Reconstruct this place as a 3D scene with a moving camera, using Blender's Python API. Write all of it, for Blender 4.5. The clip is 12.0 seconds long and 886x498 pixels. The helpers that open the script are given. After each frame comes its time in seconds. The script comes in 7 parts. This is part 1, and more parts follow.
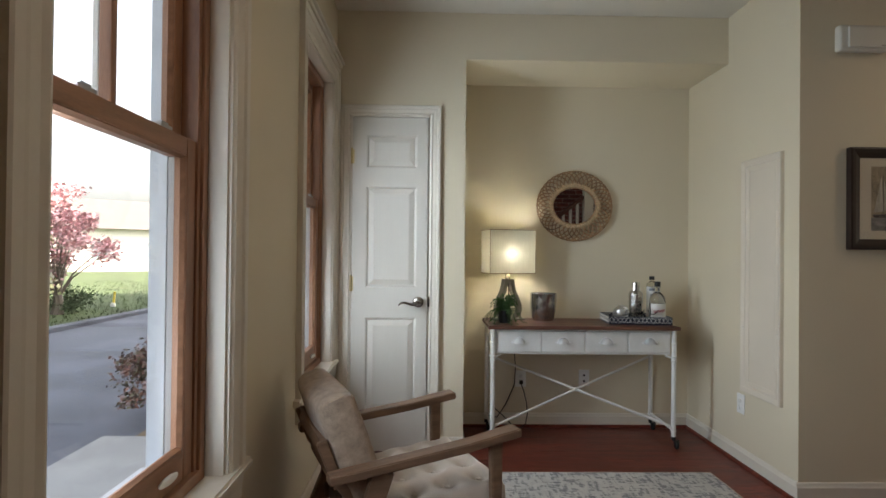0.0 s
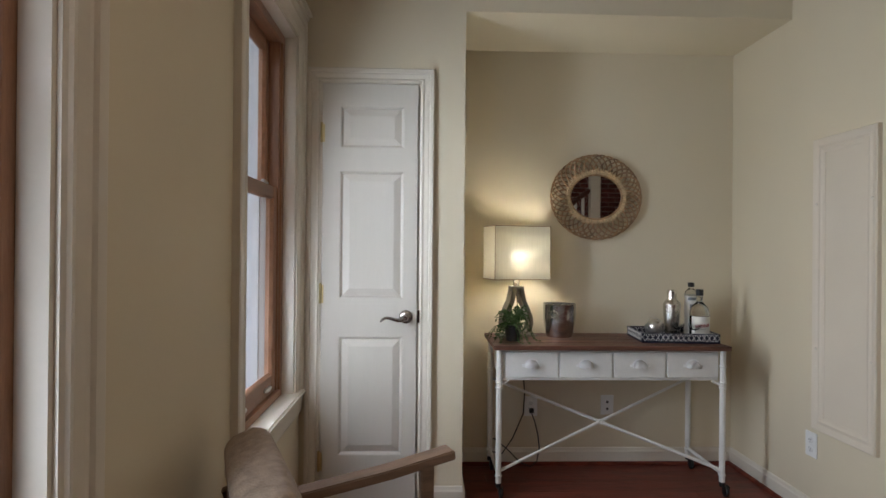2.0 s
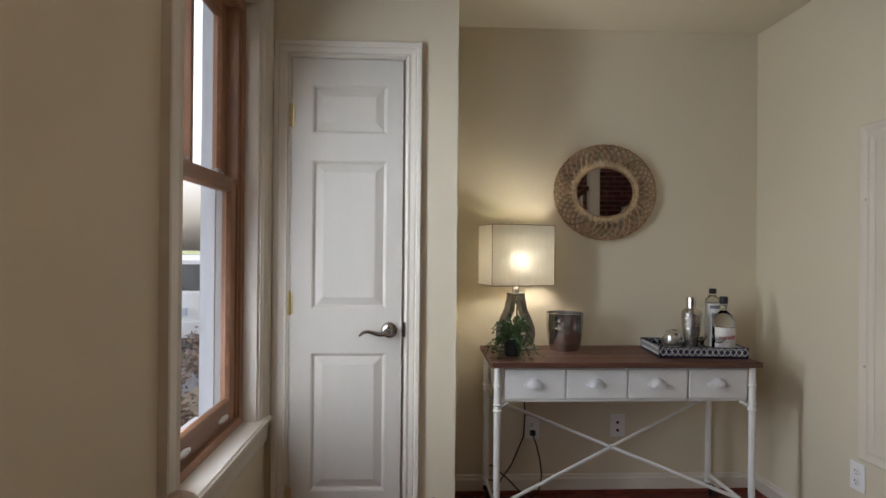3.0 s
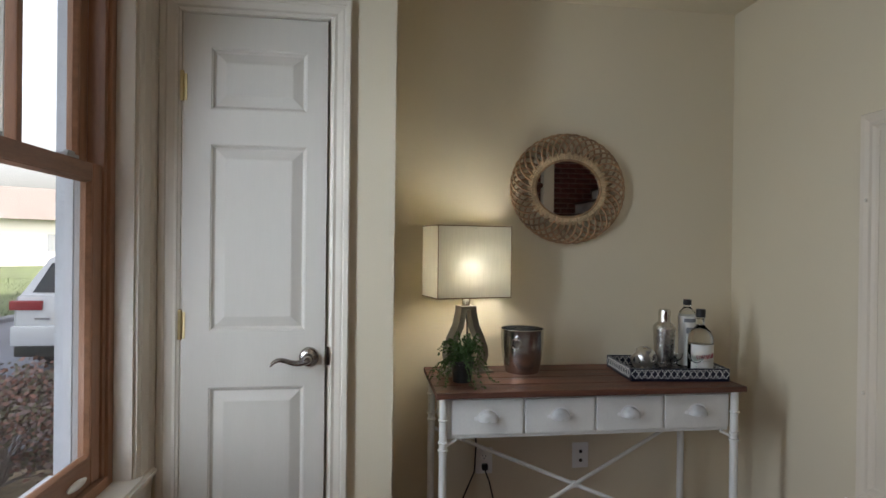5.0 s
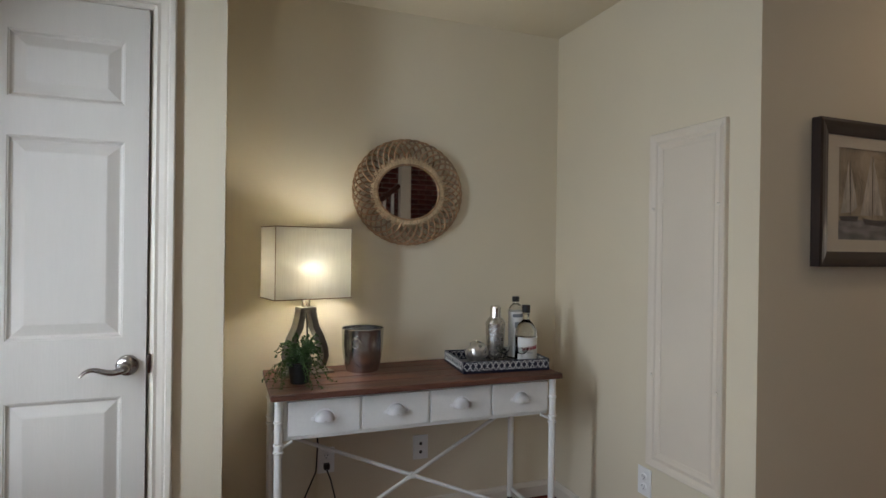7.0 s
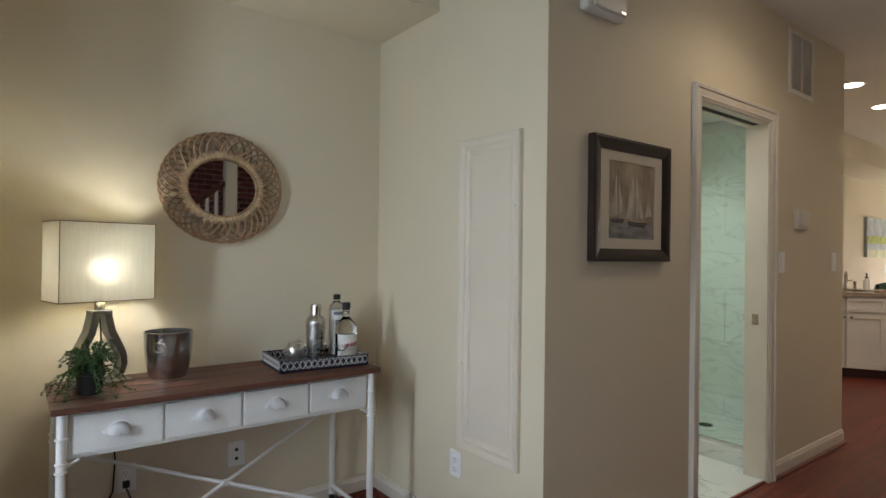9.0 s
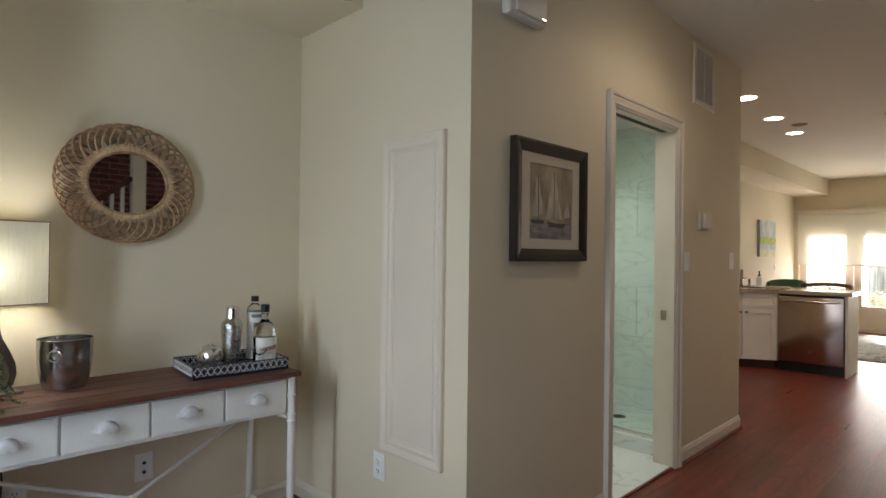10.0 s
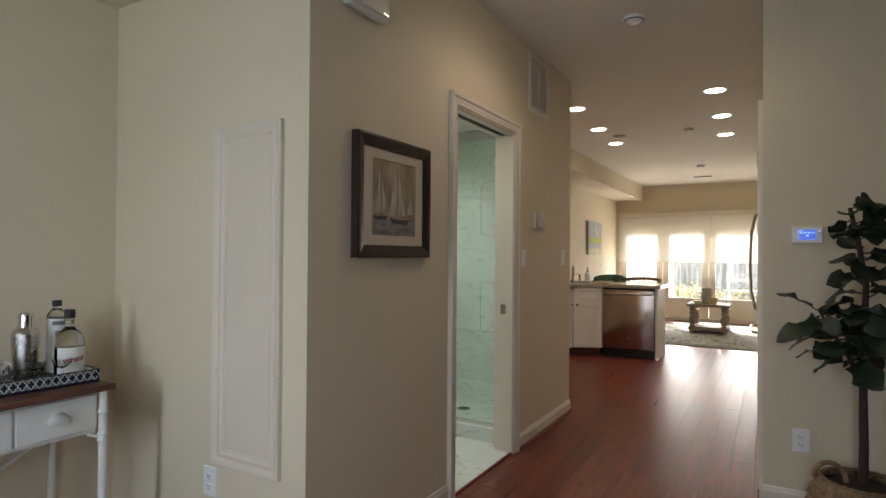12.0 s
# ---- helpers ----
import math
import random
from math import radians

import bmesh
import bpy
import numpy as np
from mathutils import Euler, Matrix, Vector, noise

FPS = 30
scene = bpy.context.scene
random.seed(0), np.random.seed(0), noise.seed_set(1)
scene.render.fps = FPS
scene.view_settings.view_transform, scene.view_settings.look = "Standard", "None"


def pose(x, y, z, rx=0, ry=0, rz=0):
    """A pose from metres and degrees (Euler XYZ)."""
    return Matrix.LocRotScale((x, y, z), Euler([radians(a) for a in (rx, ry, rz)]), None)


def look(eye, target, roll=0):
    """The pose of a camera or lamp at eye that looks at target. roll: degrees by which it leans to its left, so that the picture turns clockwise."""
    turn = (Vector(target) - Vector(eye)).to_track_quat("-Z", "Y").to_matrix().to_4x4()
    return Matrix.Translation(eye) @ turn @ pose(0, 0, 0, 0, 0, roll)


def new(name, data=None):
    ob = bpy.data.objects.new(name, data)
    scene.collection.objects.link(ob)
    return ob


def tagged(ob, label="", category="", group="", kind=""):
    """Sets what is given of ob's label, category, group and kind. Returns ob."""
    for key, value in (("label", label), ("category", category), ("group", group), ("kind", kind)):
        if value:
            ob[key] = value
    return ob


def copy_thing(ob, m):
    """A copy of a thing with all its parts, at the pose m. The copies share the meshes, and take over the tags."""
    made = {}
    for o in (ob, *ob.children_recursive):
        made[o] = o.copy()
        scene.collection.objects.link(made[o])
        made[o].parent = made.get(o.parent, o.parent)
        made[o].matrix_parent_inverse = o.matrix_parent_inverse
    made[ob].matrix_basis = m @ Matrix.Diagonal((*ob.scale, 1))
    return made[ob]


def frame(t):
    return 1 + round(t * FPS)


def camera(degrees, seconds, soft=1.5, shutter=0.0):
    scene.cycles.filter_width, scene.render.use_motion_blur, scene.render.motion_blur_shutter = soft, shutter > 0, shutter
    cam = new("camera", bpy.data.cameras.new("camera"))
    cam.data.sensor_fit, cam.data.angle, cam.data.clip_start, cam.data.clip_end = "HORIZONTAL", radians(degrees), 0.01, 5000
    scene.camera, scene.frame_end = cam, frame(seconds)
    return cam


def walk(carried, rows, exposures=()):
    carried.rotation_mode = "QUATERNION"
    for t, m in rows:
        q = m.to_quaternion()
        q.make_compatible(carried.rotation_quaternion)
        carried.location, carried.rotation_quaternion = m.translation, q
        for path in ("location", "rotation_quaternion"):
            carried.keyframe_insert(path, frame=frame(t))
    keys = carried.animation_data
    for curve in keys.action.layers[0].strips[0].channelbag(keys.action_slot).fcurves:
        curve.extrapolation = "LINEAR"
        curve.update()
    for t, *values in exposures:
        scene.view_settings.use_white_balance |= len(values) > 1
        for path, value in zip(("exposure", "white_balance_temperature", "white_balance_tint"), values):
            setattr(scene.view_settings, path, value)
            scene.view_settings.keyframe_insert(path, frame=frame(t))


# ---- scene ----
cam = camera(76.37, 12.0)
EXPOSURES = [(0.0, 2.24, 6550, 11), (3.0, 2.12, 6650, 17), (5.0, 1.92, 6500, 14), (7.0, 2.08, 6450, 15), (9.0, 2.32, 6250, 12), (12.0, 2.20, 6250, 12)]
# seconds, x, y, z in metres, yaw, pitch, roll in degrees
PATH = [
    (0.0, 0.2694, 0.1443, 1.2054, -1.248, 0.499, -0.580),
    (0.5, 0.2916, 0.3147, 1.2088, -1.373, 0.381, -0.521),
    (1.0, 0.2955, 0.4859, 1.2063, -1.394, 0.446, -0.535),
    (1.5, 0.2743, 0.6833, 1.2215, -1.729, 0.359, -0.543),
    (2.0, 0.2786, 0.8446, 1.2325, -1.988, 0.167, -0.540),
    (2.5, 0.2885, 1.0245, 1.2381, -2.478, 0.121, -0.520),
    (3.0, 0.3040, 1.2180, 1.2436, -2.763, 0.154, -0.514),
    (5.0, 0.3836, 1.6410, 1.2838, -7.675, -0.217, -0.684),
    (5.5, 0.4237, 1.6168, 1.2857, -10.419, -0.200, -0.642),
    (6.0, 0.4583, 1.5955, 1.2920, -13.692, -0.326, -0.720),
    (6.5, 0.4790, 1.5734, 1.2905, -17.234, -0.156, -0.692),
    (7.0, 0.4780, 1.5589, 1.2931, -21.124, -0.111, -0.779),
    (9.0, 0.5348, 1.4721, 1.2743, -37.269, 0.361, -0.730),
    (9.5, 0.5386, 1.4728, 1.2744, -40.925, 0.370, -0.709),
    (10.0, 0.5456, 1.4802, 1.2753, -44.929, 0.435, -0.698),
    (10.5, 0.5683, 1.4770, 1.2769, -48.810, 0.424, -0.677),
    (11.0, 0.5871, 1.4693, 1.2706, -52.433, 0.498, -0.568),
    (11.5, 0.6023, 1.4649, 1.2636, -56.037, 0.588, -0.462),
    (12.0, 0.6058, 1.4630, 1.2612, -59.608, 0.577, -0.436),
]
walk(cam, [(t, pose(x, y, z, 90 + pitch, roll, yaw)) for t, x, y, z, yaw, pitch, roll in PATH], EXPOSURES)

# ---- light ----
world = bpy.data.worlds.new("world")
scene.world = world
world.use_nodes = True
sky = world.node_tree.nodes.new("ShaderNodeTexSky")
sky.sky_type, sky.sun_disc = "NISHITA", False
sky.dust_density, sky.ozone_density, sky.air_density = 6.0, 0.6, 1.2
sky.sun_elevation, sky.sun_rotation = radians(34), radians(75)
haze = world.node_tree.nodes.new("ShaderNodeHueSaturation")
haze.inputs["Saturation"].default_value = 0.4
world.node_tree.links.new(sky.outputs[0], haze.inputs["Color"])
world.node_tree.links.new(haze.outputs[0], world.node_tree.nodes["Background"].inputs[0])
world.node_tree.nodes["Background"].inputs[1].default_value = 0.15

sun_data = bpy.data.lights.new("sun", "SUN")
sun_data.energy, sun_data.angle, sun_data.color = 4.5, radians(0.6), (1.0, 0.93, 0.82)
sun = new("sun", sun_data)
SUN_AZ, SUN_EL = radians(75), radians(34)  # clockwise from +y
sun.matrix_world = look((0, 0, 30), (-30 * math.sin(SUN_AZ), -30 * math.cos(SUN_AZ), 30 - 30 * math.tan(SUN_EL)))


def area_lamp(name, eye, target, w, h, watts, color):
    data = bpy.data.lights.new(name, "AREA")
    data.shape, data.size, data.size_y, data.energy, data.color = "RECTANGLE", w, h, watts, color
    ob = new(name, data)
    ob.matrix_world = look(eye, target)
    return ob


def spot_lamp(name, at, watts, color, degrees, blend=0.6, radius=0.05):
    data = bpy.data.lights.new(name, "SPOT")
    data.energy, data.color, data.spot_size, data.spot_blend, data.shadow_soft_size = watts, color, radians(degrees), blend, radius
    ob = new(name, data)
    ob.matrix_world = look(at, (at[0], at[1], 0))
    return ob


SKYLIGHT = (0.74, 0.87, 1.0)
for y, watts, aim in ((1.155, 3.1, 0.30), (2.865, 4.4, -0.06)):
    strip = area_lamp("sky_in_window", (-0.478, y, 1.38), (2.0, y + aim, 0.84), 0.19, 1.42, watts, SKYLIGHT)
    strip.data.spread = radians(156)
# added fill below the blinds, tilted up to brighten ceiling and upper walls
area_lamp("sky_in_garden_doors", (12.66, 2.8, 0.80), (8.0, 2.8, 2.6), 2.7, 0.62, 8, (1.0, 0.96, 0.90))
WARM = (1.0, 0.80, 0.56)

# ---- materials ----
def mat(name, color, rough=0.6, metal=0.0, vary=0.08, scale=6.0, bump=0.05, bump_scale=120.0, stretch=(1, 1, 1), spec=0.5,
        dark=None, per_object=0.0, per_island=0.0, sheen=0.0, transmission=0.0, ior=1.45, emit=None, emit_strength=0.0, coat=0.0):
    """A surface with colour variation at two scales and a fine relief, in object space."""
    m = bpy.data.materials.new(name)
    m.use_nodes = True
    nt = m.node_tree
    n, l = nt.nodes, nt.links
    b = n["Principled BSDF"]
    b.inputs["Roughness"].default_value = rough
    b.inputs["Metallic"].default_value = metal
    b.inputs["Specular IOR Level"].default_value = spec
    b.inputs["IOR"].default_value = ior
    b.inputs["Transmission Weight"].default_value = transmission
    b.inputs["Sheen Weight"].default_value = sheen
    b.inputs["Coat Weight"].default_value = coat
    if emit:
        b.inputs["Emission Color"].default_value = (*emit, 1)
        b.inputs["Emission Strength"].default_value = emit_strength
    geo = n.new("ShaderNodeNewGeometry")
    mp = n.new("ShaderNodeMapping")
    mp.inputs["Scale"].default_value = stretch
    tc = n.new("ShaderNodeTexCoord")
    l.new(tc.outputs["Object"], mp.inputs[0])
    big = n.new("ShaderNodeTexNoise")
    big.inputs["Scale"].default_value, big.inputs["Detail"].default_value = scale, 4
    fine = n.new("ShaderNodeTexNoise")
    fine.inputs["Scale"].default_value, fine.inputs["Detail"].default_value = bump_scale, 3
    l.new(mp.outputs[0], big.inputs[0])
    l.new(mp.outputs[0], fine.inputs[0])
    mix = n.new("ShaderNodeMix")
    mix.data_type = "RGBA"
    d = dark or tuple(c * (1 - 2.2 * vary) for c in color)
    mix.inputs[6].default_value = (*d, 1)
    mix.inputs[7].default_value = (*[min(1, c * (1 + vary * 0.6)) for c in color], 1)
    add = n.new("ShaderNodeMath")
    add.operation = "MULTIPLY_ADD"
    l.new(fine.outputs[0], add.inputs[0])
    add.inputs[1].default_value = 0.35
    l.new(big.outputs[0], add.inputs[2])
    ramp = n.new("ShaderNodeMapRange")
    ramp.inputs[1].default_value, ramp.inputs[2].default_value = 0.35, 0.95
    l.new(add.outputs[0], ramp.inputs[0])
    l.new(ramp.outputs[0], mix.inputs[0])
    last = mix.outputs[2]
    if per_object or per_island:
        hsv = n.new("ShaderNodeHueSaturation")
        rnd = n.new("ShaderNodeMapRange")
        k = per_object or per_island
        rnd.inputs[3].default_value, rnd.inputs[4].default_value = 1 - k, 1 + k
        if per_object:
            info = n.new("ShaderNodeObjectInfo")
            l.new(info.outputs["Random"], rnd.inputs[0])
        else:
            l.new(geo.outputs["Random Per Island"], rnd.inputs[0])
        l.new(rnd.outputs[0], hsv.inputs["Value"])
        l.new(last, hsv.inputs["Color"])
        last = hsv.outputs[0]
    l.new(last, b.inputs["Base Color"])
    rr = n.new("ShaderNodeMapRange")
    rr.inputs[3].default_value, rr.inputs[4].default_value = max(0.0, rough - 0.06 * (rough > 0.05)), min(1, rough + 0.06 * (rough > 0.05))
    l.new(big.outputs[0], rr.inputs[0])
    l.new(rr.outputs[0], b.inputs["Roughness"])
    if bump:
        bp = n.new("ShaderNodeBump")
        bp.inputs["Strength"].default_value, bp.inputs["Distance"].default_value = bump, 0.004
        l.new(fine.outputs[0], bp.inputs["Height"])
        l.new(bp.outputs[0], b.inputs["Normal"])
    return m


def glass(name, color=(1, 1, 1), rough=0.0):
    """Clear thin glass: mostly straight through, with a surface gloss."""
    m = bpy.data.materials.new(name)
    m.use_nodes = True
    n, l = m.node_tree.nodes, m.node_tree.links
    n.remove(n["Principled BSDF"])
    tr, gl, mx, fr = (n.new("ShaderNodeBsdfTransparent"), n.new("ShaderNodeBsdfGlossy"), n.new("ShaderNodeMixShader"), n.new("ShaderNodeMapRange"))
    lw, pw = n.new("ShaderNodeLayerWeight"), n.new("ShaderNodeMath")
    pw.operation, pw.inputs[1].default_value = "POWER", 5.0
    fr.inputs[3].default_value, fr.inputs[4].default_value = 0.03, 0.75
    tr.inputs[0].default_value = (*color, 1)
    gl.inputs["Roughness"].default_value = rough
    l.new(lw.outputs["Facing"], pw.inputs[0]), l.new(pw.outputs[0], fr.inputs[0])
    l.new(fr.outputs[0], mx.inputs[0]), l.new(tr.outputs[0], mx.inputs[1]), l.new(gl.outputs[0], mx.inputs[2])
    l.new(mx.outputs[0], n["Material Output"].inputs[0])
    return m


WALL = mat("wall_paint", (0.685, 0.603, 0.447), 0.75, vary=0.03, scale=1.2, bump=0.12, bump_scale=260)
CEIL = mat("ceiling_paint", (0.70, 0.655, 0.56), 0.8, vary=0.03, scale=1.0, bump=0.1, bump_scale=220)
TRIM = mat("trim_paint", (0.70, 0.64, 0.54), 0.38, vary=0.03, scale=5, bump=0.06, bump_scale=90)
DOORP = mat("door_paint", (0.61, 0.57, 0.50), 0.36, vary=0.03, scale=3, bump=0.07, bump_scale=60, stretch=(3, 3, 0.25))
SASH = mat("stained_pine", (0.38, 0.195, 0.112), 0.36, vary=0.22, scale=5, bump=0.12, bump_scale=70, stretch=(6, 6, 0.6))
SASHH = mat("stained_pine_rail", (0.38, 0.195, 0.112), 0.36, vary=0.22, scale=5, bump=0.12, bump_scale=70, stretch=(6, 0.6, 6))
VINYL = mat("jamb_liner_vinyl", (0.42, 0.42, 0.42), 0.45, vary=0.05)
PANE = glass("window_glass")
FLOORM = mat("cherry_floorboard", (0.175, 0.040, 0.026), 0.30, spec=0.24, vary=0.26, scale=2.6, bump=0.16, bump_scale=26, stretch=(0.5, 9, 9), per_object=0.15)
FLOORS = mat("cherry_floor_rest", (0.175, 0.040, 0.026), 0.30, spec=0.24, vary=0.26, scale=2.6, bump=0.16, bump_scale=26, stretch=(0.5, 9, 9), per_island=0.15)


def add_grain(m, source, output):
    """Dark open-pored cathedral grain, different on every board."""
    n, l = m.node_tree.nodes, m.node_tree.links
    tc, mp, rn, nz, ml, sn, mr, mx = (n.new("ShaderNodeTexCoord"), n.new("ShaderNodeMapping"), n.new(source), n.new("ShaderNodeTexNoise"), n.new("ShaderNodeMath"), n.new("ShaderNodeMath"), n.new("ShaderNodeMapRange"), n.new("ShaderNodeMix"))
    sc = n.new("ShaderNodeMath")
    sc.operation, sc.inputs[1].default_value = "MULTIPLY", 91.0
    l.new(rn.outputs[output], sc.inputs[0]), l.new(sc.outputs[0], mp.inputs["Location"])
    mp.inputs["Scale"].default_value = (1.7, 10.0, 1.0)
    l.new(tc.outputs["Object"], mp.inputs[0]), l.new(mp.outputs[0], nz.inputs[0])
    nz.inputs["Scale"].default_value, nz.inputs["Detail"].default_value, nz.inputs["Distortion"].default_value = 1.0, 3.0, 0.6
    ml.operation, ml.inputs[1].default_value = "MULTIPLY", 44.0
    sn.operation = "SINE"
    l.new(nz.outputs[0], ml.inputs[0]), l.new(ml.outputs[0], sn.inputs[0])
    mr.inputs[1].default_value, mr.inputs[2].default_value, mr.inputs[3].default_value, mr.inputs[4].default_value = 0.55, 1.0, 0.0, 0.55
    l.new(sn.outputs[0], mr.inputs[0])
    b = n["Principled BSDF"]
    old = b.inputs["Base Color"].links[0].from_socket
    mx.data_type = "RGBA"
    l.new(mr.outputs[0], mx.inputs[0]), l.new(old, mx.inputs[6])
    mx.inputs[7].default_value = (0.065, 0.017, 0.012, 1)
    l.new(mx.outputs[2], b.inputs["Base Color"])
    bp = n.new("ShaderNodeBump")
    bp.invert = True
    bp.inputs["Strength"].default_value, bp.inputs["Distance"].default_value = 0.22, 0.0012
    l.new(mr.outputs[0], bp.inputs["Height"]), l.new(b.inputs["Normal"].links[0].from_socket, bp.inputs["Normal"])
    l.new(bp.outputs[0], b.inputs["Normal"])


add_grain(FLOORM, "ShaderNodeObjectInfo", "Random")
add_grain(FLOORS, "ShaderNodeNewGeometry", "Random Per Island")
GAP = mat("floor_joint", (0.03, 0.012, 0.008), 0.8)
WHITEP = mat("white_enamel", (0.76, 0.745, 0.70), 0.42, vary=0.05, scale=9, bump=0.05)
TABLEW = mat("walnut_top", (0.150, 0.062, 0.038), 0.46, vary=0.38, scale=4, bump=0.2, bump_scale=40, stretch=(0.7, 9, 9))
TABLEE = mat("walnut_edge", (0.12, 0.055, 0.03), 0.5, vary=0.3, scale=8, bump=0.2, bump_scale=50, stretch=(0.7, 9, 9))
STEEL = mat("brushed_steel", (0.56, 0.54, 0.51), 0.25, 1.0, vary=0.05, scale=8, bump=0.03, bump_scale=60, stretch=(20, 20, 0.4))
CHROME = mat("polished_steel", (0.72, 0.70, 0.67), 0.10, 1.0, vary=0.03, bump=0.0)
NICKEL = mat("satin_nickel", (0.40, 0.37, 0.34), 0.24, 1.0, vary=0.05, bump=0.0)
BUCKETM = mat("dark_brushed_steel", (0.52, 0.52, 0.51), 0.20, 1.0, vary=0.03, scale=6, bump=0.0, stretch=(12, 12, 0.3))
SATIN = mat("satin_silver", (0.74, 0.72, 0.69), 0.30, 1.0, vary=0.08, scale=30, bump=0.0)
BRASS = mat("hinge_brass", (0.62, 0.50, 0.26), 0.35, 1.0, vary=0.1, bump=0.02)
BLACK = mat("black_plastic", (0.012, 0.012, 0.012), 0.45, vary=0.1)
WHITEPL = mat("white_plastic", (0.80, 0.79, 0.76), 0.35, vary=0.02, bump=0.0)
DARKSLOT = mat("dark_slot", (0.04, 0.035, 0.03), 0.7)
BRICK = mat("red_brick", (0.205, 0.058, 0.050), 0.85, vary=0.3, scale=14, bump=0.7, bump_scale=60, per_object=0.3)
BRICKS = mat("red_brick_rest", (0.205, 0.058, 0.050), 0.85, vary=0.3, scale=14, bump=0.7, bump_scale=60, per_island=0.3)
MORTAR = mat("mortar", (0.40, 0.33, 0.29), 0.9, vary=0.15, scale=20, bump=0.5)

# ---- mesh helpers ----
def finish(name, bm, material, smooth=False):
    bmesh.ops.recalc_face_normals(bm, faces=bm.faces)
    me = bpy.data.meshes.new(name)
    bm.to_mesh(me)
    bm.free()
    for m in material if isinstance(material, (list, tuple)) else [material]:
        me.materials.append(m)
    if smooth:
        for p in me.polygons:
            p.use_smooth = True
        me.set_sharp_from_angle(angle=radians(35))
    return me


def part(name, bm, material, parent=None, label="", smooth=False, at=None):
    ob = new(name, finish(name, bm, material, smooth))
    ob.parent = parent
    if at is not None:
        ob.matrix_basis = at
    return tagged(ob, label)


def thing(name, label, category, group="", at=None, kind=""):
    ob = new(name)
    ob.empty_display_size = 0.1
    if at is not None:
        ob.matrix_basis = at
    return tagged(ob, label, category, group, kind)


def box(bm, x0, y0, z0, x1, y1, z1, bevel=0.0, seg=2):
    ret = bmesh.ops.create_cube(bm, size=1, matrix=Matrix.Translation(((x0 + x1) / 2, (y0 + y1) / 2, (z0 + z1) / 2)) @ Matrix.Diagonal((abs(x1 - x0), abs(y1 - y0), abs(z1 - z0), 1)))
    if bevel:
        edges = list({e for v in ret["verts"] for e in v.link_edges})
        bmesh.ops.bevel(bm, geom=edges, offset=bevel, segments=seg, affect="EDGES", profile=0.6)
    return bm


def bx(*a, **k):
    return box(bmesh.new(), *a, **k)


def ring(bm, centre, u, v, ru, rv, n):
    return [bm.verts.new(Vector(centre) + u * (ru * math.cos(2 * math.pi * i / n)) + v * (rv * math.sin(2 * math.pi * i / n))) for i in range(n)]


def bridge(bm, a, b):
    n = len(a)
    for i in range(n):
        bm.faces.new((a[i], a[(i + 1) % n], b[(i + 1) % n], b[i]))


def lathe(bm, profile, n=24, at=(0, 0, 0), caps=True, sx=1.0, sy=1.0):
    """profile: (radius, height) from bottom to top."""
    rings = []
    for r, z in profile:
        rings.append(ring(bm, (at[0], at[1], at[2] + z), Vector((1, 0, 0)), Vector((0, 1, 0)), max(r, 1e-4) * sx, max(r, 1e-4) * sy, n))
    for a, b in zip(rings, rings[1:]):
        bridge(bm, a, b)
    if caps:
        bm.faces.new(rings[0][::-1]), bm.faces.new(rings[-1])
    return bm


def tube(bm, pts, r, n=8, closed=False, radii=None, flat=1.0):
    """A round bar along pts."""
    pts = [Vector(p) for p in pts]
    rings, up = [], None
    m = len(pts)
    for i, p in enumerate(pts):
        a = pts[(i - 1) % m] if (i or closed) else p
        b = pts[(i + 1) % m] if (i < m - 1 or closed) else p
        d = (b - a).normalized()
        if up is None:
            up = d.orthogonal().normalized()
        up = (up - d * up.dot(d)).normalized()
        side = d.cross(up)
        k = radii[i] if radii else r
        rings.append(ring(bm, p, up, side, k, k * flat, n))
    for a, b in zip(rings, rings[1:]):
        bridge(bm, a, b)
    if closed:
        bridge(bm, rings[-1], rings[0])
    else:
        bm.faces.new(rings[0][::-1]), bm.faces.new(rings[-1])
    return bm


def tb(*a, **k):
    return tube(bmesh.new(), *a, **k)


def prism(bm, poly, mapf, depth):
    """A flat outline, given depth: mapf(a, b, h) to the world."""
    lo = [bm.verts.new(mapf(a, b, 0)) for a, b in poly]
    hi = [bm.verts.new(mapf(a, b, depth)) for a, b in poly]
    bm.faces.new(lo[::-1]), bm.faces.new(hi)
    bridge(bm, lo, hi)
    return bm


def moulding(bm, path, closed, profile, mapf):
    """A profile (offset, proud) swept along a flat path with mitred corners."""
    P = [Vector(p) for p in path]
    m = len(P)
    rows = []
    for i in range(m):
        d0 = (P[i] - P[i - 1]).normalized() if (i or closed) else None
        d1 = (P[(i + 1) % m] - P[i]).normalized() if (i < m - 1 or closed) else None
        n0 = Vector((-d0.y, d0.x)) if d0 else None
        n1 = Vector((-d1.y, d1.x)) if d1 else None
        if n0 is None or n1 is None:
            k = n0 or n1
        else:
            k = (n0 + n1) / (1 + n0.dot(n1))
        rows.append([bm.verts.new(mapf(*(P[i] + k * u), v)) for u, v in profile])
    for i in range(m if closed else m - 1):
        a, b = rows[i], rows[(i + 1) % m]
        for j in range(len(profile)):
            bm.faces.new((a[j], a[(j + 1) % len(profile)], b[(j + 1) % len(profile)], b[j]))
    if not closed:
        bm.faces.new(rows[0]), bm.faces.new(rows[-1][::-1])
    return bm


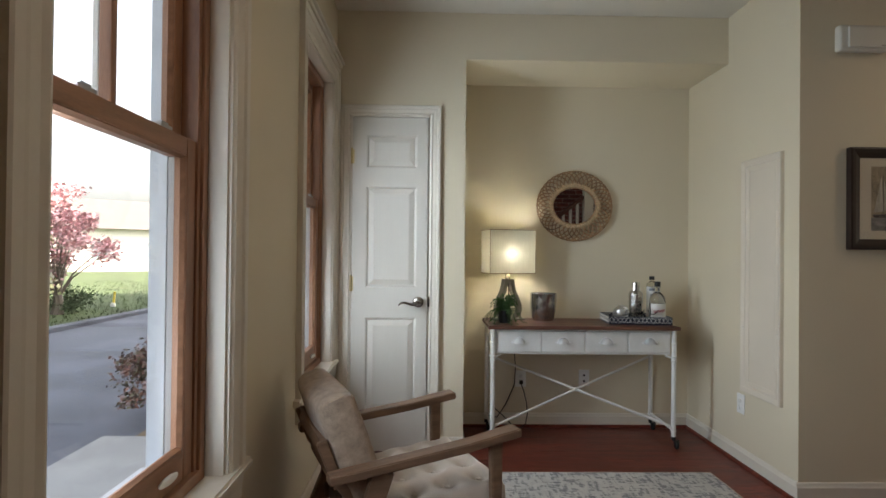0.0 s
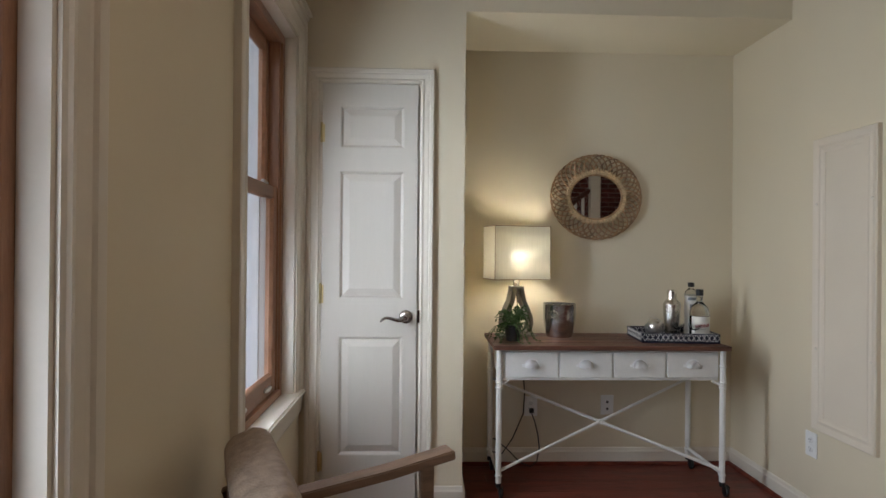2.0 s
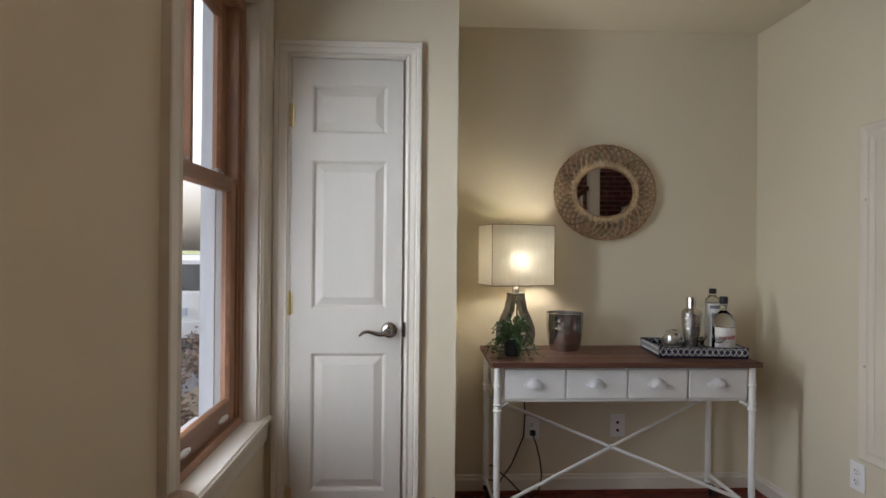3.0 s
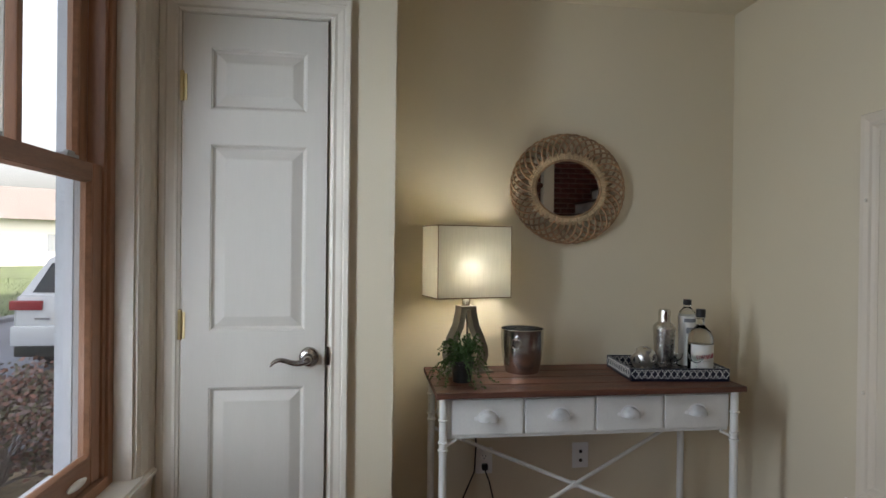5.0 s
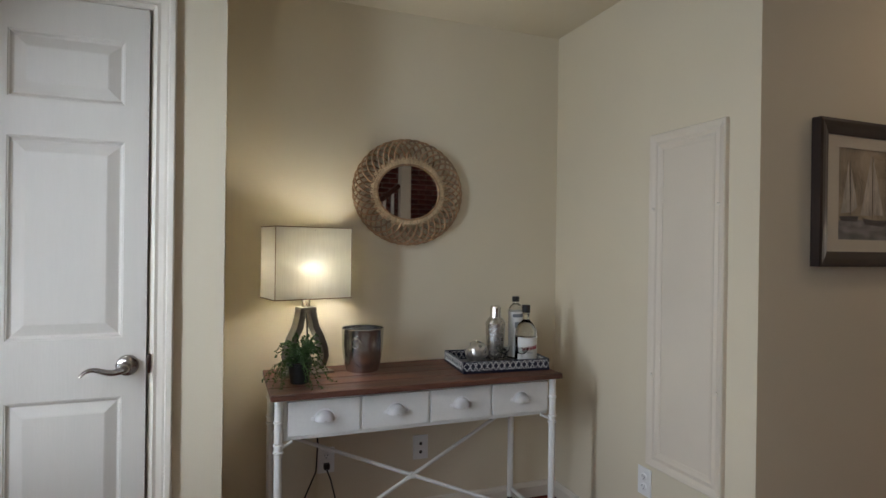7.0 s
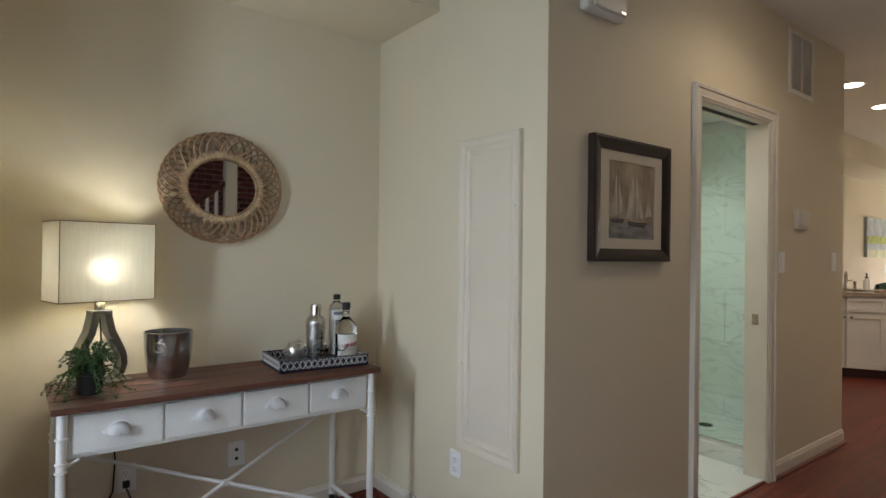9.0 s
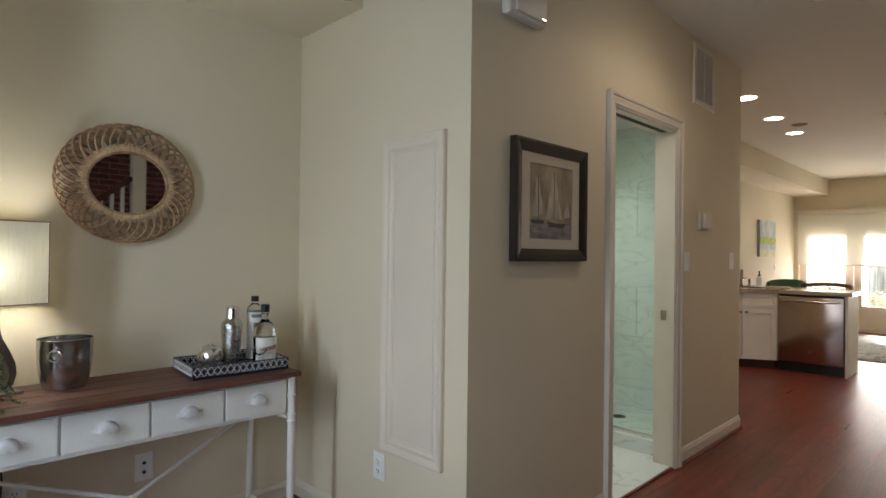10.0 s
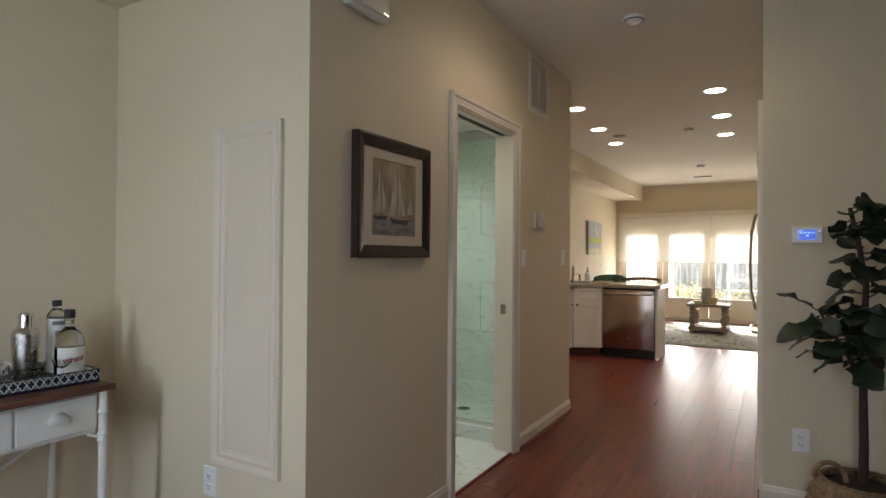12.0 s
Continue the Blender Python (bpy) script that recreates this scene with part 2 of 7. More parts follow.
def slab_wall(name, axis, p0, p1, a0, a1, z0, z1, holes=(), material=None, parent=None):
    """A wall between p0 and p1 along its normal axis, with openings (a0, z0, a1, z1) right through it."""
    bm = bmesh.new()
    A = sorted({a0, a1, *[h[0] for h in holes], *[h[2] for h in holes]})
    Z = sorted({z0, z1, *[h[1] for h in holes], *[h[3] for h in holes]})
    solid = {}
    for i in range(len(A) - 1):
        for j in range(len(Z) - 1):
            ca, cz = (A[i] + A[i + 1]) / 2, (Z[j] + Z[j + 1]) / 2
            solid[i, j] = not any(h[0] < ca < h[2] and h[1] < cz < h[3] for h in holes)
    V = {}

    def vert(p, a, z):
        if (p, a, z) not in V:
            V[p, a, z] = bm.verts.new((p, a, z) if axis == "x" else (a, p, z))
        return V[p, a, z]

    for (i, j), s in solid.items():
        if not s:
            continue
        l, r, b, t = A[i], A[i + 1], Z[j], Z[j + 1]
        for p in (p0, p1):
            bm.faces.new([vert(p, *q) for q in ((l, b), (r, b), (r, t), (l, t))])
        for di, dj, e in ((-1, 0, ((l, b), (l, t))), (1, 0, ((r, b), (r, t))), (0, -1, ((l, b), (r, b))), (0, 1, ((l, t), (r, t)))):
            if not solid.get((i + di, j + dj), False):
                bm.faces.new((vert(p0, *e[0]), vert(p0, *e[1]), vert(p1, *e[1]), vert(p1, *e[0])))
    ob = part(name, bm, material or WALL, parent)
    return tagged(ob, kind="structure")


def structure(name, bm, material, label=""):
    return tagged(part(name, bm, material, None, label), kind="structure")


# ---- the plan ----
WX = -0.31        # inner face of the window wall
NY = 3.57         # closet wall
BY = 4.10         # back of the alcove
AX0, AX1 = 0.476, 2.094   # sides of the alcove
PY = 2.895         # corridor wall with the picture
CX = 3.95         # wall with the control panel
CY = 1.510        # its corner, and the other side of the corridor
H, HA = 2.68, 2.395
SY = -0.85        # brick party wall
FX = 12.6         # garden wall
KY = 4.30         # kitchen wall
W1, W2 = (1.00, 1.763), (2.705, 3.448)
WZ0, WZ1 = 0.56, 2.21

slab_wall("wall_west", "x", -0.50, WX, SY - 0.2, 4.3, -0.5, H + 0.3, [(W1[0], WZ0, W1[1], WZ1), (W2[0], WZ0, W2[1], WZ1)])
slab_wall("wall_closet", "y", NY, NY + 0.12, WX, AX0, 0, H, [(-0.222, 0.0, 0.264, 2.04)])
slab_wall("wall_alcove_west", "x", AX0 - 0.12, AX0, NY + 0.12, BY + 0.12, 0, H)
slab_wall("wall_alcove_north", "y", BY, BY + 0.12, AX0, AX1 + 0.12, 0, H)
slab_wall("wall_alcove_east", "x", AX1, AX1 + 0.12, PY + 0.12, BY, 0, H)
slab_wall("wall_corridor_north", "y", PY, PY + 0.12, AX1, 5.09, 0, H, [(3.165, 0.0, 3.935, 2.04)])
slab_wall("wall_closet_back", "y", BY + 0.2, BY + 0.3, WX, 2.4, 0, H)
slab_wall("wall_kitchen_west", "x", 4.97, 5.09, PY + 0.12, KY + 0.8, 0, H)
slab_wall("wall_kitchen_north", "y", KY, KY + 0.2, 5.09, FX, 0, H)
slab_wall("wall_panel", "x", CX, CX + 0.12, SY, CY, 0, H)
slab_wall("wall_corridor_south", "y", CY - 0.12, CY, CX + 0.12, 5.55, 0, H)
slab_wall("wall_kitchen_south", "y", 0.55, 0.75, CX + 0.12, FX, 0, H)
slab_wall("wall_garden", "x", FX, FX + 0.25, 0.55, KY + 0.2, 0, H, [(1.35, 0.05, 4.22, 2.12)])
structure("soffit", bx(AX0, NY, HA, AX1, BY, H - 0.002), WALL)
structure("bulkhead", bx(5.09, 3.77, 2.40, FX, KY, H - 0.002), WALL)
structure("ceiling", bx(WX - 0.2, SY - 0.2, H, FX + 0.3, 5.2, H + 0.2), CEIL)
structure("floor", bx(WX, SY, -0.15, FX, 5.1, -0.012), GAP)
# unseen upper storey, its height chosen so that its shadow covers the lawn
structure("roof", bx(-0.9, SY - 0.5, 7.4, FX + 0.3, 5.3, 7.6), mat("roof_felt", (0.1, 0.1, 0.1), 0.9))
slab_wall("wall_upper_west", "x", -0.50, WX, SY - 0.2, 5.2, H + 0.3, 7.4)
slab_wall("wall_upper_garden", "x", FX, FX + 0.25, 0.3, 5.2, H + 0.2, 7.4)

# unseen wall and roof, added to keep the sun off the road and car
slab_wall("wall_neighbour", "x", -0.50, WX, 5.3, 24.0, -0.5, 7.4)
structure("roof_neighbour", bx(-0.6, 5.3, 7.4, FX, 24.0, 7.6), bpy.data.materials["roof_felt"])

# ---- trim ----
CASING = [(0, 0), (0, 0.010), (0.10, 0.013), (0.16, 0.018), (0.30, 0.0145), (0.55, 0.018), (0.66, 0.018), (0.72, 0.025), (0.94, 0.027), (1, 0.024), (1, 0)]


def profile(width, proud=1.0):
    return [(u * width, v * proud) for u, v in CASING]


BASEP = [(0, 0), (0.014, 0), (0.014, 0.072), (0.010, 0.080), (0.007, 0.092), (0.004, 0.096), (0, 0.096)]


def baseboard(a, b):
    """A moulded board along the foot of a wall, from a to b with the room on the left."""
    a, b = Vector(a), Vector(b)
    d = (b - a).normalized()
    nrm = Vector((-d.y, d.x))
    bm = bmesh.new()
    rows = [[bm.verts.new((*(p + nrm * u), v)) for u, v in BASEP] for p in (a, b)]
    bridge(bm, *rows)
    bm.faces.new(rows[0]), bm.faces.new(rows[1][::-1])
    shoe = tuple(p + nrm * 0.014 for p in (a, b))
    structure("baseboard", bm, TRIM)
    bm = bmesh.new()
    rows = [[bm.verts.new((*(p + nrm * u), v)) for u, v in ((0.0, 0.0), (0.016, 0.0), (0.014, 0.010), (0.006, 0.017), (0.0, 0.018))] for p in shoe]
    bridge(bm, *rows)
    bm.faces.new(rows[0]), bm.faces.new(rows[1][::-1])
    structure("shoe_moulding", bm, FLOORM)


for a, b in (((WX, NY), (WX, 1.0)), ((AX0, NY), (0.331, NY)), ((AX0, BY), (AX0, NY)), ((AX1, BY), (AX0, BY)), ((AX1, PY), (AX1, BY)),
             ((3.095, PY), (AX1 - 0.014, PY)), ((5.09, PY), (4.005, PY)), ((5.09, KY), (5.09, PY)), ((CX, SY), (CX, CY)), ((CX, CY), (5.55, CY)), ((FX, KY), (9.2, KY))):
    baseboard(a, b)

# ---- windows ----
def sash(name, parent, y0, y1, z0, z1, x, stile, top, bottom, muntin=False):
    s = thing(name, "", "")
    s.parent = parent
    t = 0.018
    for a, b in ((y0, y0 + stile), (y1 - stile, y1)):
        part("stile", bx(x - t, a, z0, x + t, b, z1, bevel=0.004), SASH, s)
    for a, b in ((z0, z0 + bottom), (z1 - top, z1)):
        part("rail", bx(x - t + 0.001, y0 + stile, a, x + t - 0.001, y1 - stile, b, bevel=0.004), SASHH, s)
    g0, g1, h0, h1 = y0 + stile, y1 - stile, z0 + bottom, z1 - top
    bead = bmesh.new()
    moulding(bead, [(g0, h0), (g0, h1), (g1, h1), (g1, h0)], True, [(0, 0.0), (-0.010, 0.0), (-0.003, 0.012), (0, 0.012)], lambda a, b, h: (x + 0.003 + h, a, b))
    part("glazing_bead", bead, SASHH, s)
    pane = part("pane", bx(x - 0.004, g0 - 0.004, h0 - 0.004, x, g1 + 0.004, h1 + 0.004), PANE, s, "clear window glass")
    pane.visible_shadow = False
    if muntin:
        c = (g0 + g1) / 2
        part("muntin", bx(x - 0.015, c - 0.011, h0, x + 0.013, c + 0.011, h1, bevel=0.003), SASH, s)
        part("muntin", bx(x - 0.030, c - 0.010, h0, x - 0.016, c + 0.010, h1, bevel=0.003), WHITEP, s, "white outer grille bar")
    return s


STUCCO = mat("white_stucco", (0.62, 0.66, 0.70), 0.9, vary=0.08, scale=8, bump=0.9, bump_scale=45)
ALU = mat("white_cladding", (0.62, 0.65, 0.68), 0.4, vary=0.03)


def double_hung(name, y0, y1):
    w = tagged(new(name), kind="structure")
    toroom = lambda a, b, h: (WX + h, a, b)
    bm = bmesh.new()
    moulding(bm, [(y0, WZ0 + 0.012), (y0, WZ1), (y1, WZ1), (y1, WZ0 + 0.012)], False, profile(0.108), toroom)
    part("casing", bm, TRIM, w)
    bm = bx(WX, y0 - 0.108, WZ1 + 0.108, WX + 0.036, y1 + 0.108, WZ1 + 0.130, bevel=0.006)
    box(bm, WX, y0 - 0.108, WZ1 + 0.130, WX + 0.05, y1 + 0.112, WZ1 + 0.142, bevel=0.004)
    part("head_moulding", bm, TRIM, w)
    # stool with horns, and the apron below
    poly = [(-0.36, y0), (-0.36, y1), (WX, y1), (WX, min(y1 + 0.15, NY - 0.002)), (WX + 0.036, min(y1 + 0.15, NY - 0.002)), (WX + 0.036, y0 - 0.15), (WX, y0 - 0.15), (WX, y0)]
    bm = prism(bmesh.new(), poly, lambda a, b, h: (a, b, WZ0 - 0.016 + h), 0.028)
    bmesh.ops.bevel(bm, geom=[e for e in bm.edges if all(v.co.x > WX + 0.03 for v in e.verts)], offset=0.008, segments=3, affect="EDGES")
    part("window_sill", bm, TRIM, w)
    bm = bmesh.new()
    moulding(bm, [(y0 - 0.108, WZ0 - 0.016), (y1 + 0.108, WZ0 - 0.016)], False, [(0, 0), (0, 0.024), (-0.012, 0.02), (-0.04, 0.016), (-0.075, 0.014), (-0.085, 0.010), (-0.085, 0)], toroom)
    part("apron", bm, TRIM, w)
    # painted jamb, stained frame, vinyl track
    bm = bmesh.new()
    box(bm, -0.362, y0, WZ0 + 0.012, WX + 0.001, y0 + 0.012, WZ1), box(bm, -0.362, y1 - 0.012, WZ0 + 0.012, WX + 0.001, y1, WZ1), box(bm, -0.362, y0 + 0.012, WZ1 - 0.012, WX + 0.001, y1 - 0.012, WZ1)
    part("jamb", bm, TRIM, w)
    f = 0.060
    bm = bmesh.new()
    for a, b in ((y0, y0 + f - 0.018), (y1 - f + 0.018, y1)):
        box(bm, -0.460, a, WZ0, -0.363, b, WZ1 - 0.05, bevel=0.003)
    part("window_frame", bm, SASH, w)
    bm = bx(-0.460, y0, WZ1 - 0.05, -0.363, y1, WZ1, bevel=0.003)
    box(bm, -0.465, y0 + 0.042, WZ0, -0.361, y1 - 0.042, 0.602, bevel=0.004)
    part("frame_rail", bm, SASHH, w)
    for a, b in ((y0 + f - 0.018, y0 + f), (y1 - f, y1 - f + 0.018)):
        bm = bx(-0.452, a, 0.602, -0.420, b, WZ1 - 0.05)
        part("jamb_liner", bm, VINYL, w)
        part("stop", bx(-0.4195, a, 0.602, -0.372, b, WZ1 - 0.05, bevel=0.002), SASH, w)
    low = sash("lower_sash", w, y0 + f, y1 - f, 0.602, 1.507, -0.396, 0.052, 0.046, 0.080)
    sash("upper_sash", w, y0 + f, y1 - f, 1.463, WZ1 - 0.05, -0.436, 0.046, 0.050, 0.044, True)
    c = (y0 + y1) / 2
    for k in (-0.16, 0.16):
        bm = bx(-0.412, c + k - 0.030, 1.507, -0.382, c + k + 0.030, 1.517, bevel=0.003)
        box(bm, -0.404, c + k - 0.010, 1.517, -0.390, c + k + 0.026, 1.526, bevel=0.003)
        part("sash_lock", bm, VINYL, low, "grey cam lock")
    for k in (-0.17, 0.17):
        bm = bmesh.new()
        lathe(bm, [(0.004, 0), (0.010, 0.001), (0.012, 0.008), (0.009, 0.014), (0.004, 0.015)], 12)
        bm.transform(Matrix.Translation((-0.378, c + k, 0.640)) @ Matrix.Rotation(radians(90), 4, "Y") @ Matrix.Diagonal((0.9, 4.2, 1, 1)))
        part("sash_lift", bm, WHITEPL, low, "cream finger lift", smooth=True)
    # outside: clad frame steps and rough white reveal
    for a, b, s in ((y0, y0 + 0.05, 1), (y1 - 0.05, y1, -1)):
        bm = bx(-0.473, a, WZ0, -0.4605, b, WZ1)
        e = a if s > 0 else b
        box(bm, -0.487, min(e, e + s * 0.032), WZ0, -0.474, max(e, e + s * 0.032), WZ1)
        box(bm, -0.500, min(e, e + s * 0.016), WZ0, -0.488, max(e, e + s * 0.016), WZ1)
        part("outer_trim", bm, ALU, w, "white clad brickmould")
    part("outer_sill", bx(-0.56, y0 - 0.03, WZ0 - 0.03, -0.4655, y1 + 0.03, WZ0 + 0.022, bevel=0.006), ALU, w)
    return w


double_hung("window_1", *W1)
double_hung("window_2", *W2)
slab_wall("wall_stucco", "x", -0.532, -0.502, SY - 0.2, 5.2, -0.5, 7.4, [(W1[0] + 0.0, WZ0 - 0.03, W1[1], WZ1 + 0.02), (W2[0], WZ0 - 0.03, W2[1], WZ1 + 0.02)], STUCCO)

# ---- closet door ----
def raised_panel(bm, x0, x1, z0, z1, y, steps):
    """Nested rectangles stepping back from the face at y."""
    last = None
    for inset, deep in steps:
        q = [bm.verts.new((a, y + deep, b)) for a, b in ((x0 + inset, z0 + inset), (x1 - inset, z0 + inset), (x1 - inset, z1 - inset), (x0 + inset, z1 - inset))]
        if last:
            bridge(bm, last, q)
        last = q
    bm.faces.new(last)


door = tagged(new("door_1"), "closed cream narrow three-panel closet door with lever handle", kind="structure")
DX0, DX1, DY = -0.208, 0.251, 3.556
holes = [(-0.123, 0.25, 0.182, 0.817), (-0.123, 1.000, 0.182, 1.609), (-0.123, 1.722, 0.182, 1.922)]
slab = slab_wall("slab", "y", DY, DY + 0.034, DX0, DX1 - 0.003, 0.014, 2.029, holes, DOORP, door)
for x0, z0, x1, z1 in holes:
    bm = bmesh.new()
    raised_panel(bm, x0, x1, z0, z1, DY, [(0.0, 0.0), (0.002, 0.0025), (0.005, 0.003), (0.009, 0.010), (0.013, 0.0125), (0.015, 0.0125), (0.044, 0.002), (0.048, 0.001)])
    part("panel", bm, DOORP, slab)
for z in (0.22, 1.02, 1.79):
    bm = tb([(DX0 - 0.004, DY - 0.006, z - 0.045), (DX0 - 0.004, DY - 0.006, z + 0.045)], 0.0065, 10)
    box(bm, DX0 - 0.002, DY - 0.003, z - 0.043, DX0 + 0.011, DY + 0.001, z + 0.043)
    lathe(bm, [(0.007, 0), (0.006, 0.006), (0.002, 0.008)], 10, (DX0 - 0.004, DY - 0.006, z + 0.045))
    part("hinge", bm, BRASS, door, "brass butt hinge", smooth=True)
bm = bmesh.new()
lathe(bm, [(0.033, 0), (0.033, 0.004), (0.030, 0.010), (0.018, 0.013), (0.013, 0.018), (0.012, 0.050), (0.014, 0.058), (0.010, 0.064)], 28)
bm.transform(Matrix.Translation((0.197, DY, 0.913)) @ Matrix.Rotation(radians(90), 4, "X"))
handle = part("door_handle", bm, NICKEL, door, "satin nickel lever", smooth=True)
pts = [(0.197 - 0.118 * k, DY - 0.055, 0.910 - 0.008 * math.sin(5.65 * k) - 0.020 * k ** 6) for k in [i / 10 for i in range(11)]]
part("lever", tb(pts, 0.008, 10, radii=[0.011, 0.0105, 0.010, 0.0095, 0.009, 0.0085, 0.008, 0.0075, 0.007, 0.0065, 0.004]), NICKEL, handle, smooth=True)
part("strike", bx(DX1 + 0.001, DY - 0.004, 0.885, DX1 + 0.011, DY + 0.01, 0.945, bevel=0.002), NICKEL, door)
bm = bmesh.new()
toward = lambda a, b, h: (a, NY - h, b)
moulding(bm, [(-0.216, 0), (-0.216, 2.038), (0.259, 2.038), (0.259, 0)], False, profile(0.066, 0.9), toward)
part("casing", bm, TRIM, door)
bm = bx(-0.222, NY - 0.004, 0, DX0 - 0.003, NY + 0.12, 2.04)
box(bm, DX1 + 0.003, NY - 0.004, 0, 0.264, NY + 0.12, 2.04), box(bm, DX0 - 0.003, NY - 0.004, 2.035, DX1 + 0.003, NY + 0.12, 2.045)
box(bm, DX0 - 0.003, DY + 0.036, 0, DX0 + 0.02, DY + 0.05, 2.035), box(bm, DX1 - 0.02, DY + 0.036, 0, DX1 + 0.003, DY + 0.05, 2.035)
part("jamb", bm, TRIM, door)

# ---- bathroom doorway ----
doorway = tagged(new("door_2"), "cream pocket doorway standing open to the shower room", kind="structure")
bm = bmesh.new()
toward = lambda a, b, h: (a, PY - h, b)
moulding(bm, [(3.172, 0), (3.172, 2.033), (3.928, 2.033), (3.928, 0)], False, profile(0.072), toward)
part("casing", bm, TRIM, doorway)
bm = bx(3.165, PY - 0.003, 0, 3.179, PY + 0.123, 2.04)
box(bm, 3.921, PY - 0.003, 0, 3.935, PY + 0.123, 2.04), box(bm, 3.179, PY - 0.003, 2.026, 3.921, PY + 0.04, 2.04), box(bm, 3.179, PY + 0.085, 2.026, 3.921, PY + 0.123, 2.04)
part("jamb", bm, TRIM, doorway)
part("track", bx(3.18, PY + 0.042, 2.030, 3.92, PY + 0.083, 2.039), DARKSLOT, doorway, "dark sliding track")
bm = bx(3.9195, PY + 0.045, 0.885, 3.9215, PY + 0.080, 0.945)
part("flush_pull", bm, NICKEL, doorway)
part("threshold", bx(3.179, PY - 0.004, -0.011, 3.921, PY + 0.124, 0.010, bevel=0.003), FLOORM, doorway)

# ---- corridor closet door ----
hall_door = tagged(new("door_4"), "closed cream door in a moulded casing with brass hinges", kind="structure")
bm = bmesh.new()
moulding(bm, [(4.16, 0), (4.16, 2.04), (4.92, 2.04), (4.92, 0)], False, profile(0.070), lambda a, b, h: (a, CY + h, b))
part("casing", bm, TRIM, hall_door)
part("slab", bx(4.165, CY + 0.001, 0.012, 4.915, CY + 0.010, 2.035), DOORP, hall_door)
for z in (0.24, 1.02, 1.80):
    part("hinge", tb([(4.163, CY + 0.024, z - 0.045), (4.163, CY + 0.024, z + 0.045)], 0.008, 10), BRASS, hall_door, "brass butt hinge", smooth=True)

# ---- console table ----
CUPM = mat("white_gloss_enamel", (0.86, 0.85, 0.83), 0.28, vary=0.02, bump=0.0)


def console_table():
    t = thing("console_table", "white metal console table with walnut top on black casters", "table")
    X0, X1, Y0, Y1 = 0.632, 1.828, 3.612, 4.062
    for i in range(4):
        a, b = Y0 + i * (Y1 - Y0) / 4, Y0 + (i + 1) * (Y1 - Y0) / 4
        part("plank", bx(X0, a + 0.0008, 0.7425, X1, b - 0.0008, 0.765, bevel=0.004), TABLEW, t, "worn walnut plank")
    LX, LY = (0.663, 1.802), (3.652, 4.025)
    part("body", bx(0.680, 3.668, 0.583, 1.785, 4.01, 0.742, bevel=0.003), WHITEP, t, "white painted drawer case")
    for a, b in ((0.694, 0.961), (0.970, 1.236), (1.246, 1.508), (1.519, 1.781)):
        d = part("drawer", bx(a, 3.655, 0.600, b, 3.6675, 0.727, bevel=0.003), WHITEP, t)
        c = (a + b) / 2
        bm = bmesh.new()
        # cup pull: a quarter dome open below, on a thin flange with two screw ears
        n, m = 18, 8
        rows = []
        for j in range(m + 1):
            th = j / m * math.pi / 2
            w = math.cos(th) ** 0.72
            rows.append([bm.verts.new((c + 0.036 * math.cos(math.pi * i / n) * (w * 0.82 + 0.18), 3.6535 - 0.030 * math.sin(th) ** 0.9, 0.652 + 0.037 * math.sin(math.pi * i / n) * (w * 0.86 + 0.14))) for i in range(n + 1)])
        for r0, r1 in zip(rows, rows[1:]):
            for i in range(n):
                bm.faces.new((r0[i], r0[i + 1], r1[i + 1], r1[i]))
        bmesh.ops.solidify(bm, geom=bm.faces[:], thickness=0.002)
        prism(bm, [(c + 0.0415 * math.cos(math.pi * i / 14), 0.653 + 0.0425 * math.sin(math.pi * i / 14)) for i in range(15)], lambda a, b, h: (a, 3.6555 - h, b), 0.0022)
        for q in (-1, 1):
            lathe_at = Matrix.Translation((c + q * 0.044, 3.6555, 0.660)) @ Matrix.Rotation(radians(90), 4, "X")
            ear = lathe(bmesh.new(), [(0.0075, 0), (0.0075, 0.0022), (0.004, 0.0026), (0.003, 0.0040)], 12)
            ear.transform(lathe_at)
            tmp = bpy.data.meshes.new("ear")
            ear.to_mesh(tmp), ear.free()
            bm.from_mesh(tmp)
            bpy.data.meshes.remove(tmp)
        part("cup_pull", bm, CUPM, d, "white cup pull", smooth=True)
    for x in LX:
        for y in LY:
            bm = tb([(x, y, 0.075), (x, y, 0.742)], 0.0145, 14)
            leg = part("leg", bm, WHITEP, t, smooth=True)
            for z in (0.105, 0.545, 0.572, 0.653):
                bm = bmesh.new()
                lathe(bm, [(0.015, 0), (0.0185, 0.002), (0.0195, 0.005), (0.0185, 0.008), (0.015, 0.010)], 14, (x, y, z), caps=False)
                part("collar", bm, WHITEP, leg, smooth=True)
            bm = bmesh.new()
            lathe(bm, [(0.011, 0.050), (0.013, 0.056), (0.013, 0.0755)], 12, (x, y, 0))
            dx, dy = (0.016, -0.008) if x > 1 else (0.010, -0.014)
            box(bm, x - 0.012 + dx, y - 0.016 + dy, 0.022, x - 0.009 + dx, y + 0.016 + dy, 0.060, bevel=0.001)
            box(bm, x + 0.009 + dx, y - 0.016 + dy, 0.022, x + 0.012 + dx, y + 0.016 + dy, 0.060, bevel=0.001)
            w = part("caster", bm, BLACK, leg, "black swivel caster", smooth=True)
            bm = bmesh.new()
            lathe(bm, [(0.012, -0.008), (0.024, -0.008), (0.027, -0.005), (0.027, 0.005), (0.024, 0.008), (0.012, 0.008)], 18)
            bm.transform(Matrix.Translation((x + dx, y + dy, 0.0275)) @ Matrix.Rotation(radians(90), 4, "Y"))
            part("wheel", bm, BLACK, w, smooth=True)
    for x in LX:
        part("side_rail", tb([(x, LY[0], 0.115), (x, LY[1], 0.115)], 0.009, 10), WHITEP, t, smooth=True)
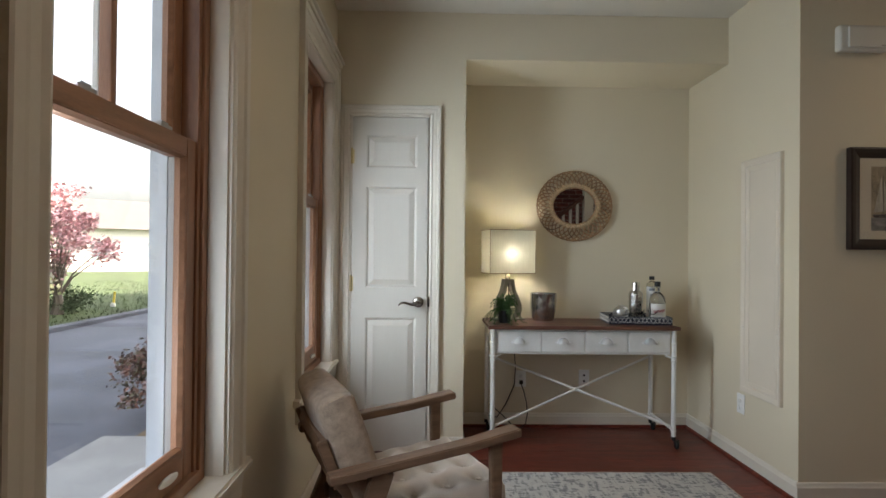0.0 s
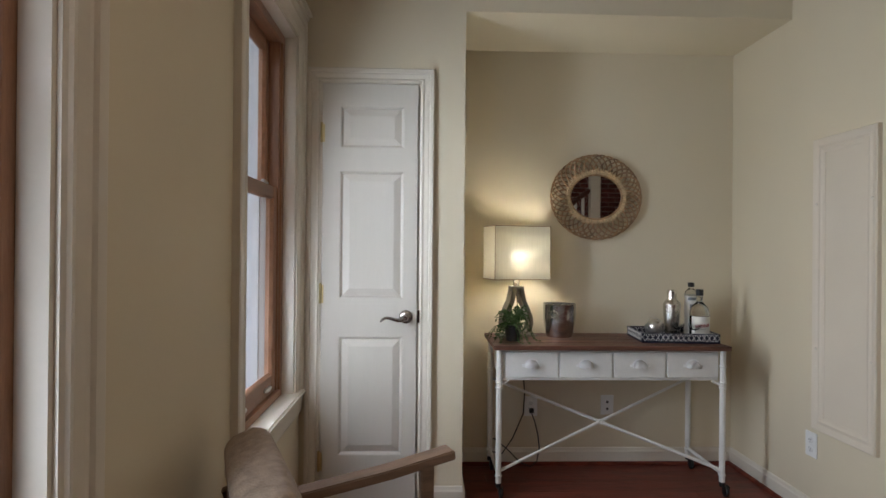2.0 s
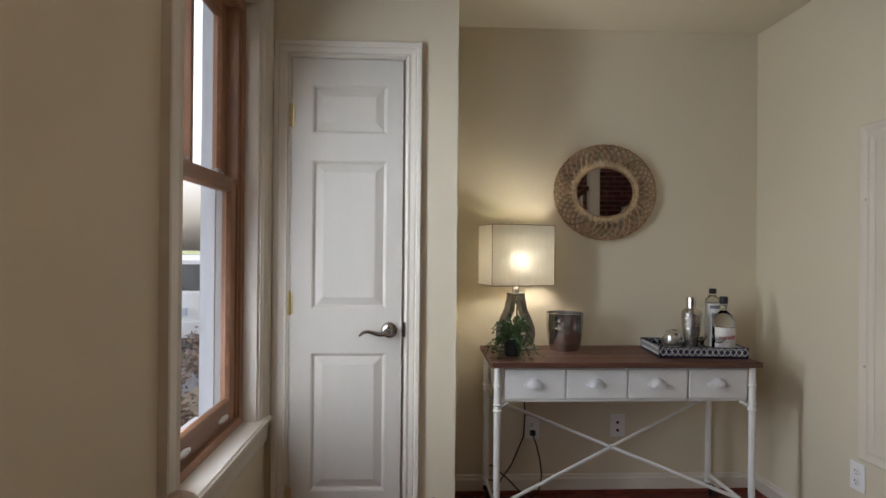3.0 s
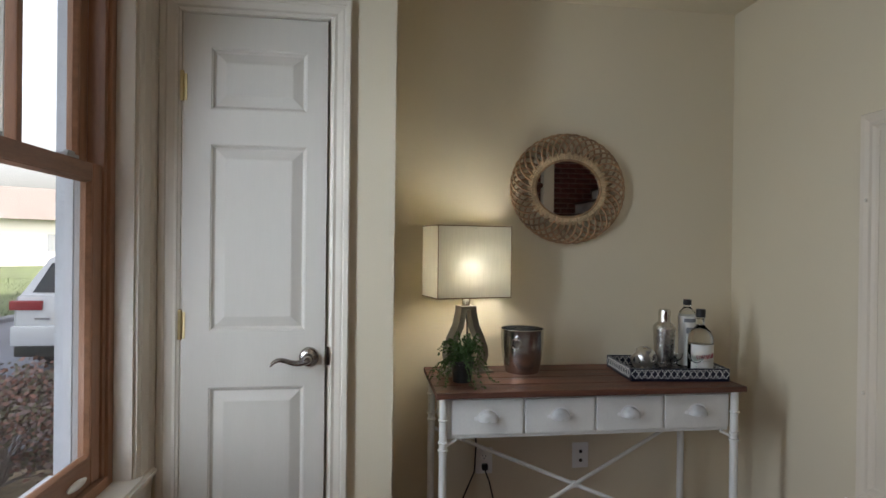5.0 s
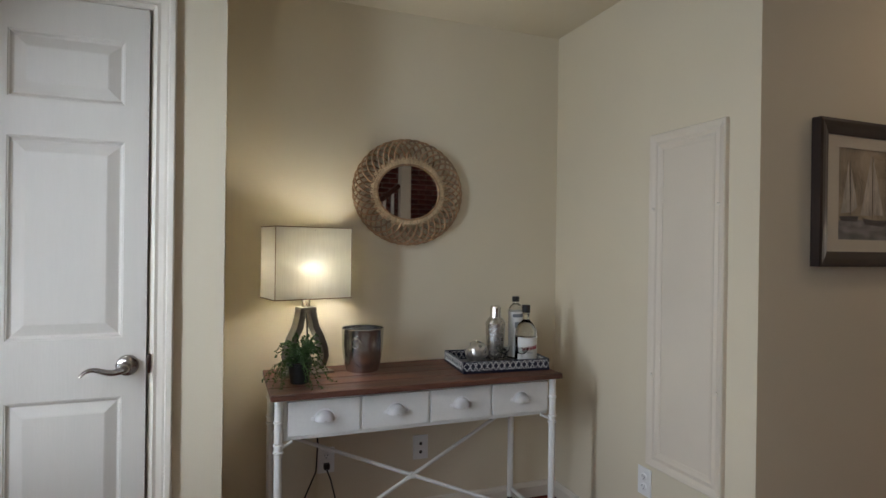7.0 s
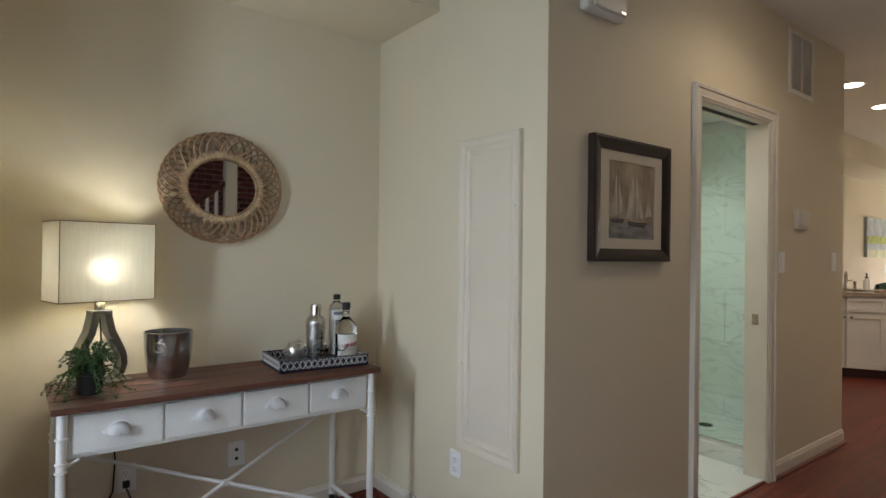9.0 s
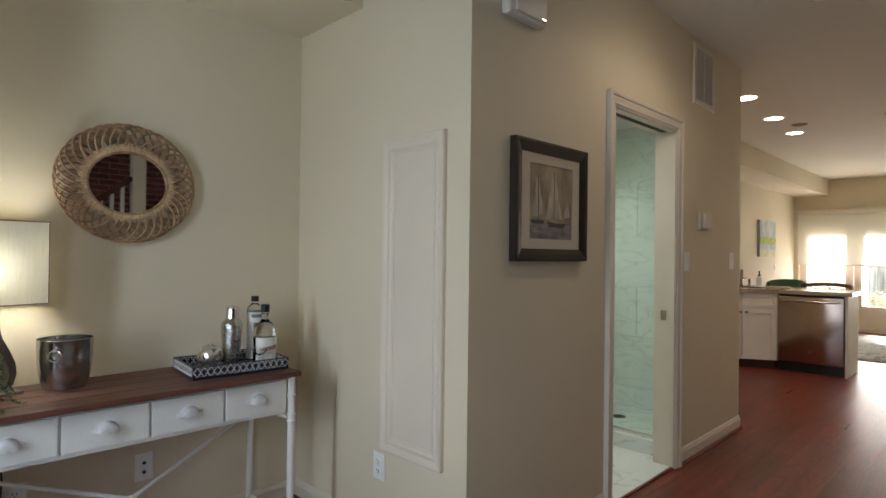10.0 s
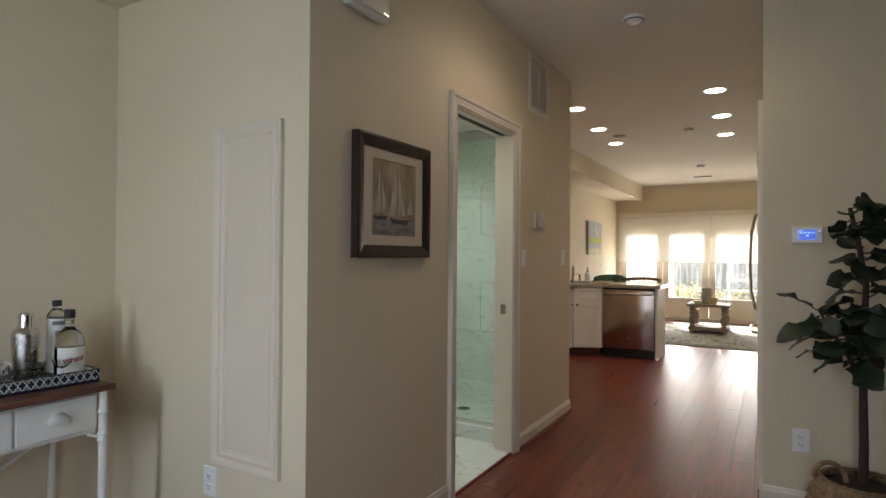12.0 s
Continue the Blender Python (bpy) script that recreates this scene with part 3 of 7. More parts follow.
    yb = LY[1]
    for a, b in (((LX[0], LY[0], 0.132), (LX[1], yb, 0.515)), ((LX[0], yb, 0.515), (LX[1], LY[0], 0.132))):
        a, b = Vector(a), Vector(b)
        part("cross_brace", tb([a, a.lerp(b, 0.46), a.lerp(b, 0.5), a.lerp(b, 0.54), b], 0.008, 10, radii=[0.008, 0.008, 0.0098, 0.008, 0.008]), WHITEP, t, smooth=True)
    a = (Vector((LX[0], LY[0], 0.132)) + Vector((LX[1], yb, 0.515))) / 2
    bm = bmesh.new()
    lathe(bm, [(0.004, -0.014), (0.012, -0.012), (0.012, 0.012), (0.004, 0.014)], 14)
    bm.transform(Matrix.Translation(a) @ Matrix.Rotation(radians(90), 4, "X"))
    part("brace_joint", bm, WHITEP, t, smooth=True)
    for x, s in ((LX[0], 1), (LX[1], -1)):
        part("corner_bracket", tb([(x, LY[0], 0.558), (x + s * 0.05, LY[0] + 0.012, 0.582)], 0.006, 8), WHITEP, t, smooth=True)
    return t


console_table()
TZ = 0.765

# ---- table lamp ----
SHADE = bpy.data.materials.new("linen_shade")
SHADE.use_nodes = True
_n, _l = SHADE.node_tree.nodes, SHADE.node_tree.links
_n.remove(_n["Principled BSDF"])
_d, _t, _m = _n.new("ShaderNodeBsdfDiffuse"), _n.new("ShaderNodeBsdfTranslucent"), _n.new("ShaderNodeMixShader")
_w, _tc, _mp, _rp = _n.new("ShaderNodeTexNoise"), _n.new("ShaderNodeTexCoord"), _n.new("ShaderNodeMapping"), _n.new("ShaderNodeMix")
_mp.inputs["Scale"].default_value = (60, 60, 1.5)
_w.inputs["Scale"].default_value = 9
_rp.data_type = "RGBA"
_rp.inputs[6].default_value, _rp.inputs[7].default_value = (0.55, 0.50, 0.385, 1), (0.72, 0.67, 0.53, 1)
_l.new(_tc.outputs["Object"], _mp.inputs[0]), _l.new(_mp.outputs[0], _w.inputs[0]), _l.new(_w.outputs[0], _rp.inputs[0])
_l.new(_rp.outputs[2], _d.inputs[0]), _l.new(_rp.outputs[2], _t.inputs[0])
_m.inputs[0].default_value = 0.098
_rf, _m3 = _n.new("ShaderNodeBsdfRefraction"), _n.new("ShaderNodeMixShader")
_rf.inputs["Roughness"].default_value, _rf.inputs["IOR"].default_value, _rf.inputs[0].default_value = 0.75, 1.4, (0.9, 0.82, 0.62, 1)
_m3.inputs[0].default_value = 0.011
_l.new(_d.outputs[0], _m.inputs[1]), _l.new(_t.outputs[0], _m.inputs[2])
_l.new(_m.outputs[0], _m3.inputs[1]), _l.new(_rf.outputs[0], _m3.inputs[2]), _l.new(_m3.outputs[0], _n["Material Output"].inputs[0])
PIPING = mat("brown_binding", (0.22, 0.135, 0.075), 0.8, vary=0.1)
PEWTER = mat("pewter_grey", (0.20, 0.185, 0.16), 0.38, 0.55, vary=0.08, bump=0.03)
BULB = mat("bulb_glow", (1, 0.9, 0.7), 0.4, emit=(1.0, 0.80, 0.50), emit_strength=6)


def table_lamp():
    t = thing("table_lamp", "lit table lamp with rectangular linen shade and open wishbone base", "lamp", at=pose(0.793, 3.945, TZ, 0, 0, 14))
    part("base_plate", bx(-0.105, -0.055, 0, 0.105, 0.055, 0.010, bevel=0.002), PEWTER, t)
    for s in (-1, 1):
        bm = bmesh.new()
        path = [(0.008, 0.268), (0.012, 0.235), (0.022, 0.19), (0.046, 0.14), (0.064, 0.10), (0.069, 0.07), (0.062, 0.040), (0.042, 0.018), (0.020, 0.010)]
        wid = [0.024, 0.026, 0.026, 0.026, 0.024, 0.022, 0.020, 0.018, 0.014]
        out, inn = [], []
        for i, (x, z) in enumerate(path):
            a, b = path[max(0, i - 1)], path[min(len(path) - 1, i + 1)]
            d = Vector((b[0] - a[0], b[1] - a[1])).normalized()
            nn = Vector((-d.y, d.x))
            out.append((s * (x + max(nn.x, 0.25) * wid[i]), z + nn.y * wid[i] * (i < 7)))
            inn.append((s * x, z))
        poly = out + inn[::-1]
        lo = [(bm.verts.new((x, -0.032, max(z, 0.010))), bm.verts.new((x, 0.032, max(z, 0.010)))) for x, z in poly]
        k = len(path)
        for i in range(len(poly)):
            j = (i + 1) % len(poly)
            bm.faces.new((lo[i][0], lo[j][0], lo[j][1], lo[i][1]))
        for side in (0, 1):
            for i in range(k - 1):
                bm.faces.new((lo[i][side], lo[i + 1][side], lo[2 * k - 2 - i][side], lo[2 * k - 1 - i][side]))
        part("arm", bm, PEWTER, t, "curved pewter arm", smooth=True)
    bm = bx(-0.034, -0.033, 0.262, 0.034, 0.033, 0.276, bevel=0.002)
    part("cap", bm, PEWTER, t)
    bm = bmesh.new()
    lathe(bm, [(0.017, 0.276), (0.017, 0.305), (0.015, 0.308), (0.015, 0.375)], 18)
    part("socket", bm, NICKEL, t, smooth=True)
    part("cord", tb([(0, 0, 0.262), (0.006, 0, 0.2), (0.010, 0.004, 0.12), (-0.004, 0.01, 0.05), (-0.01, 0.05, 0.012)], 0.003, 6), BLACK, t, smooth=True)
    bm = bmesh.new()
    lathe(bm, [(0.012, 0.375), (0.016, 0.385), (0.029, 0.40), (0.030, 0.415), (0.022, 0.428), (0.006, 0.434)], 18)
    bulb = part("bulb", bm, BULB, t, "glowing frosted bulb", smooth=True)
    hx, hy, z0, z1 = 0.161, 0.090, 0.315, 0.604
    bm = bmesh.new()
    lo = [bm.verts.new((x, y, z0)) for x, y in ((-hx, -hy), (hx, -hy), (hx, hy), (-hx, hy))]
    hi = [bm.verts.new((v.co.x, v.co.y, z1)) for v in lo]
    bridge(bm, lo, hi)
    bmesh.ops.recalc_face_normals(bm, faces=bm.faces)
    shade = part("shade", bm, SHADE, t, "cream linen shade glowing from inside")
    for z in (z0, z1):
        bm = bmesh.new()
        moulding(bm, [(-hx, -hy), (-hx, hy), (hx, hy), (hx, -hy)], True, [(-0.0015, -0.002), (0.0012, -0.002), (0.0012, 0.002), (-0.0015, 0.002)], lambda a, b, h: (a, b, z + h))
        part("piping", bm, PIPING, shade, "brown edge binding")
    for x, y in ((-hx, -hy), (hx, -hy)):
        part("seam", bx(x - 0.0012, y - 0.0012, z0, x + 0.0012, y + 0.0012, z1), PIPING, shade)
    for x0, y0, x1, y1 in ((-hx, 0, hx, 0), (0, -hy, 0, hy)):
        part("spider", tb([(x0, y0, z1 - 0.012), (x1, y1, z1 - 0.012)], 0.0018, 6), NICKEL, shade)
    data = bpy.data.lights.new("lamp_light", "POINT")
    data.energy, data.color, data.shadow_soft_size = 1.8, (0.90, 0.98, 0.97), 0.045
    lm = new("lamp_light", data)
    lm.location = (0.797, 3.940, TZ + 0.424)
    return t


table_lamp()

# ---- mirror with a rattan frame ----
RATTAN = mat("rattan", (0.36, 0.21, 0.105), 0.42, vary=0.34, scale=30, bump=0.2, bump_scale=90, per_object=0.25)
RATTANL = mat("pale_rattan_wrap", (0.60, 0.44, 0.26), 0.55, vary=0.2, scale=30, bump=0.2, per_island=0.25)
MIRROR = bpy.data.materials.new("mirror_glass")
MIRROR.use_nodes = True
_b = MIRROR.node_tree.nodes["Principled BSDF"]
_b.inputs["Metallic"].default_value, _b.inputs["Roughness"].default_value, _b.inputs["Base Color"].default_value = 1.0, 0.02, (0.80, 0.80, 0.78, 1)


def wall_mirror():
    cx, cz, y = 1.273, 1.550, BY - 0.016
    t = thing("mirror", "oval wall mirror framed by looped brown rattan", "mirror")
    bm = bmesh.new()
    ra, rb = 0.150, 0.127
    v = ring(bm, (cx, y - 0.012, cz), Vector((1, 0, 0)), Vector((0, 0, 1)), ra, rb, 64)
    w = ring(bm, (cx, y + 0.012, cz), Vector((1, 0, 0)), Vector((0, 0, 1)), ra, rb, 64)
    bridge(bm, v, w)
    bm.faces.new(v), bm.faces.new(w[::-1])
    part("mirror_glass", bm, MIRROR, t, "silvered glass")
    el = lambda k, a, b, dy: (cx + a * math.cos(k), y + dy, cz + b * math.sin(k))
    N = 96
    for a, b, dy, r in ((0.1515, 0.1285, -0.019, 0.0050), (0.165, 0.142, -0.018, 0.0060), (0.178, 0.155, -0.014, 0.0050)):
        part("hoop", tb([el(2 * math.pi * i / N, a, b, dy) for i in range(N)], r, 8, True), RATTAN if a < 0.16 else RATTANL, t, smooth=True)
    bm = bmesh.new()
    for i in range(150):
        k = 2 * math.pi * (i + 0.5) / 150
        tube(bm, [el(k, 0.156, 0.133, -0.0225), el(k, 0.170, 0.147, -0.0255), el(k + 0.006 * math.sin(i * 2.7), 0.186 + 0.003 * math.sin(i * 5.3), 0.163 + 0.003 * math.sin(i * 5.3), -0.017)], 0.0037, 5)
    tagged(part("wrapping", bm, RATTANL, t, "pale cane binding", smooth=True), kind="stuff")
    L = 40
    for i in range(L):
        k0 = 2 * math.pi * i / L
        span = 2 * math.pi / L * 5.2
        pts = []
        for j in range(17):
            s = j / 16
            kk = k0 + span * (s - 0.5) + 0.02 * math.sin(i * 7.1)
            rise = math.sin(math.pi * s) ** 0.75
            pts.append(el(kk, 0.176 + 0.089 * rise, 0.153 + 0.091 * rise, -0.012 + 0.010 * math.cos(math.pi * s) - 0.004 * rise))
        part("loop", tb(pts, 0.0045, 6), RATTAN, t, smooth=True)
    return t


wall_mirror()

# ---- outlets, switches, small wall boxes ----
def outlet(at, label="white duplex socket plate on the wall", kind="duplex", plug=False):
    t = thing("outlet", label, "outlet", at=at)
    part("plate", bx(-0.038, -0.006, -0.0575, 0.038, 0, 0.0575, bevel=0.003), WHITEPL, t)
    if kind == "duplex":
        for z in (-0.020, 0.020):
            bm = bmesh.new()
            lathe(bm, [(0.017, 0), (0.017, 0.003), (0.015, 0.004)], 20)
            bm.transform(Matrix.Translation((0, -0.006, z)) @ Matrix.Rotation(radians(90), 4, "X") @ Matrix.Diagonal((1, 0.85, 1, 1)))
            s = part("socket", bm, WHITEPL, t, smooth=True)
            bm = bx(-0.0075, -0.0108, z - 0.001, -0.005, -0.0098, z + 0.008)
            box(bm, 0.005, -0.0108, z - 0.001, 0.0075, -0.0098, z + 0.007), box(bm, -0.002, -0.0108, z - 0.010, 0.002, -0.0098, z - 0.006)
            part("slots", bm, DARKSLOT, s, "dark slots")
    else:
        for z in (-0.022, 0.018):
            bm = bmesh.new()
            lathe(bm, [(0.0075, 0), (0.0075, 0.004), (0.003, 0.006)], 14)
            bm.transform(Matrix.Translation((0, -0.006, z)) @ Matrix.Rotation(radians(90), 4, "X"))
            part("jack", bm, DARKSLOT, t, "round coaxial jack")
    if plug:
        bm = bx(-0.013, -0.034, -0.034, 0.013, -0.0102, -0.008, bevel=0.004)
        part("plug", bm, BLACK, t, "black plug pushed in")
    return t


def switch(at):
    t = thing("light_switch", "white rocker light switch plate on the wall", "switch", group="corridor switches", at=at)
    part("plate", bx(-0.038, -0.006, -0.060, 0.038, 0, 0.060, bevel=0.003), WHITEPL, t)
    for z in (-0.024, 0.024):
        part("rocker", bx(-0.017, -0.0105, z - 0.020, 0.017, -0.0055, z + 0.020, bevel=0.002), WHITEPL, t)
    return t


outlet(pose(0.910, BY, 0.335), "white duplex socket plate with black plug pushed in", plug=True)
outlet(pose(1.357, BY, 0.343), "white wall plate with two coaxial jacks", "coax")
outlet(pose(AX1, 3.407, 0.348, 0, 0, -90))
outlet(pose(CX, 1.343, 0.348, 0, 0, -90), "white duplex socket plate on the wall below the panel")
switch(pose(4.10, PY, 1.242)), switch(pose(4.905, PY, 1.245))
cord = thing("lamp_cord", "black lamp cord hanging behind the console table", "cord")
part("cable", tb([(0.91, BY - 0.03, 0.300), (0.925, BY - 0.045, 0.26), (0.945, BY - 0.04, 0.18), (0.955, BY - 0.035, 0.10), (0.94, BY - 0.04, 0.03), (0.90, BY - 0.06, 0.006), (0.84, BY - 0.06, 0.03),
                  (0.77, BY - 0.05, 0.10), (0.69, BY - 0.05, 0.165), (0.665, BY - 0.045, 0.14), (0.68, BY - 0.04, 0.085), (0.74, BY - 0.04, 0.075), (0.80, BY - 0.035, 0.16), (0.862, BY - 0.03, 0.30), (0.870, BY - 0.02, 0.42), (0.855, BY - 0.015, 0.60), (0.84, BY - 0.02, 0.765), (0.80, BY - 0.10, 0.764)], 0.0035, 6), BLACK, cord, smooth=True)

# ---- access panel in the alcove ----
PANELP = mat("panel_paint", (0.69, 0.61, 0.495), 0.5, vary=0.03, scale=3, bump=0.1, bump_scale=160)
panel = thing("access_panel", "tall cream access panel framed with mitred moulding", "panel")
onwall = lambda a, b, h: (AX1 - h, a, b)
part("board", bx(AX1 - 0.007, 3.075, 0.49, AX1, 3.325, 1.697), PANELP, panel)
bm = bmesh.new()
moulding(bm, [(3.075, 0.49), (3.075, 1.697), (3.325, 1.697), (3.325, 0.49)], True, [(-0.004, 0), (-0.004, 0.009), (0.006, 0.011), (0.016, 0.016), (0.030, 0.014), (0.044, 0.020), (0.056, 0.023), (0.060, 0.018), (0.060, 0)], onwall)
part("moulding", bm, PANELP, panel)
for y in (3.04, 3.36):
    for z in (0.80, 1.46):
        bm = bmesh.new()
        lathe(bm, [(0.006, 0), (0.006, 0.003), (0.002, 0.005)], 10)
        part("screw", bm, TRIM, panel, at=Matrix.Translation((AX1 - 0.019, y, z)) @ Matrix.Rotation(radians(-90), 4, "Y"))

# ---- things on the console table ----
LEAFG = mat("small_green_leaf", (0.05, 0.105, 0.03), 0.5, vary=0.25, scale=40, per_island=0.45)
SOIL = mat("soil", (0.03, 0.02, 0.014), 0.95, vary=0.3, scale=60, bump=0.8)
CLEAR = mat("clear_bottle_glass", (0.95, 0.97, 0.96), 0.02, transmission=1.0, ior=1.35, vary=0.0, bump=0.0)
NAVY = mat("navy_lacquer", (0.007, 0.008, 0.020), 0.3, vary=0.05, bump=0.0)
IVORY = mat("ivory_inlay", (0.66, 0.64, 0.60), 0.4, vary=0.05, bump=0.0)
PAPER = mat("label_paper", (0.72, 0.70, 0.65), 0.6, vary=0.04)
INKRED = mat("label_red", (0.40, 0.03, 0.06), 0.6)
INKGREY = mat("label_grey", (0.18, 0.19, 0.20), 0.6)
DARKGLASS = mat("dark_liquor", (0.012, 0.010, 0.012), 0.08, vary=0.1, bump=0.0)
rnd = random.Random(7)


def little_leaf(bm, p, d, size):
    """A small pointed leaf, folded a little along its rib."""
    d = Vector(d).normalized()
    s = d.orthogonal().normalized()
    s = Matrix.Rotation(rnd.uniform(0, 6.28), 3, d) @ s
    n = d.cross(s)
    p = Vector(p)
    v = [bm.verts.new(q) for q in (p, p + d * size * 0.45 + s * size * 0.30 + n * size * 0.08, p + d * size + n * size * -0.05, p + d * size * 0.45 - s * size * 0.30 + n * size * 0.08)]
    bm.faces.new((v[0], v[1], v[2])), bm.faces.new((v[0], v[2], v[3]))


def potted_trailer():
    t = thing("potted_plant", "small trailing green plant in a black pot", "plant", at=pose(0.752, 3.785, TZ))
    bm = bmesh.new()
    lathe(bm, [(0.033, 0), (0.036, 0.002), (0.044, 0.070), (0.047, 0.071), (0.048, 0.080), (0.044, 0.081), (0.041, 0.070)], 24)
    part("pot", bm, BLACK, t, "black plastic pot", smooth=True)
    part("soil", lathe(bmesh.new(), [(0.040, 0.062), (0.040, 0.074), (0.02, 0.078)], 16), SOIL, t)
    bm, st = bmesh.new(), bmesh.new()
    for i in range(74):
        k = rnd.uniform(0, 6.283)
        trail = i < 22
        reach = rnd.uniform(0.08, 0.15) if trail else rnd.uniform(0.03, 0.095)
        lift = rnd.uniform(0.02, 0.05) if trail else rnd.uniform(0.045, 0.10)
        drop = rnd.uniform(0.06, 0.15) if trail else rnd.uniform(-0.02, 0.04)
        pts = []
        for j in range(9):
            s = j / 8
            z = 0.076 + lift * math.sin(s * 2.2) - drop * s * s
            r = 0.006 + reach * s ** 0.9
            x, y = r * math.cos(k + 0.25 * s), r * math.sin(k + 0.25 * s)
            pts.append((x, y, max(z, 0.005 if y > -0.16 else -0.05)))
        tube(st, pts, 0.0009, 3)
        for j in range(1, 9):
            a, b = Vector(pts[j - 1]), Vector(pts[j])
            for q in (0.2, 0.55, 0.9):
                p = a.lerp(b, q)
                for sgn in (-1, 1):
                    d = (b - a).normalized() * 0.5 + Vector((rnd.uniform(-1, 1), rnd.uniform(-1, 1), rnd.uniform(-0.5, 0.9)))
                    little_leaf(bm, p, d, rnd.uniform(0.007, 0.0125))
    tagged(part("foliage", bm, LEAFG, t, "tiny oval green leaves"), kind="stuff")
    tagged(part("stem", st, LEAFG, t), kind="stuff")
    return t


potted_trailer()


def ice_bucket():
    t = thing("ice_bucket", "brushed steel ice bucket with ring handles", "bucket", at=pose(1.032, 3.935, TZ, 0, 0, 8) @ Matrix.Diagonal((1.06, 1.06, 0.91, 1)))
    bm = bmesh.new()
    lathe(bm, [(0.060, 0), (0.064, 0.002), (0.071, 0.03), (0.0785, 0.075), (0.083, 0.13), (0.084, 0.196), (0.0855, 0.199), (0.0845, 0.201), (0.0815, 0.199), (0.0805, 0.13), (0.075, 0.07), (0.066, 0.02), (0.02, 0.012)], 48)
    part("body", bm, BUCKETM, t, smooth=True)
    for k in (-128, 52):
        a = radians(k)
        c = Vector((0.0885 * math.cos(a), 0.0885 * math.sin(a), 0.150))
        side, out = Vector((-math.sin(a), math.cos(a), 0)), Vector((math.cos(a), math.sin(a), 0))
        bm = tb([c + side * 0.019 * math.cos(q) + Vector((0, 0, 1)) * (0.022 * math.sin(q) - 0.008) + out * 0.002 for q in [i * 6.2832 / 28 for i in range(28)]], 0.0026, 8, True)
        part("ring_handle", bm, CHROME, t, "chrome ring handle", smooth=True)
        part("lug", tb([c + Vector((0, 0, 0.014)) - out * 0.006, c + Vector((0, 0, 0.014)) + out * 0.005], 0.006, 12), CHROME, t, smooth=True)
    return t


ice_bucket()


def serving_tray():
    t = thing("tray", "navy serving tray with ivory lattice inlay on the console", "tray", at=pose(1.625, 3.852, TZ, 0, 0, -5))
    hx, hy, hh, th = 0.198, 0.142, 0.050, 0.008
    part("base", bx(-hx, -hy, 0, hx, hy, 0.007), NAVY, t)
    walls = (((-hx, -hy), (hx, -hy)), ((hx, -hy), (hx, hy)), ((hx, hy), (-hx, hy)), ((-hx, hy), (-hx, -hy)))
    for (x0, y0), (x1, y1) in walls:
        d = Vector((x1 - x0, y1 - y0))
        L = d.length
        d /= L
        n = Vector((d.y, -d.x))
        bm = bmesh.new()
        q = [(x0, y0), (x1, y1)]
        w = [bm.verts.new((*(Vector(p) - n * s + d * (e * s if True else 0)), z)) for z in (0.0072, hh) for p, e in ((q[0], 1), (q[1], -1)) for s in (0, th)]
        order = [w[0], w[1], w[3], w[2]], [w[4], w[5], w[7], w[6]]
        bm.faces.new(order[0]), bm.faces.new(order[1])
        bridge(bm, *order)
        side = part("side", bm, NAVY, t)
        # lattice of interlaced lozenges and discs on both faces
        for off, zz in ((0.0006, 0), (-th - 0.0006, 0)):
            lat = bmesh.new()
            step = 0.026
            cnt = int(L / step)
            m0 = (L - cnt * step) / 2
            org = Vector((x0, y0)) + n * off
            place = lambda a, b: (*(org + d * a), 0.0285 + b)
            for i in range(cnt):
                c = m0 + (i + 0.5) * step
                loop = []
                for j in range(16):
                    k = 2 * math.pi * j / 16
                    r = 0.0128 + 0.0029 * math.cos(4 * k)
                    loop.append((c + r * math.cos(k) * 0.92, r * math.sin(k) * 1.12))
                tube(lat, [place(*p) for p in loop], 0.0015, 4, True)
                if i:
                    e = m0 + i * step
                    tube(lat, [place(e - 0.005, 0.0165), place(e, 0.012), place(e + 0.005, 0.0165)], 0.001, 4)
                    tube(lat, [place(e - 0.005, -0.0165), place(e, -0.012), place(e + 0.005, -0.0165)], 0.001, 4)
            part("inlay", lat, IVORY, side, "ivory lattice")
    lat = bmesh.new()
    for i in range(12):
        for j in range(8):
            c = (-hx + 0.025 + i * 0.0316, -hy + 0.022 + j * 0.034)
            tube(lat, [(c[0] + 0.0108 * math.cos(k) * (1 + 0.2 * math.cos(4 * k)), c[1] + 0.0108 * math.sin(k) * (1 + 0.2 * math.cos(4 * k)), 0.0073) for k in [q * 6.2832 / 12 for q in range(12)]], 0.0008, 4, True)
    tagged(part("base_inlay", lat, IVORY, t, "ivory lattice"), kind="stuff")
    return t


serving_tray()
ZT = TZ + 0.0088


def metal_orb():
    t = thing("decorative_orb", "silver metal orb of interlaced hoops on the tray", "ornament", at=pose(1.537, 3.862, ZT + 0.052) @ Matrix.Diagonal((1.13, 1.13, 1.13, 1)))
    g = random.Random(3)
    for i in range(7):
        ax = Vector((g.uniform(-1, 1), g.uniform(-1, 1), g.uniform(-1, 1))).normalized()
        u = ax.orthogonal().normalized()
        v = ax.cross(u)
        bm = bmesh.new()
        rows = []
        for k in range(36):
            a = k * 6.2832 / 36
            d = u * math.cos(a) + v * math.sin(a)
            rows.append([bm.verts.new(d * r + ax * h) for r, h in ((0.0435 + 0.0008 * (i % 3), -0.006), (0.0460, -0.006), (0.0460, 0.006), (0.0435 + 0.0008 * (i % 3), 0.006))])
        for a, b in zip(rows, rows[1:] + rows[:1]):
            bridge(bm, a, b)
        part("hoop", bm, SATIN, t, smooth=True)
    return t


metal_orb()


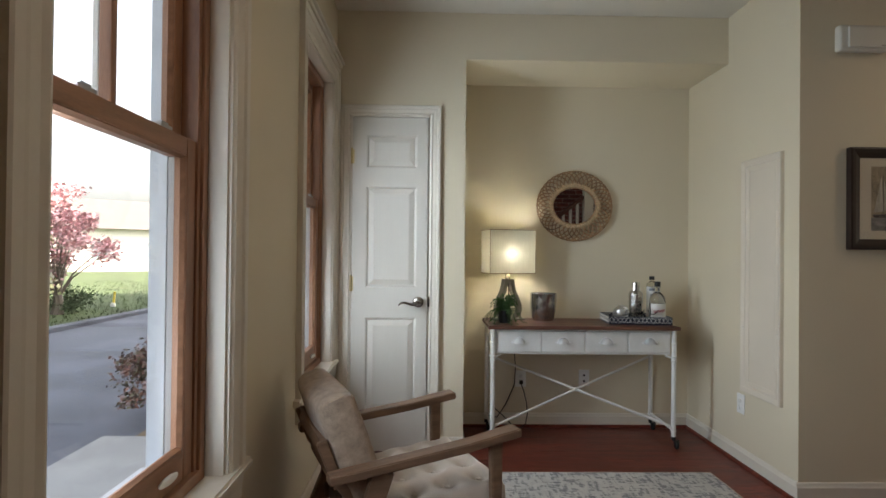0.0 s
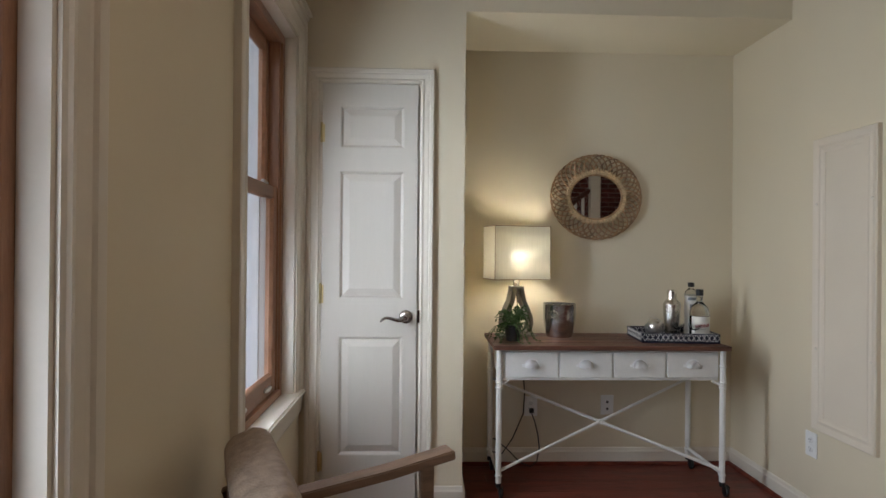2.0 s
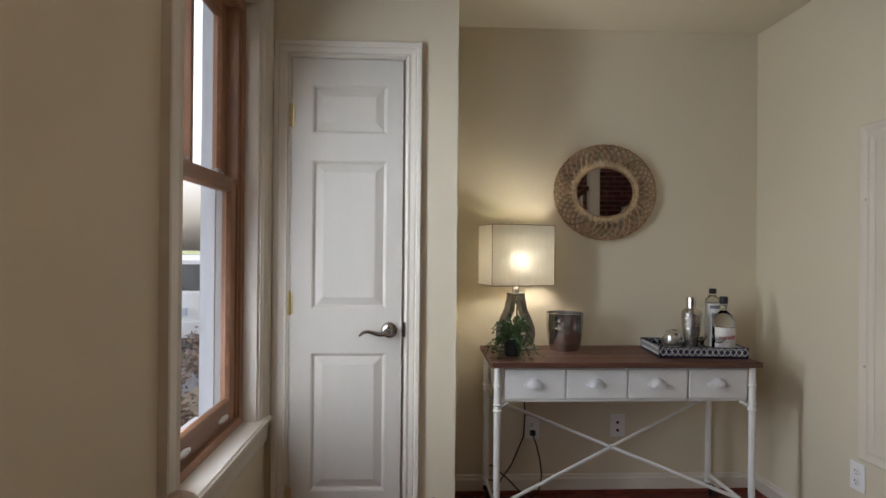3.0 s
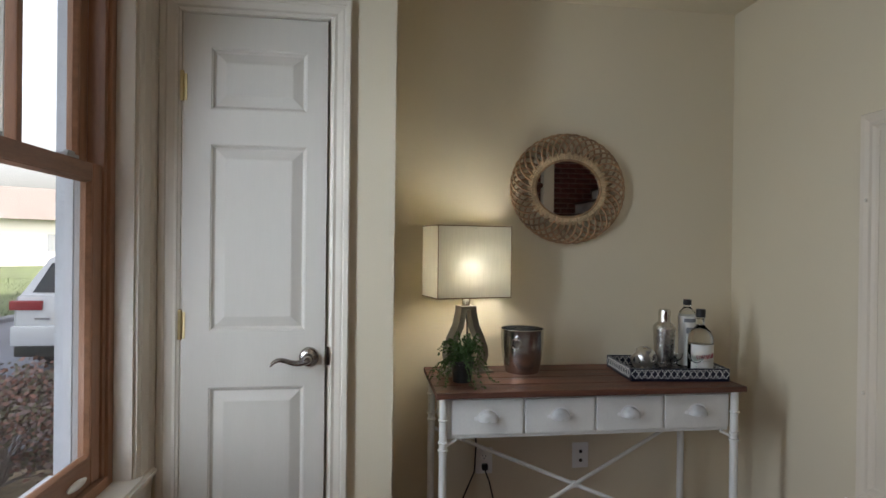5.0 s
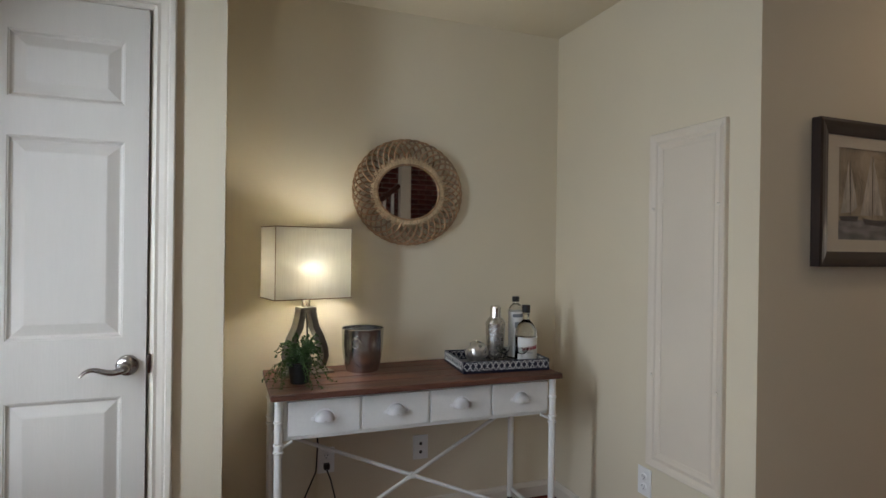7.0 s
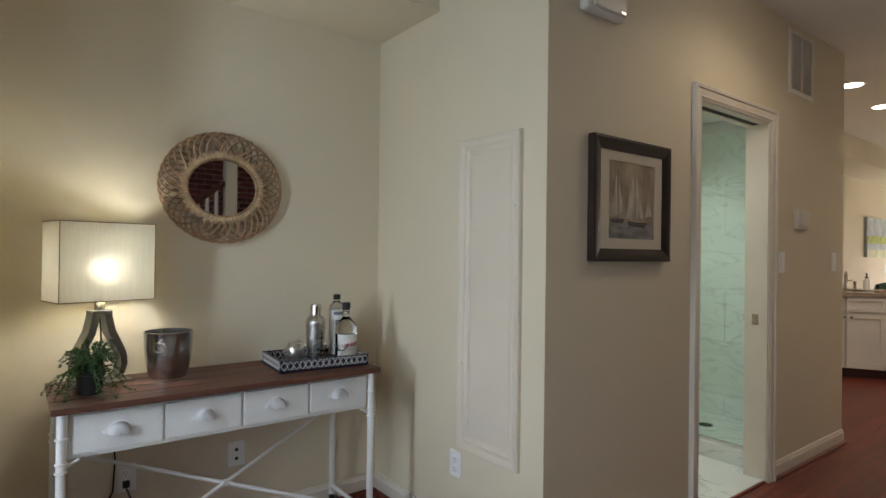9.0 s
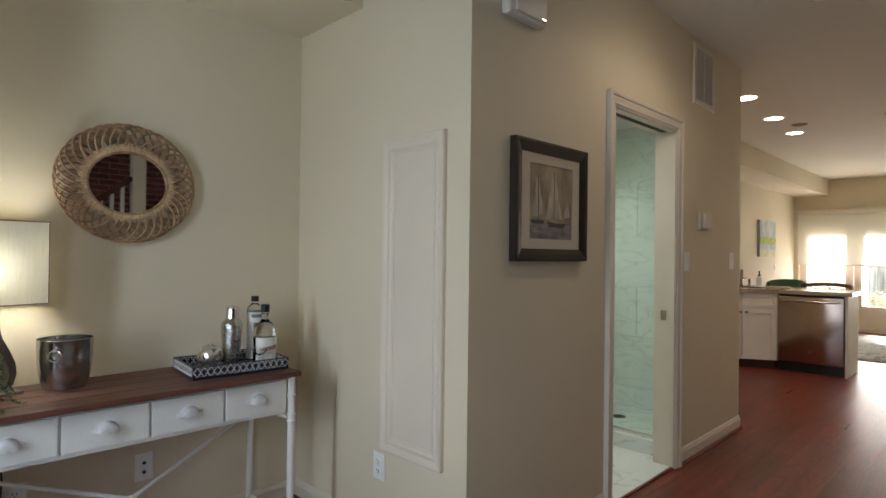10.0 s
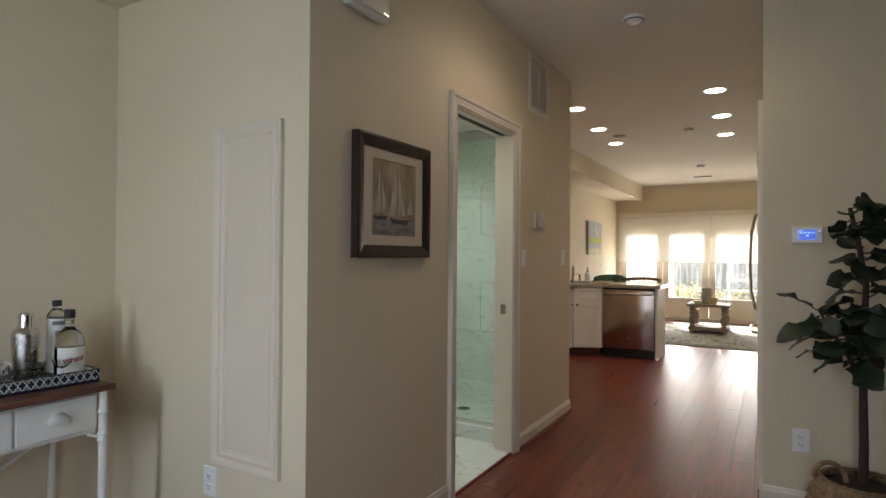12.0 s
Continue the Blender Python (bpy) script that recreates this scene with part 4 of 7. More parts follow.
def shaker():
    t = thing("cocktail_shaker", "hammered steel cocktail shaker standing on the tray", "shaker", at=pose(1.650, 3.905, ZT) @ Matrix.Diagonal((1.06, 1.06, 1.09, 1)))
    bm = bmesh.new()
    lathe(bm, [(0.030, 0), (0.033, 0.002), (0.036, 0.04), (0.0405, 0.10), (0.0430, 0.150), (0.0438, 0.158), (0.0430, 0.164), (0.033, 0.178), (0.0255, 0.184)], 40)
    part("body", bm, mat("hammered_steel", (0.62, 0.60, 0.57), 0.16, 1.0, vary=0.05, bump=0.9, bump_scale=110), t, smooth=True)
    part("cap", lathe(bmesh.new(), [(0.0255, 0.184), (0.0245, 0.186), (0.0240, 0.224), (0.0205, 0.233), (0.006, 0.236)], 28), CHROME, t, smooth=True)
    return t


def vodka():
    t = thing("bottle", "tall clear bottle with frosted white label and black cap", "bottle", at=pose(1.768, 3.928, ZT))
    part("glass", lathe(bmesh.new(), [(0.030, 0), (0.0345, 0.003), (0.035, 0.01), (0.035, 0.222), (0.0325, 0.240), (0.019, 0.256), (0.0145, 0.261), (0.0145, 0.274)], 32), CLEAR, t, smooth=True)
    lab = part("label", lathe(bmesh.new(), [(0.0352, 0.012), (0.0355, 0.013), (0.0355, 0.221), (0.0352, 0.223)], 32, caps=False), PAPER, t, "white label with grey bands", smooth=True)
    for z0, z1, a0, a1 in ((0.198, 0.214, -140, -50), (0.150, 0.176, -125, -70), (0.122, 0.140, -110, -60), (0.088, 0.092, -120, -60), (0.075, 0.079, -120, -60)):
        bm = bmesh.new()
        rows = [[bm.verts.new((0.0360 * math.cos(radians(a0 + (a1 - a0) * i / 10)), 0.0360 * math.sin(radians(a0 + (a1 - a0) * i / 10)), z)) for i in range(11)] for z in (z0, z1)]
        for i in range(10):
            bm.faces.new((rows[0][i], rows[0][i + 1], rows[1][i + 1], rows[1][i]))
        part("print", bm, INKGREY, lab, "grey printed band")
    part("cap", lathe(bmesh.new(), [(0.0165, 0.270), (0.017, 0.271), (0.017, 0.292), (0.0155, 0.294)], 24), BLACK, t, smooth=True)
    return t


def gin():
    t = thing("bottle", "round-shouldered glass bottle, white label with red script, black stopper", "bottle", at=pose(1.762, 3.818, ZT))
    part("glass", lathe(bmesh.new(), [(0.044, 0), (0.0495, 0.003), (0.050, 0.01), (0.050, 0.138), (0.047, 0.155), (0.036, 0.176), (0.022, 0.190), (0.0155, 0.198), (0.0150, 0.222), (0.0175, 0.224), (0.0175, 0.230)], 36), CLEAR, t, smooth=True)
    part("liquor", lathe(bmesh.new(), [(0.042, 0.004), (0.0475, 0.008), (0.0475, 0.118), (0.044, 0.1185)], 32), DARKGLASS, t, "dark liquor filling it by half", smooth=True)
    lab = bmesh.new()
    rows = [[lab.verts.new((0.0505 * math.cos(radians(-165 + 13 * i)), 0.0505 * math.sin(radians(-165 + 13 * i)), z)) for i in range(13)] for z in (0.012, 0.122)]
    for i in range(12):
        lab.faces.new((rows[0][i], rows[0][i + 1], rows[1][i + 1], rows[1][i]))
    lab = part("label", lab, PAPER, t, "white label")
    bm = bmesh.new()
    for i in range(9):
        a = -138 + i * 9.5
        pts = [(0.0513 * math.cos(radians(a + q * 7)), 0.0513 * math.sin(radians(a + q * 7)), 0.070 + i * 0.0011 + 0.009 * math.sin(q * 6.28 + i)) for q in [j / 8 for j in range(9)]]
        tube(bm, pts, 0.0011, 4)
    part("script", bm, INKRED, lab, "red handwritten flourish")
    bm = bmesh.new()
    for i in range(4):
        a = -112 + i * 9
        tube(bm, [(0.0512 * math.cos(radians(a + q)), 0.0512 * math.sin(radians(a + q)), 0.055) for q in (0, 3, 6)], 0.0013, 4)
    part("print", bm, INKGREY, lab)
    part("stopper", lathe(bmesh.new(), [(0.0135, 0.230), (0.0185, 0.231), (0.019, 0.262), (0.0175, 0.264)], 24), BLACK, t, smooth=True)
    return t


def coupe(x, y, group="glasses on the tray"):
    t = thing("cocktail_glass", "small clear stemmed glass on the tray", "glass", group, at=pose(x, y, ZT))
    part("foot", lathe(bmesh.new(), [(0.024, 0), (0.024, 0.0015), (0.004, 0.005)], 20), CLEAR, t, smooth=True)
    part("stem", lathe(bmesh.new(), [(0.0035, 0.005), (0.003, 0.03), (0.0045, 0.05)], 12), CLEAR, t, smooth=True)
    part("bowl", lathe(bmesh.new(), [(0.0045, 0.050), (0.018, 0.056), (0.028, 0.068), (0.032, 0.085), (0.0305, 0.085), (0.0265, 0.069), (0.016, 0.059), (0.003, 0.054)], 24), CLEAR, t, smooth=True)
    return t


shaker(), vodka(), gin()
coupe(1.638, 3.800), coupe(1.712, 3.768)

# ---- armchair ----
BEIGE = mat("beige_linen_weave", (0.42, 0.31, 0.225), 0.9, vary=0.20, scale=36, bump=0.7, bump_scale=200, sheen=0.2)
CREAMF = mat("cream_seat_cloth", (0.64, 0.55, 0.46), 0.9, vary=0.08, scale=8, bump=0.4, bump_scale=240, sheen=0.2)
ASH = mat("greyed_ash_wood", (0.215, 0.125, 0.075), 0.5, vary=0.22, scale=6, bump=0.15, bump_scale=60, stretch=(1, 8, 8))


def board(bm, pts, width, thick, bevel=0.006):
    """A wooden bar through pts in the xz plane, width across y."""
    secs = []
    for i, (x, y, z) in enumerate(pts):
        a, b = pts[max(0, i - 1)], pts[min(len(pts) - 1, i + 1)]
        d = Vector((b[0] - a[0], 0, b[2] - a[2])).normalized()
        n = Vector((-d.z, 0, d.x))
        w = width[i] if isinstance(width, list) else width
        th = thick[i] if isinstance(thick, list) else thick
        secs.append([bm.verts.new(Vector((x, y, z)) + n * h * th / 2 + Vector((0, 1, 0)) * k * w / 2) for h, k in ((-1, -1), (-1, 1), (1, 1), (1, -1))])
    for a, b in zip(secs, secs[1:]):
        bridge(bm, a, b)
    bm.faces.new(secs[0][::-1]), bm.faces.new(secs[-1])
    bmesh.ops.recalc_face_normals(bm, faces=bm.faces)
    sharp = [e for e in bm.edges if len(e.link_faces) == 2 and e.calc_face_angle(0) > 0.6]
    bmesh.ops.bevel(bm, geom=sharp, offset=bevel, segments=3, affect="EDGES")
    return bm


def cushion(bm, L, W, T, dimples=(), round_=0.035, nx=44, ny=44, deep=0.02, crown=0.012):
    """A padded slab, soft at its edges, pulled in at the buttons."""
    def edge(s, half):
        d = max(0.0, round_ - (half - abs(s)))
        return 1 - math.sqrt(max(0.0, 1 - (d / round_) ** 2))
    grid = {}
    for side in (1, -1):
        for i in range(nx + 1):
            for j in range(ny + 1):
                x, y = L * (i / nx - 0.5), W * (j / ny - 0.5)
                drop = min(1.0, math.hypot(edge(x, L / 2), edge(y, W / 2)))
                z = T / 2 - drop * min(round_, T / 2) + crown * math.cos(math.pi * x / L) * math.cos(math.pi * y / W)
                if side > 0:
                    for bx_, by_ in dimples:
                        r = math.hypot(x - bx_, y - by_)
                        z -= deep * (math.exp(-(r / 0.036) ** 2) + 0.6 * math.exp(-r / 0.010))
                grid[side, i, j] = bm.verts.new((x, y, z * side))
        for i in range(nx):
            for j in range(ny):
                bm.faces.new([grid[side, *q] for q in ((i, j), (i + 1, j), (i + 1, j + 1), (i, j + 1))])
    rim = [(i, 0) for i in range(nx)] + [(nx, j) for j in range(ny)] + [(i, ny) for i in range(nx, 0, -1)] + [(0, j) for j in range(ny, 0, -1)]
    bridge(bm, [grid[1, *q] for q in rim], [grid[-1, *q] for q in rim])
    return bm


def armchair():
    t = thing("armchair", "wooden armchair with beige back cushion and tufted cream seat", "chair", at=pose(0.193, 2.304, 0, 0, 0, 22))
    for s in (-1, 1):
        y = s * 0.28
        bm = board(bmesh.new(), [(-0.368, y, 0.501), (-0.30, y, 0.506), (0.10, y, 0.546), (0.31, y, 0.578)], [0.052, 0.062, 0.066, 0.070], 0.030, 0.004)
        part("armrest", bm, ASH, t, smooth=True)
        bm = board(bmesh.new(), [(0.232, y, 0.0), (0.225, y, 0.30), (0.222, y, 0.553)], 0.030, [0.024, 0.036, 0.046], 0.004)
        part("leg", bm, ASH, t, smooth=True)
        bm = board(bmesh.new(), [(-0.40, y * 0.93, 0.0), (-0.25, y * 0.96, 0.30), (-0.19, y, 0.506)], 0.030, [0.030, 0.066, 0.078], 0.005)
        part("leg", bm, ASH, t, smooth=True)
        part("side_rail", board(bmesh.new(), [(-0.27, y * 0.9, 0.250), (0.235, y * 0.9, 0.295)], 0.026, 0.055, 0.004), ASH, t)
        part("back_post", board(bmesh.new(), [(-0.20, s * 0.215, 0.29), (-0.330, s * 0.215, 0.48), (-0.376, s * 0.215, 0.60)], 0.026, 0.036, 0.004), ASH, t)
    for x, z in ((0.225, 0.290), (-0.24, 0.250)):
        part("cross_rail", bx(x - 0.012, -0.25, z - 0.028, x + 0.012, 0.25, z + 0.028, bevel=0.003), ASH, t)
    for x, z in ((-0.322, 0.46), (-0.368, 0.575)):
        part("back_slat", bx(x - 0.010, -0.21, z - 0.025, x + 0.010, 0.21, z + 0.025, bevel=0.003), ASH, t)
    dim = [(-0.189 + 0.126 * i, -0.186 + 0.124 * j) for i in range(4) for j in range(4)]
    bm = cushion(bmesh.new(), 0.52, 0.505, 0.115, dim, 0.034, 80, 80, 0.040, 0.014)
    seat = part("seat", bm, CREAMF, t, "tufted cream cloth seat", smooth=True, at=pose(0.020, 0, 0.332, 0, -5))
    for x, y in dim:
        bm = bmesh.new()
        lathe(bm, [(0.010, 0.0), (0.009, 0.003), (0.004, 0.005)], 12)
        part("button", bm, CREAMF, seat, smooth=True, at=Matrix.Translation((x, y, 0.034 + 0.010 * math.cos(math.pi * x / 0.52) * math.cos(math.pi * y / 0.505))))
    bm = cushion(bmesh.new(), 0.345, 0.475, 0.125, (), 0.034, 60, 60, 0.0, 0.014)
    back = part("backrest", bm, BEIGE, t, "thick beige linen back cushion", smooth=True, at=pose(-0.277, 0, 0.572, 0, 0, 0) @ Matrix.Rotation(radians(-110), 4, "Y") @ pose(0, 0, 0, 0, 0, 180))
    return t


armchair()

# ---- rug ----
def rug_material(name, light, dark, scale):
    m = mat(name, light, 0.95, vary=0.08, scale=20, bump=0.5, bump_scale=300)
    n, l = m.node_tree.nodes, m.node_tree.links
    tc, v, w, r, mx = n.new("ShaderNodeTexCoord"), n.new("ShaderNodeTexNoise"), n.new("ShaderNodeTexNoise"), n.new("ShaderNodeMapRange"), n.new("ShaderNodeMix")
    v.inputs["Scale"].default_value, v.inputs["Detail"].default_value, v.inputs["Distortion"].default_value = scale, 9, 1.2
    w.inputs["Scale"].default_value, w.inputs["Detail"].default_value = scale * 0.9, 7
    ml = n.new("ShaderNodeMath")
    ml.operation = "MULTIPLY"
    for tex, sc in ((v, (0.5, 2.0, 1.0)), (w, (2.0, 0.5, 1.0))):
        mp = n.new("ShaderNodeMapping")
        mp.inputs["Scale"].default_value = sc
        l.new(tc.outputs["Object"], mp.inputs[0]), l.new(mp.outputs[0], tex.inputs[0])
    l.new(v.outputs[0], ml.inputs[0]), l.new(w.outputs[0], ml.inputs[1])
    r.inputs[1].default_value, r.inputs[2].default_value = 0.245, 0.31
    l.new(ml.outputs[0], r.inputs[0])
    old = n["Principled BSDF"].inputs["Base Color"].links[0].from_socket
    mx.data_type = "RGBA"
    l.new(r.outputs[0], mx.inputs[0]), l.new(old, mx.inputs[6])
    mx.inputs[7].default_value = (*dark, 1)
    l.new(mx.outputs[2], n["Principled BSDF"].inputs["Base Color"])
    return m


rug = thing("rug", "distressed grey and ivory area rug under the armchair", "rug")
part("weave", bx(0.30, 0.9, 0.0, 1.832, 3.245, 0.009, bevel=0.003), rug_material("distressed_pile", (0.52, 0.49, 0.45), (0.22, 0.21, 0.21), 30), rug)
bm = bmesh.new()
moulding(bm, [(0.30, 0.9), (0.30, 3.245), (1.832, 3.245), (1.832, 0.9)], True, [(0.002, 0.0), (0.005, 0.001), (0.005, 0.008), (0.001, 0.0105), (-0.004, 0.0105), (-0.004, 0.0)], lambda a, b, h: (a, b, h))
part("binding", bm, BEIGE, rug)

# ---- corridor wall ----
def framed_picture():
    t = thing("framed_picture", "framed sailing boat watercolour in a dark wood frame", "picture")
    X0, X1, Z0, Z1 = 2.327, 2.868, 1.247, 1.751
    y = PY - 0.003
    bm = bmesh.new()
    to = lambda a, b, h: (a, y - h, b)
    moulding(bm, [(X0 + 0.048, Z0 + 0.048), (X0 + 0.048, Z1 - 0.048), (X1 - 0.048, Z1 - 0.048), (X1 - 0.048, Z0 + 0.048)], True, [(-0.004, 0), (-0.004, 0.022), (0.008, 0.026), (0.022, 0.031), (0.038, 0.034), (0.048, 0.032), (0.048, 0)], to)
    part("frame", bm, mat("dark_brown_frame", (0.030, 0.018, 0.014), 0.35, vary=0.2), t)
    holes = [(X0 + 0.112, Z0 + 0.094, X1 - 0.108, Z1 - 0.092)]
    m = slab_wall("mat_board", "y", y - 0.018, y - 0.014, X0 + 0.046, X1 - 0.046, Z0 + 0.046, Z1 - 0.046, holes, mat("cream_mat_board", (0.60, 0.53, 0.41), 0.8, vary=0.03), t)
    del m["kind"]
    a0, b0, a1, b1 = holes[0]
    wash = mat("watercolour_wash", (0.46, 0.365, 0.25), 0.8, vary=0.40, scale=9, bump=0.1, stretch=(1, 1, 0.6))
    art = part("artwork", bx(a0, y - 0.014, b0, a1, y - 0.010, b1), wash, t, "washed grey and ochre painting of boats")
    sail, hull, sea = mat("sail_wash", (0.60, 0.53, 0.43), 0.8, vary=0.30, scale=22, stretch=(2, 1, 0.5)), mat("hull_ink", (0.07, 0.06, 0.06), 0.8, vary=0.2), mat("sea_wash", (0.28, 0.26, 0.25), 0.8, vary=0.42, scale=14, stretch=(1, 1, 3))
    W, Hh = a1 - a0, b1 - b0
    flat = lambda poly, m_, nm, d: part(nm, prism(bmesh.new(), [(a0 + u * W, b0 + v * Hh) for u, v in poly], lambda a, b, h: (a, y - 0.0142 - d - h, b), 0.0003), m_, art)
    flat([(0, 0), (1, 0), (1, 0.20), (0.8, 0.22), (0.6, 0.19), (0.3, 0.23), (0, 0.20)], sea, "sea", 0.0)
    for poly in ([(0.37, 0.27), (0.46, 0.62), (0.545, 0.97), (0.555, 0.27)], [(0.575, 0.28), (0.565, 0.94), (0.66, 0.62), (0.76, 0.28)], [(0.05, 0.28), (0.17, 0.85), (0.20, 0.30)], [(0.22, 0.30), (0.20, 0.82), (0.32, 0.36)], [(0.80, 0.30), (0.88, 0.62), (0.95, 0.32)]):
        flat(poly, sail, "sail", 0.0006)
    for poly in ([(0.40, 0.24), (0.44, 0.17), (0.78, 0.15), (0.86, 0.23), (0.60, 0.22)], [(0.02, 0.25), (0.06, 0.20), (0.30, 0.20), (0.34, 0.26)], [(0.558, 0.24), (0.558, 0.93), (0.566, 0.93), (0.566, 0.24)], [(0.196, 0.25), (0.196, 0.86), (0.203, 0.86), (0.203, 0.25)]):
        flat(poly, hull, "hull", 0.0012)
    g = part("glazing", bx(X0 + 0.046, y - 0.0205, Z0 + 0.046, X1 - 0.046, y - 0.0190, Z1 - 0.046), PANE, t, "clear glass")
    g.visible_shadow = False
    return t


framed_picture()

AGED = mat("aged_white_plastic", (0.64, 0.60, 0.52), 0.4, vary=0.03, bump=0.0)
siren = thing("door_chime", "white plastic chime box on the wall", "chime")
bm = bx(2.262, PY - 0.045, 2.222, 2.512, PY, 2.352, bevel=0.018, seg=4)
part("cover", bm, AGED, siren, smooth=True)
bm = bx(2.300, PY - 0.056, 2.236, 2.500, PY - 0.040, 2.340, bevel=0.010, seg=3)
part("front", bm, AGED, siren, smooth=True)
part("badge", bx(2.46, PY - 0.0575, 2.243, 2.49, PY - 0.0555, 2.249), CHROME, siren)

vent = thing("wall_vent", "cream louvred return air grille high on the wall", "vent")
VX0, VX1, VZ0, VZ1 = 4.175, 4.535, 2.248, 2.640
bm = bmesh.new()
moulding(bm, [(VX0 + 0.03, VZ0 + 0.03), (VX0 + 0.03, VZ1 - 0.03), (VX1 - 0.03, VZ1 - 0.03), (VX1 - 0.03, VZ0 + 0.03)], True, [(0, 0), (0, 0.010), (0.024, 0.010), (0.030, 0.004), (0.030, 0)], lambda a, b, h: (a, PY - h, b))
part("frame", bm, TRIM, vent)
part("backing", bx(VX0 + 0.03, PY - 0.002, VZ0 + 0.03, VX1 - 0.03, PY, VZ1 - 0.03), DARKSLOT, vent)
for i in range(26):
    z = VZ0 + 0.036 + i * 0.0126
    for xa, xb in ((VX0 + 0.03, (VX0 + VX1) / 2 - 0.004), ((VX0 + VX1) / 2 + 0.004, VX1 - 0.03)):
        bm = bx(xa, PY - 0.009, -0.0008, xb, PY - 0.002, 0.0008)
        bm.transform(Matrix.Translation((0, PY - 0.005, z)) @ Matrix.Rotation(radians(-35), 4, "X") @ Matrix.Translation((0, -PY + 0.005, 0)))
        part("slat", bm, TRIM, vent)
part("mullion", bx((VX0 + VX1) / 2 - 0.004, PY - 0.010, VZ0 + 0.03, (VX0 + VX1) / 2 + 0.004, PY - 0.002, VZ1 - 0.03), TRIM, vent)

thermo = thing("thermostat", "small white thermostat box on the corridor wall", "thermostat")
part("base", bx(4.272, PY - 0.020, 1.445, 4.432, PY, 1.562, bevel=0.004), AGED, thermo)
part("cover", bx(4.315, PY - 0.034, 1.460, 4.425, PY - 0.019, 1.550, bevel=0.006), AGED, thermo)

# ---- control panel ----
SCREEN = mat("blue_screen", (0.02, 0.05, 0.2), 0.2, vary=0.0, bump=0.0, emit=(0.02, 0.12, 0.9), emit_strength=0.14)
ICON = mat("screen_icon", (0.4, 0.6, 0.8), 0.2, emit=(0.4, 0.65, 1.0), emit_strength=0.2)
pnl = thing("control_panel", "white wall control panel with a lit blue screen", "panel", at=pose(CX, 1.318, 1.373, 0, 0, -90))
part("case", bx(-0.065, -0.022, -0.042, 0.065, 0, 0.042, bevel=0.007, seg=3), WHITEPL, pnl, smooth=True)
scr = part("screen", bx(-0.037, -0.0235, -0.024, 0.037, -0.0215, 0.026), SCREEN, pnl, "glowing blue screen")
for i in range(4):
    part("icon", bx(-0.031 + i * 0.0165, -0.0245, 0.008, -0.021 + i * 0.0165, -0.0236, 0.013), ICON, scr)
part("icon", bx(-0.005, -0.0245, -0.006, 0.006, -0.0236, -0.001), ICON, scr)
part("icon", bx(-0.035, -0.0245, 0.019, -0.018, -0.0236, 0.022), ICON, scr)
part("button", bx(0.046, -0.024, 0.010, 0.056, -0.0215, 0.020, bevel=0.002), STEEL, pnl)

# ---- fig plant in a basket ----
SEAGRASS = mat("seagrass_weave", (0.26, 0.17, 0.09), 0.8, vary=0.3, scale=40, bump=0.5, bump_scale=90, per_object=0.2)
FIG = mat("fig_leaf", (0.014, 0.027, 0.011), 0.45, vary=0.25, scale=12, bump=0.25, bump_scale=50, per_object=0.35)
BARK = mat("fig_bark", (0.06, 0.04, 0.028), 0.85, vary=0.3, scale=20, bump=0.7, bump_scale=70, stretch=(3, 3, 0.6))


def fig_leaf_mesh(seed):
    g = random.Random(seed)
    bm = bmesh.new()
    n = 18
    prof = [0.0, 0.11, 0.19, 0.225, 0.225, 0.21, 0.20, 0.215, 0.25, 0.285, 0.31, 0.325, 0.33, 0.32, 0.30, 0.265, 0.21, 0.13, 0.0]
    ph = [g.uniform(0, 6.28) for _ in range(4)]
    rows = []
    bend, twist = g.uniform(0.15, 0.75), g.uniform(-0.7, 0.7)
    for i in range(n + 1):
        s = i / n
        w = prof[i]
        row = []
        for k in (-1, -0.7, -0.35, 0, 0.35, 0.7, 1):
            e = 0 if k < 0 else 1
            wav = (0.050 * math.sin(11 * s + ph[e]) + 0.018 * math.sin(21 * s + ph[e + 2])) * k * k * min(1, w / 0.12)
            wide = 1 + 0.06 * math.sin(13 * s + ph[e + 1])
            row.append(bm.verts.new((s - 0.05 * abs(k) * (s > 0.6), k * w * wide, 0.30 * abs(k) * w * (1 - 0.5 * s) - bend * s * s + wav + twist * k * w * s)))
        rows.append(row)
    for a, b in zip(rows, rows[1:]):
        for i in range(6):
            bm.faces.new((a[i], a[i + 1], b[i + 1], b[i]))
    bmesh.ops.remove_doubles(bm, verts=bm.verts, dist=1e-5)
    bmesh.ops.solidify(bm, geom=bm.faces[:], thickness=0.006)
    return finish("leaf", bm, FIG, True)


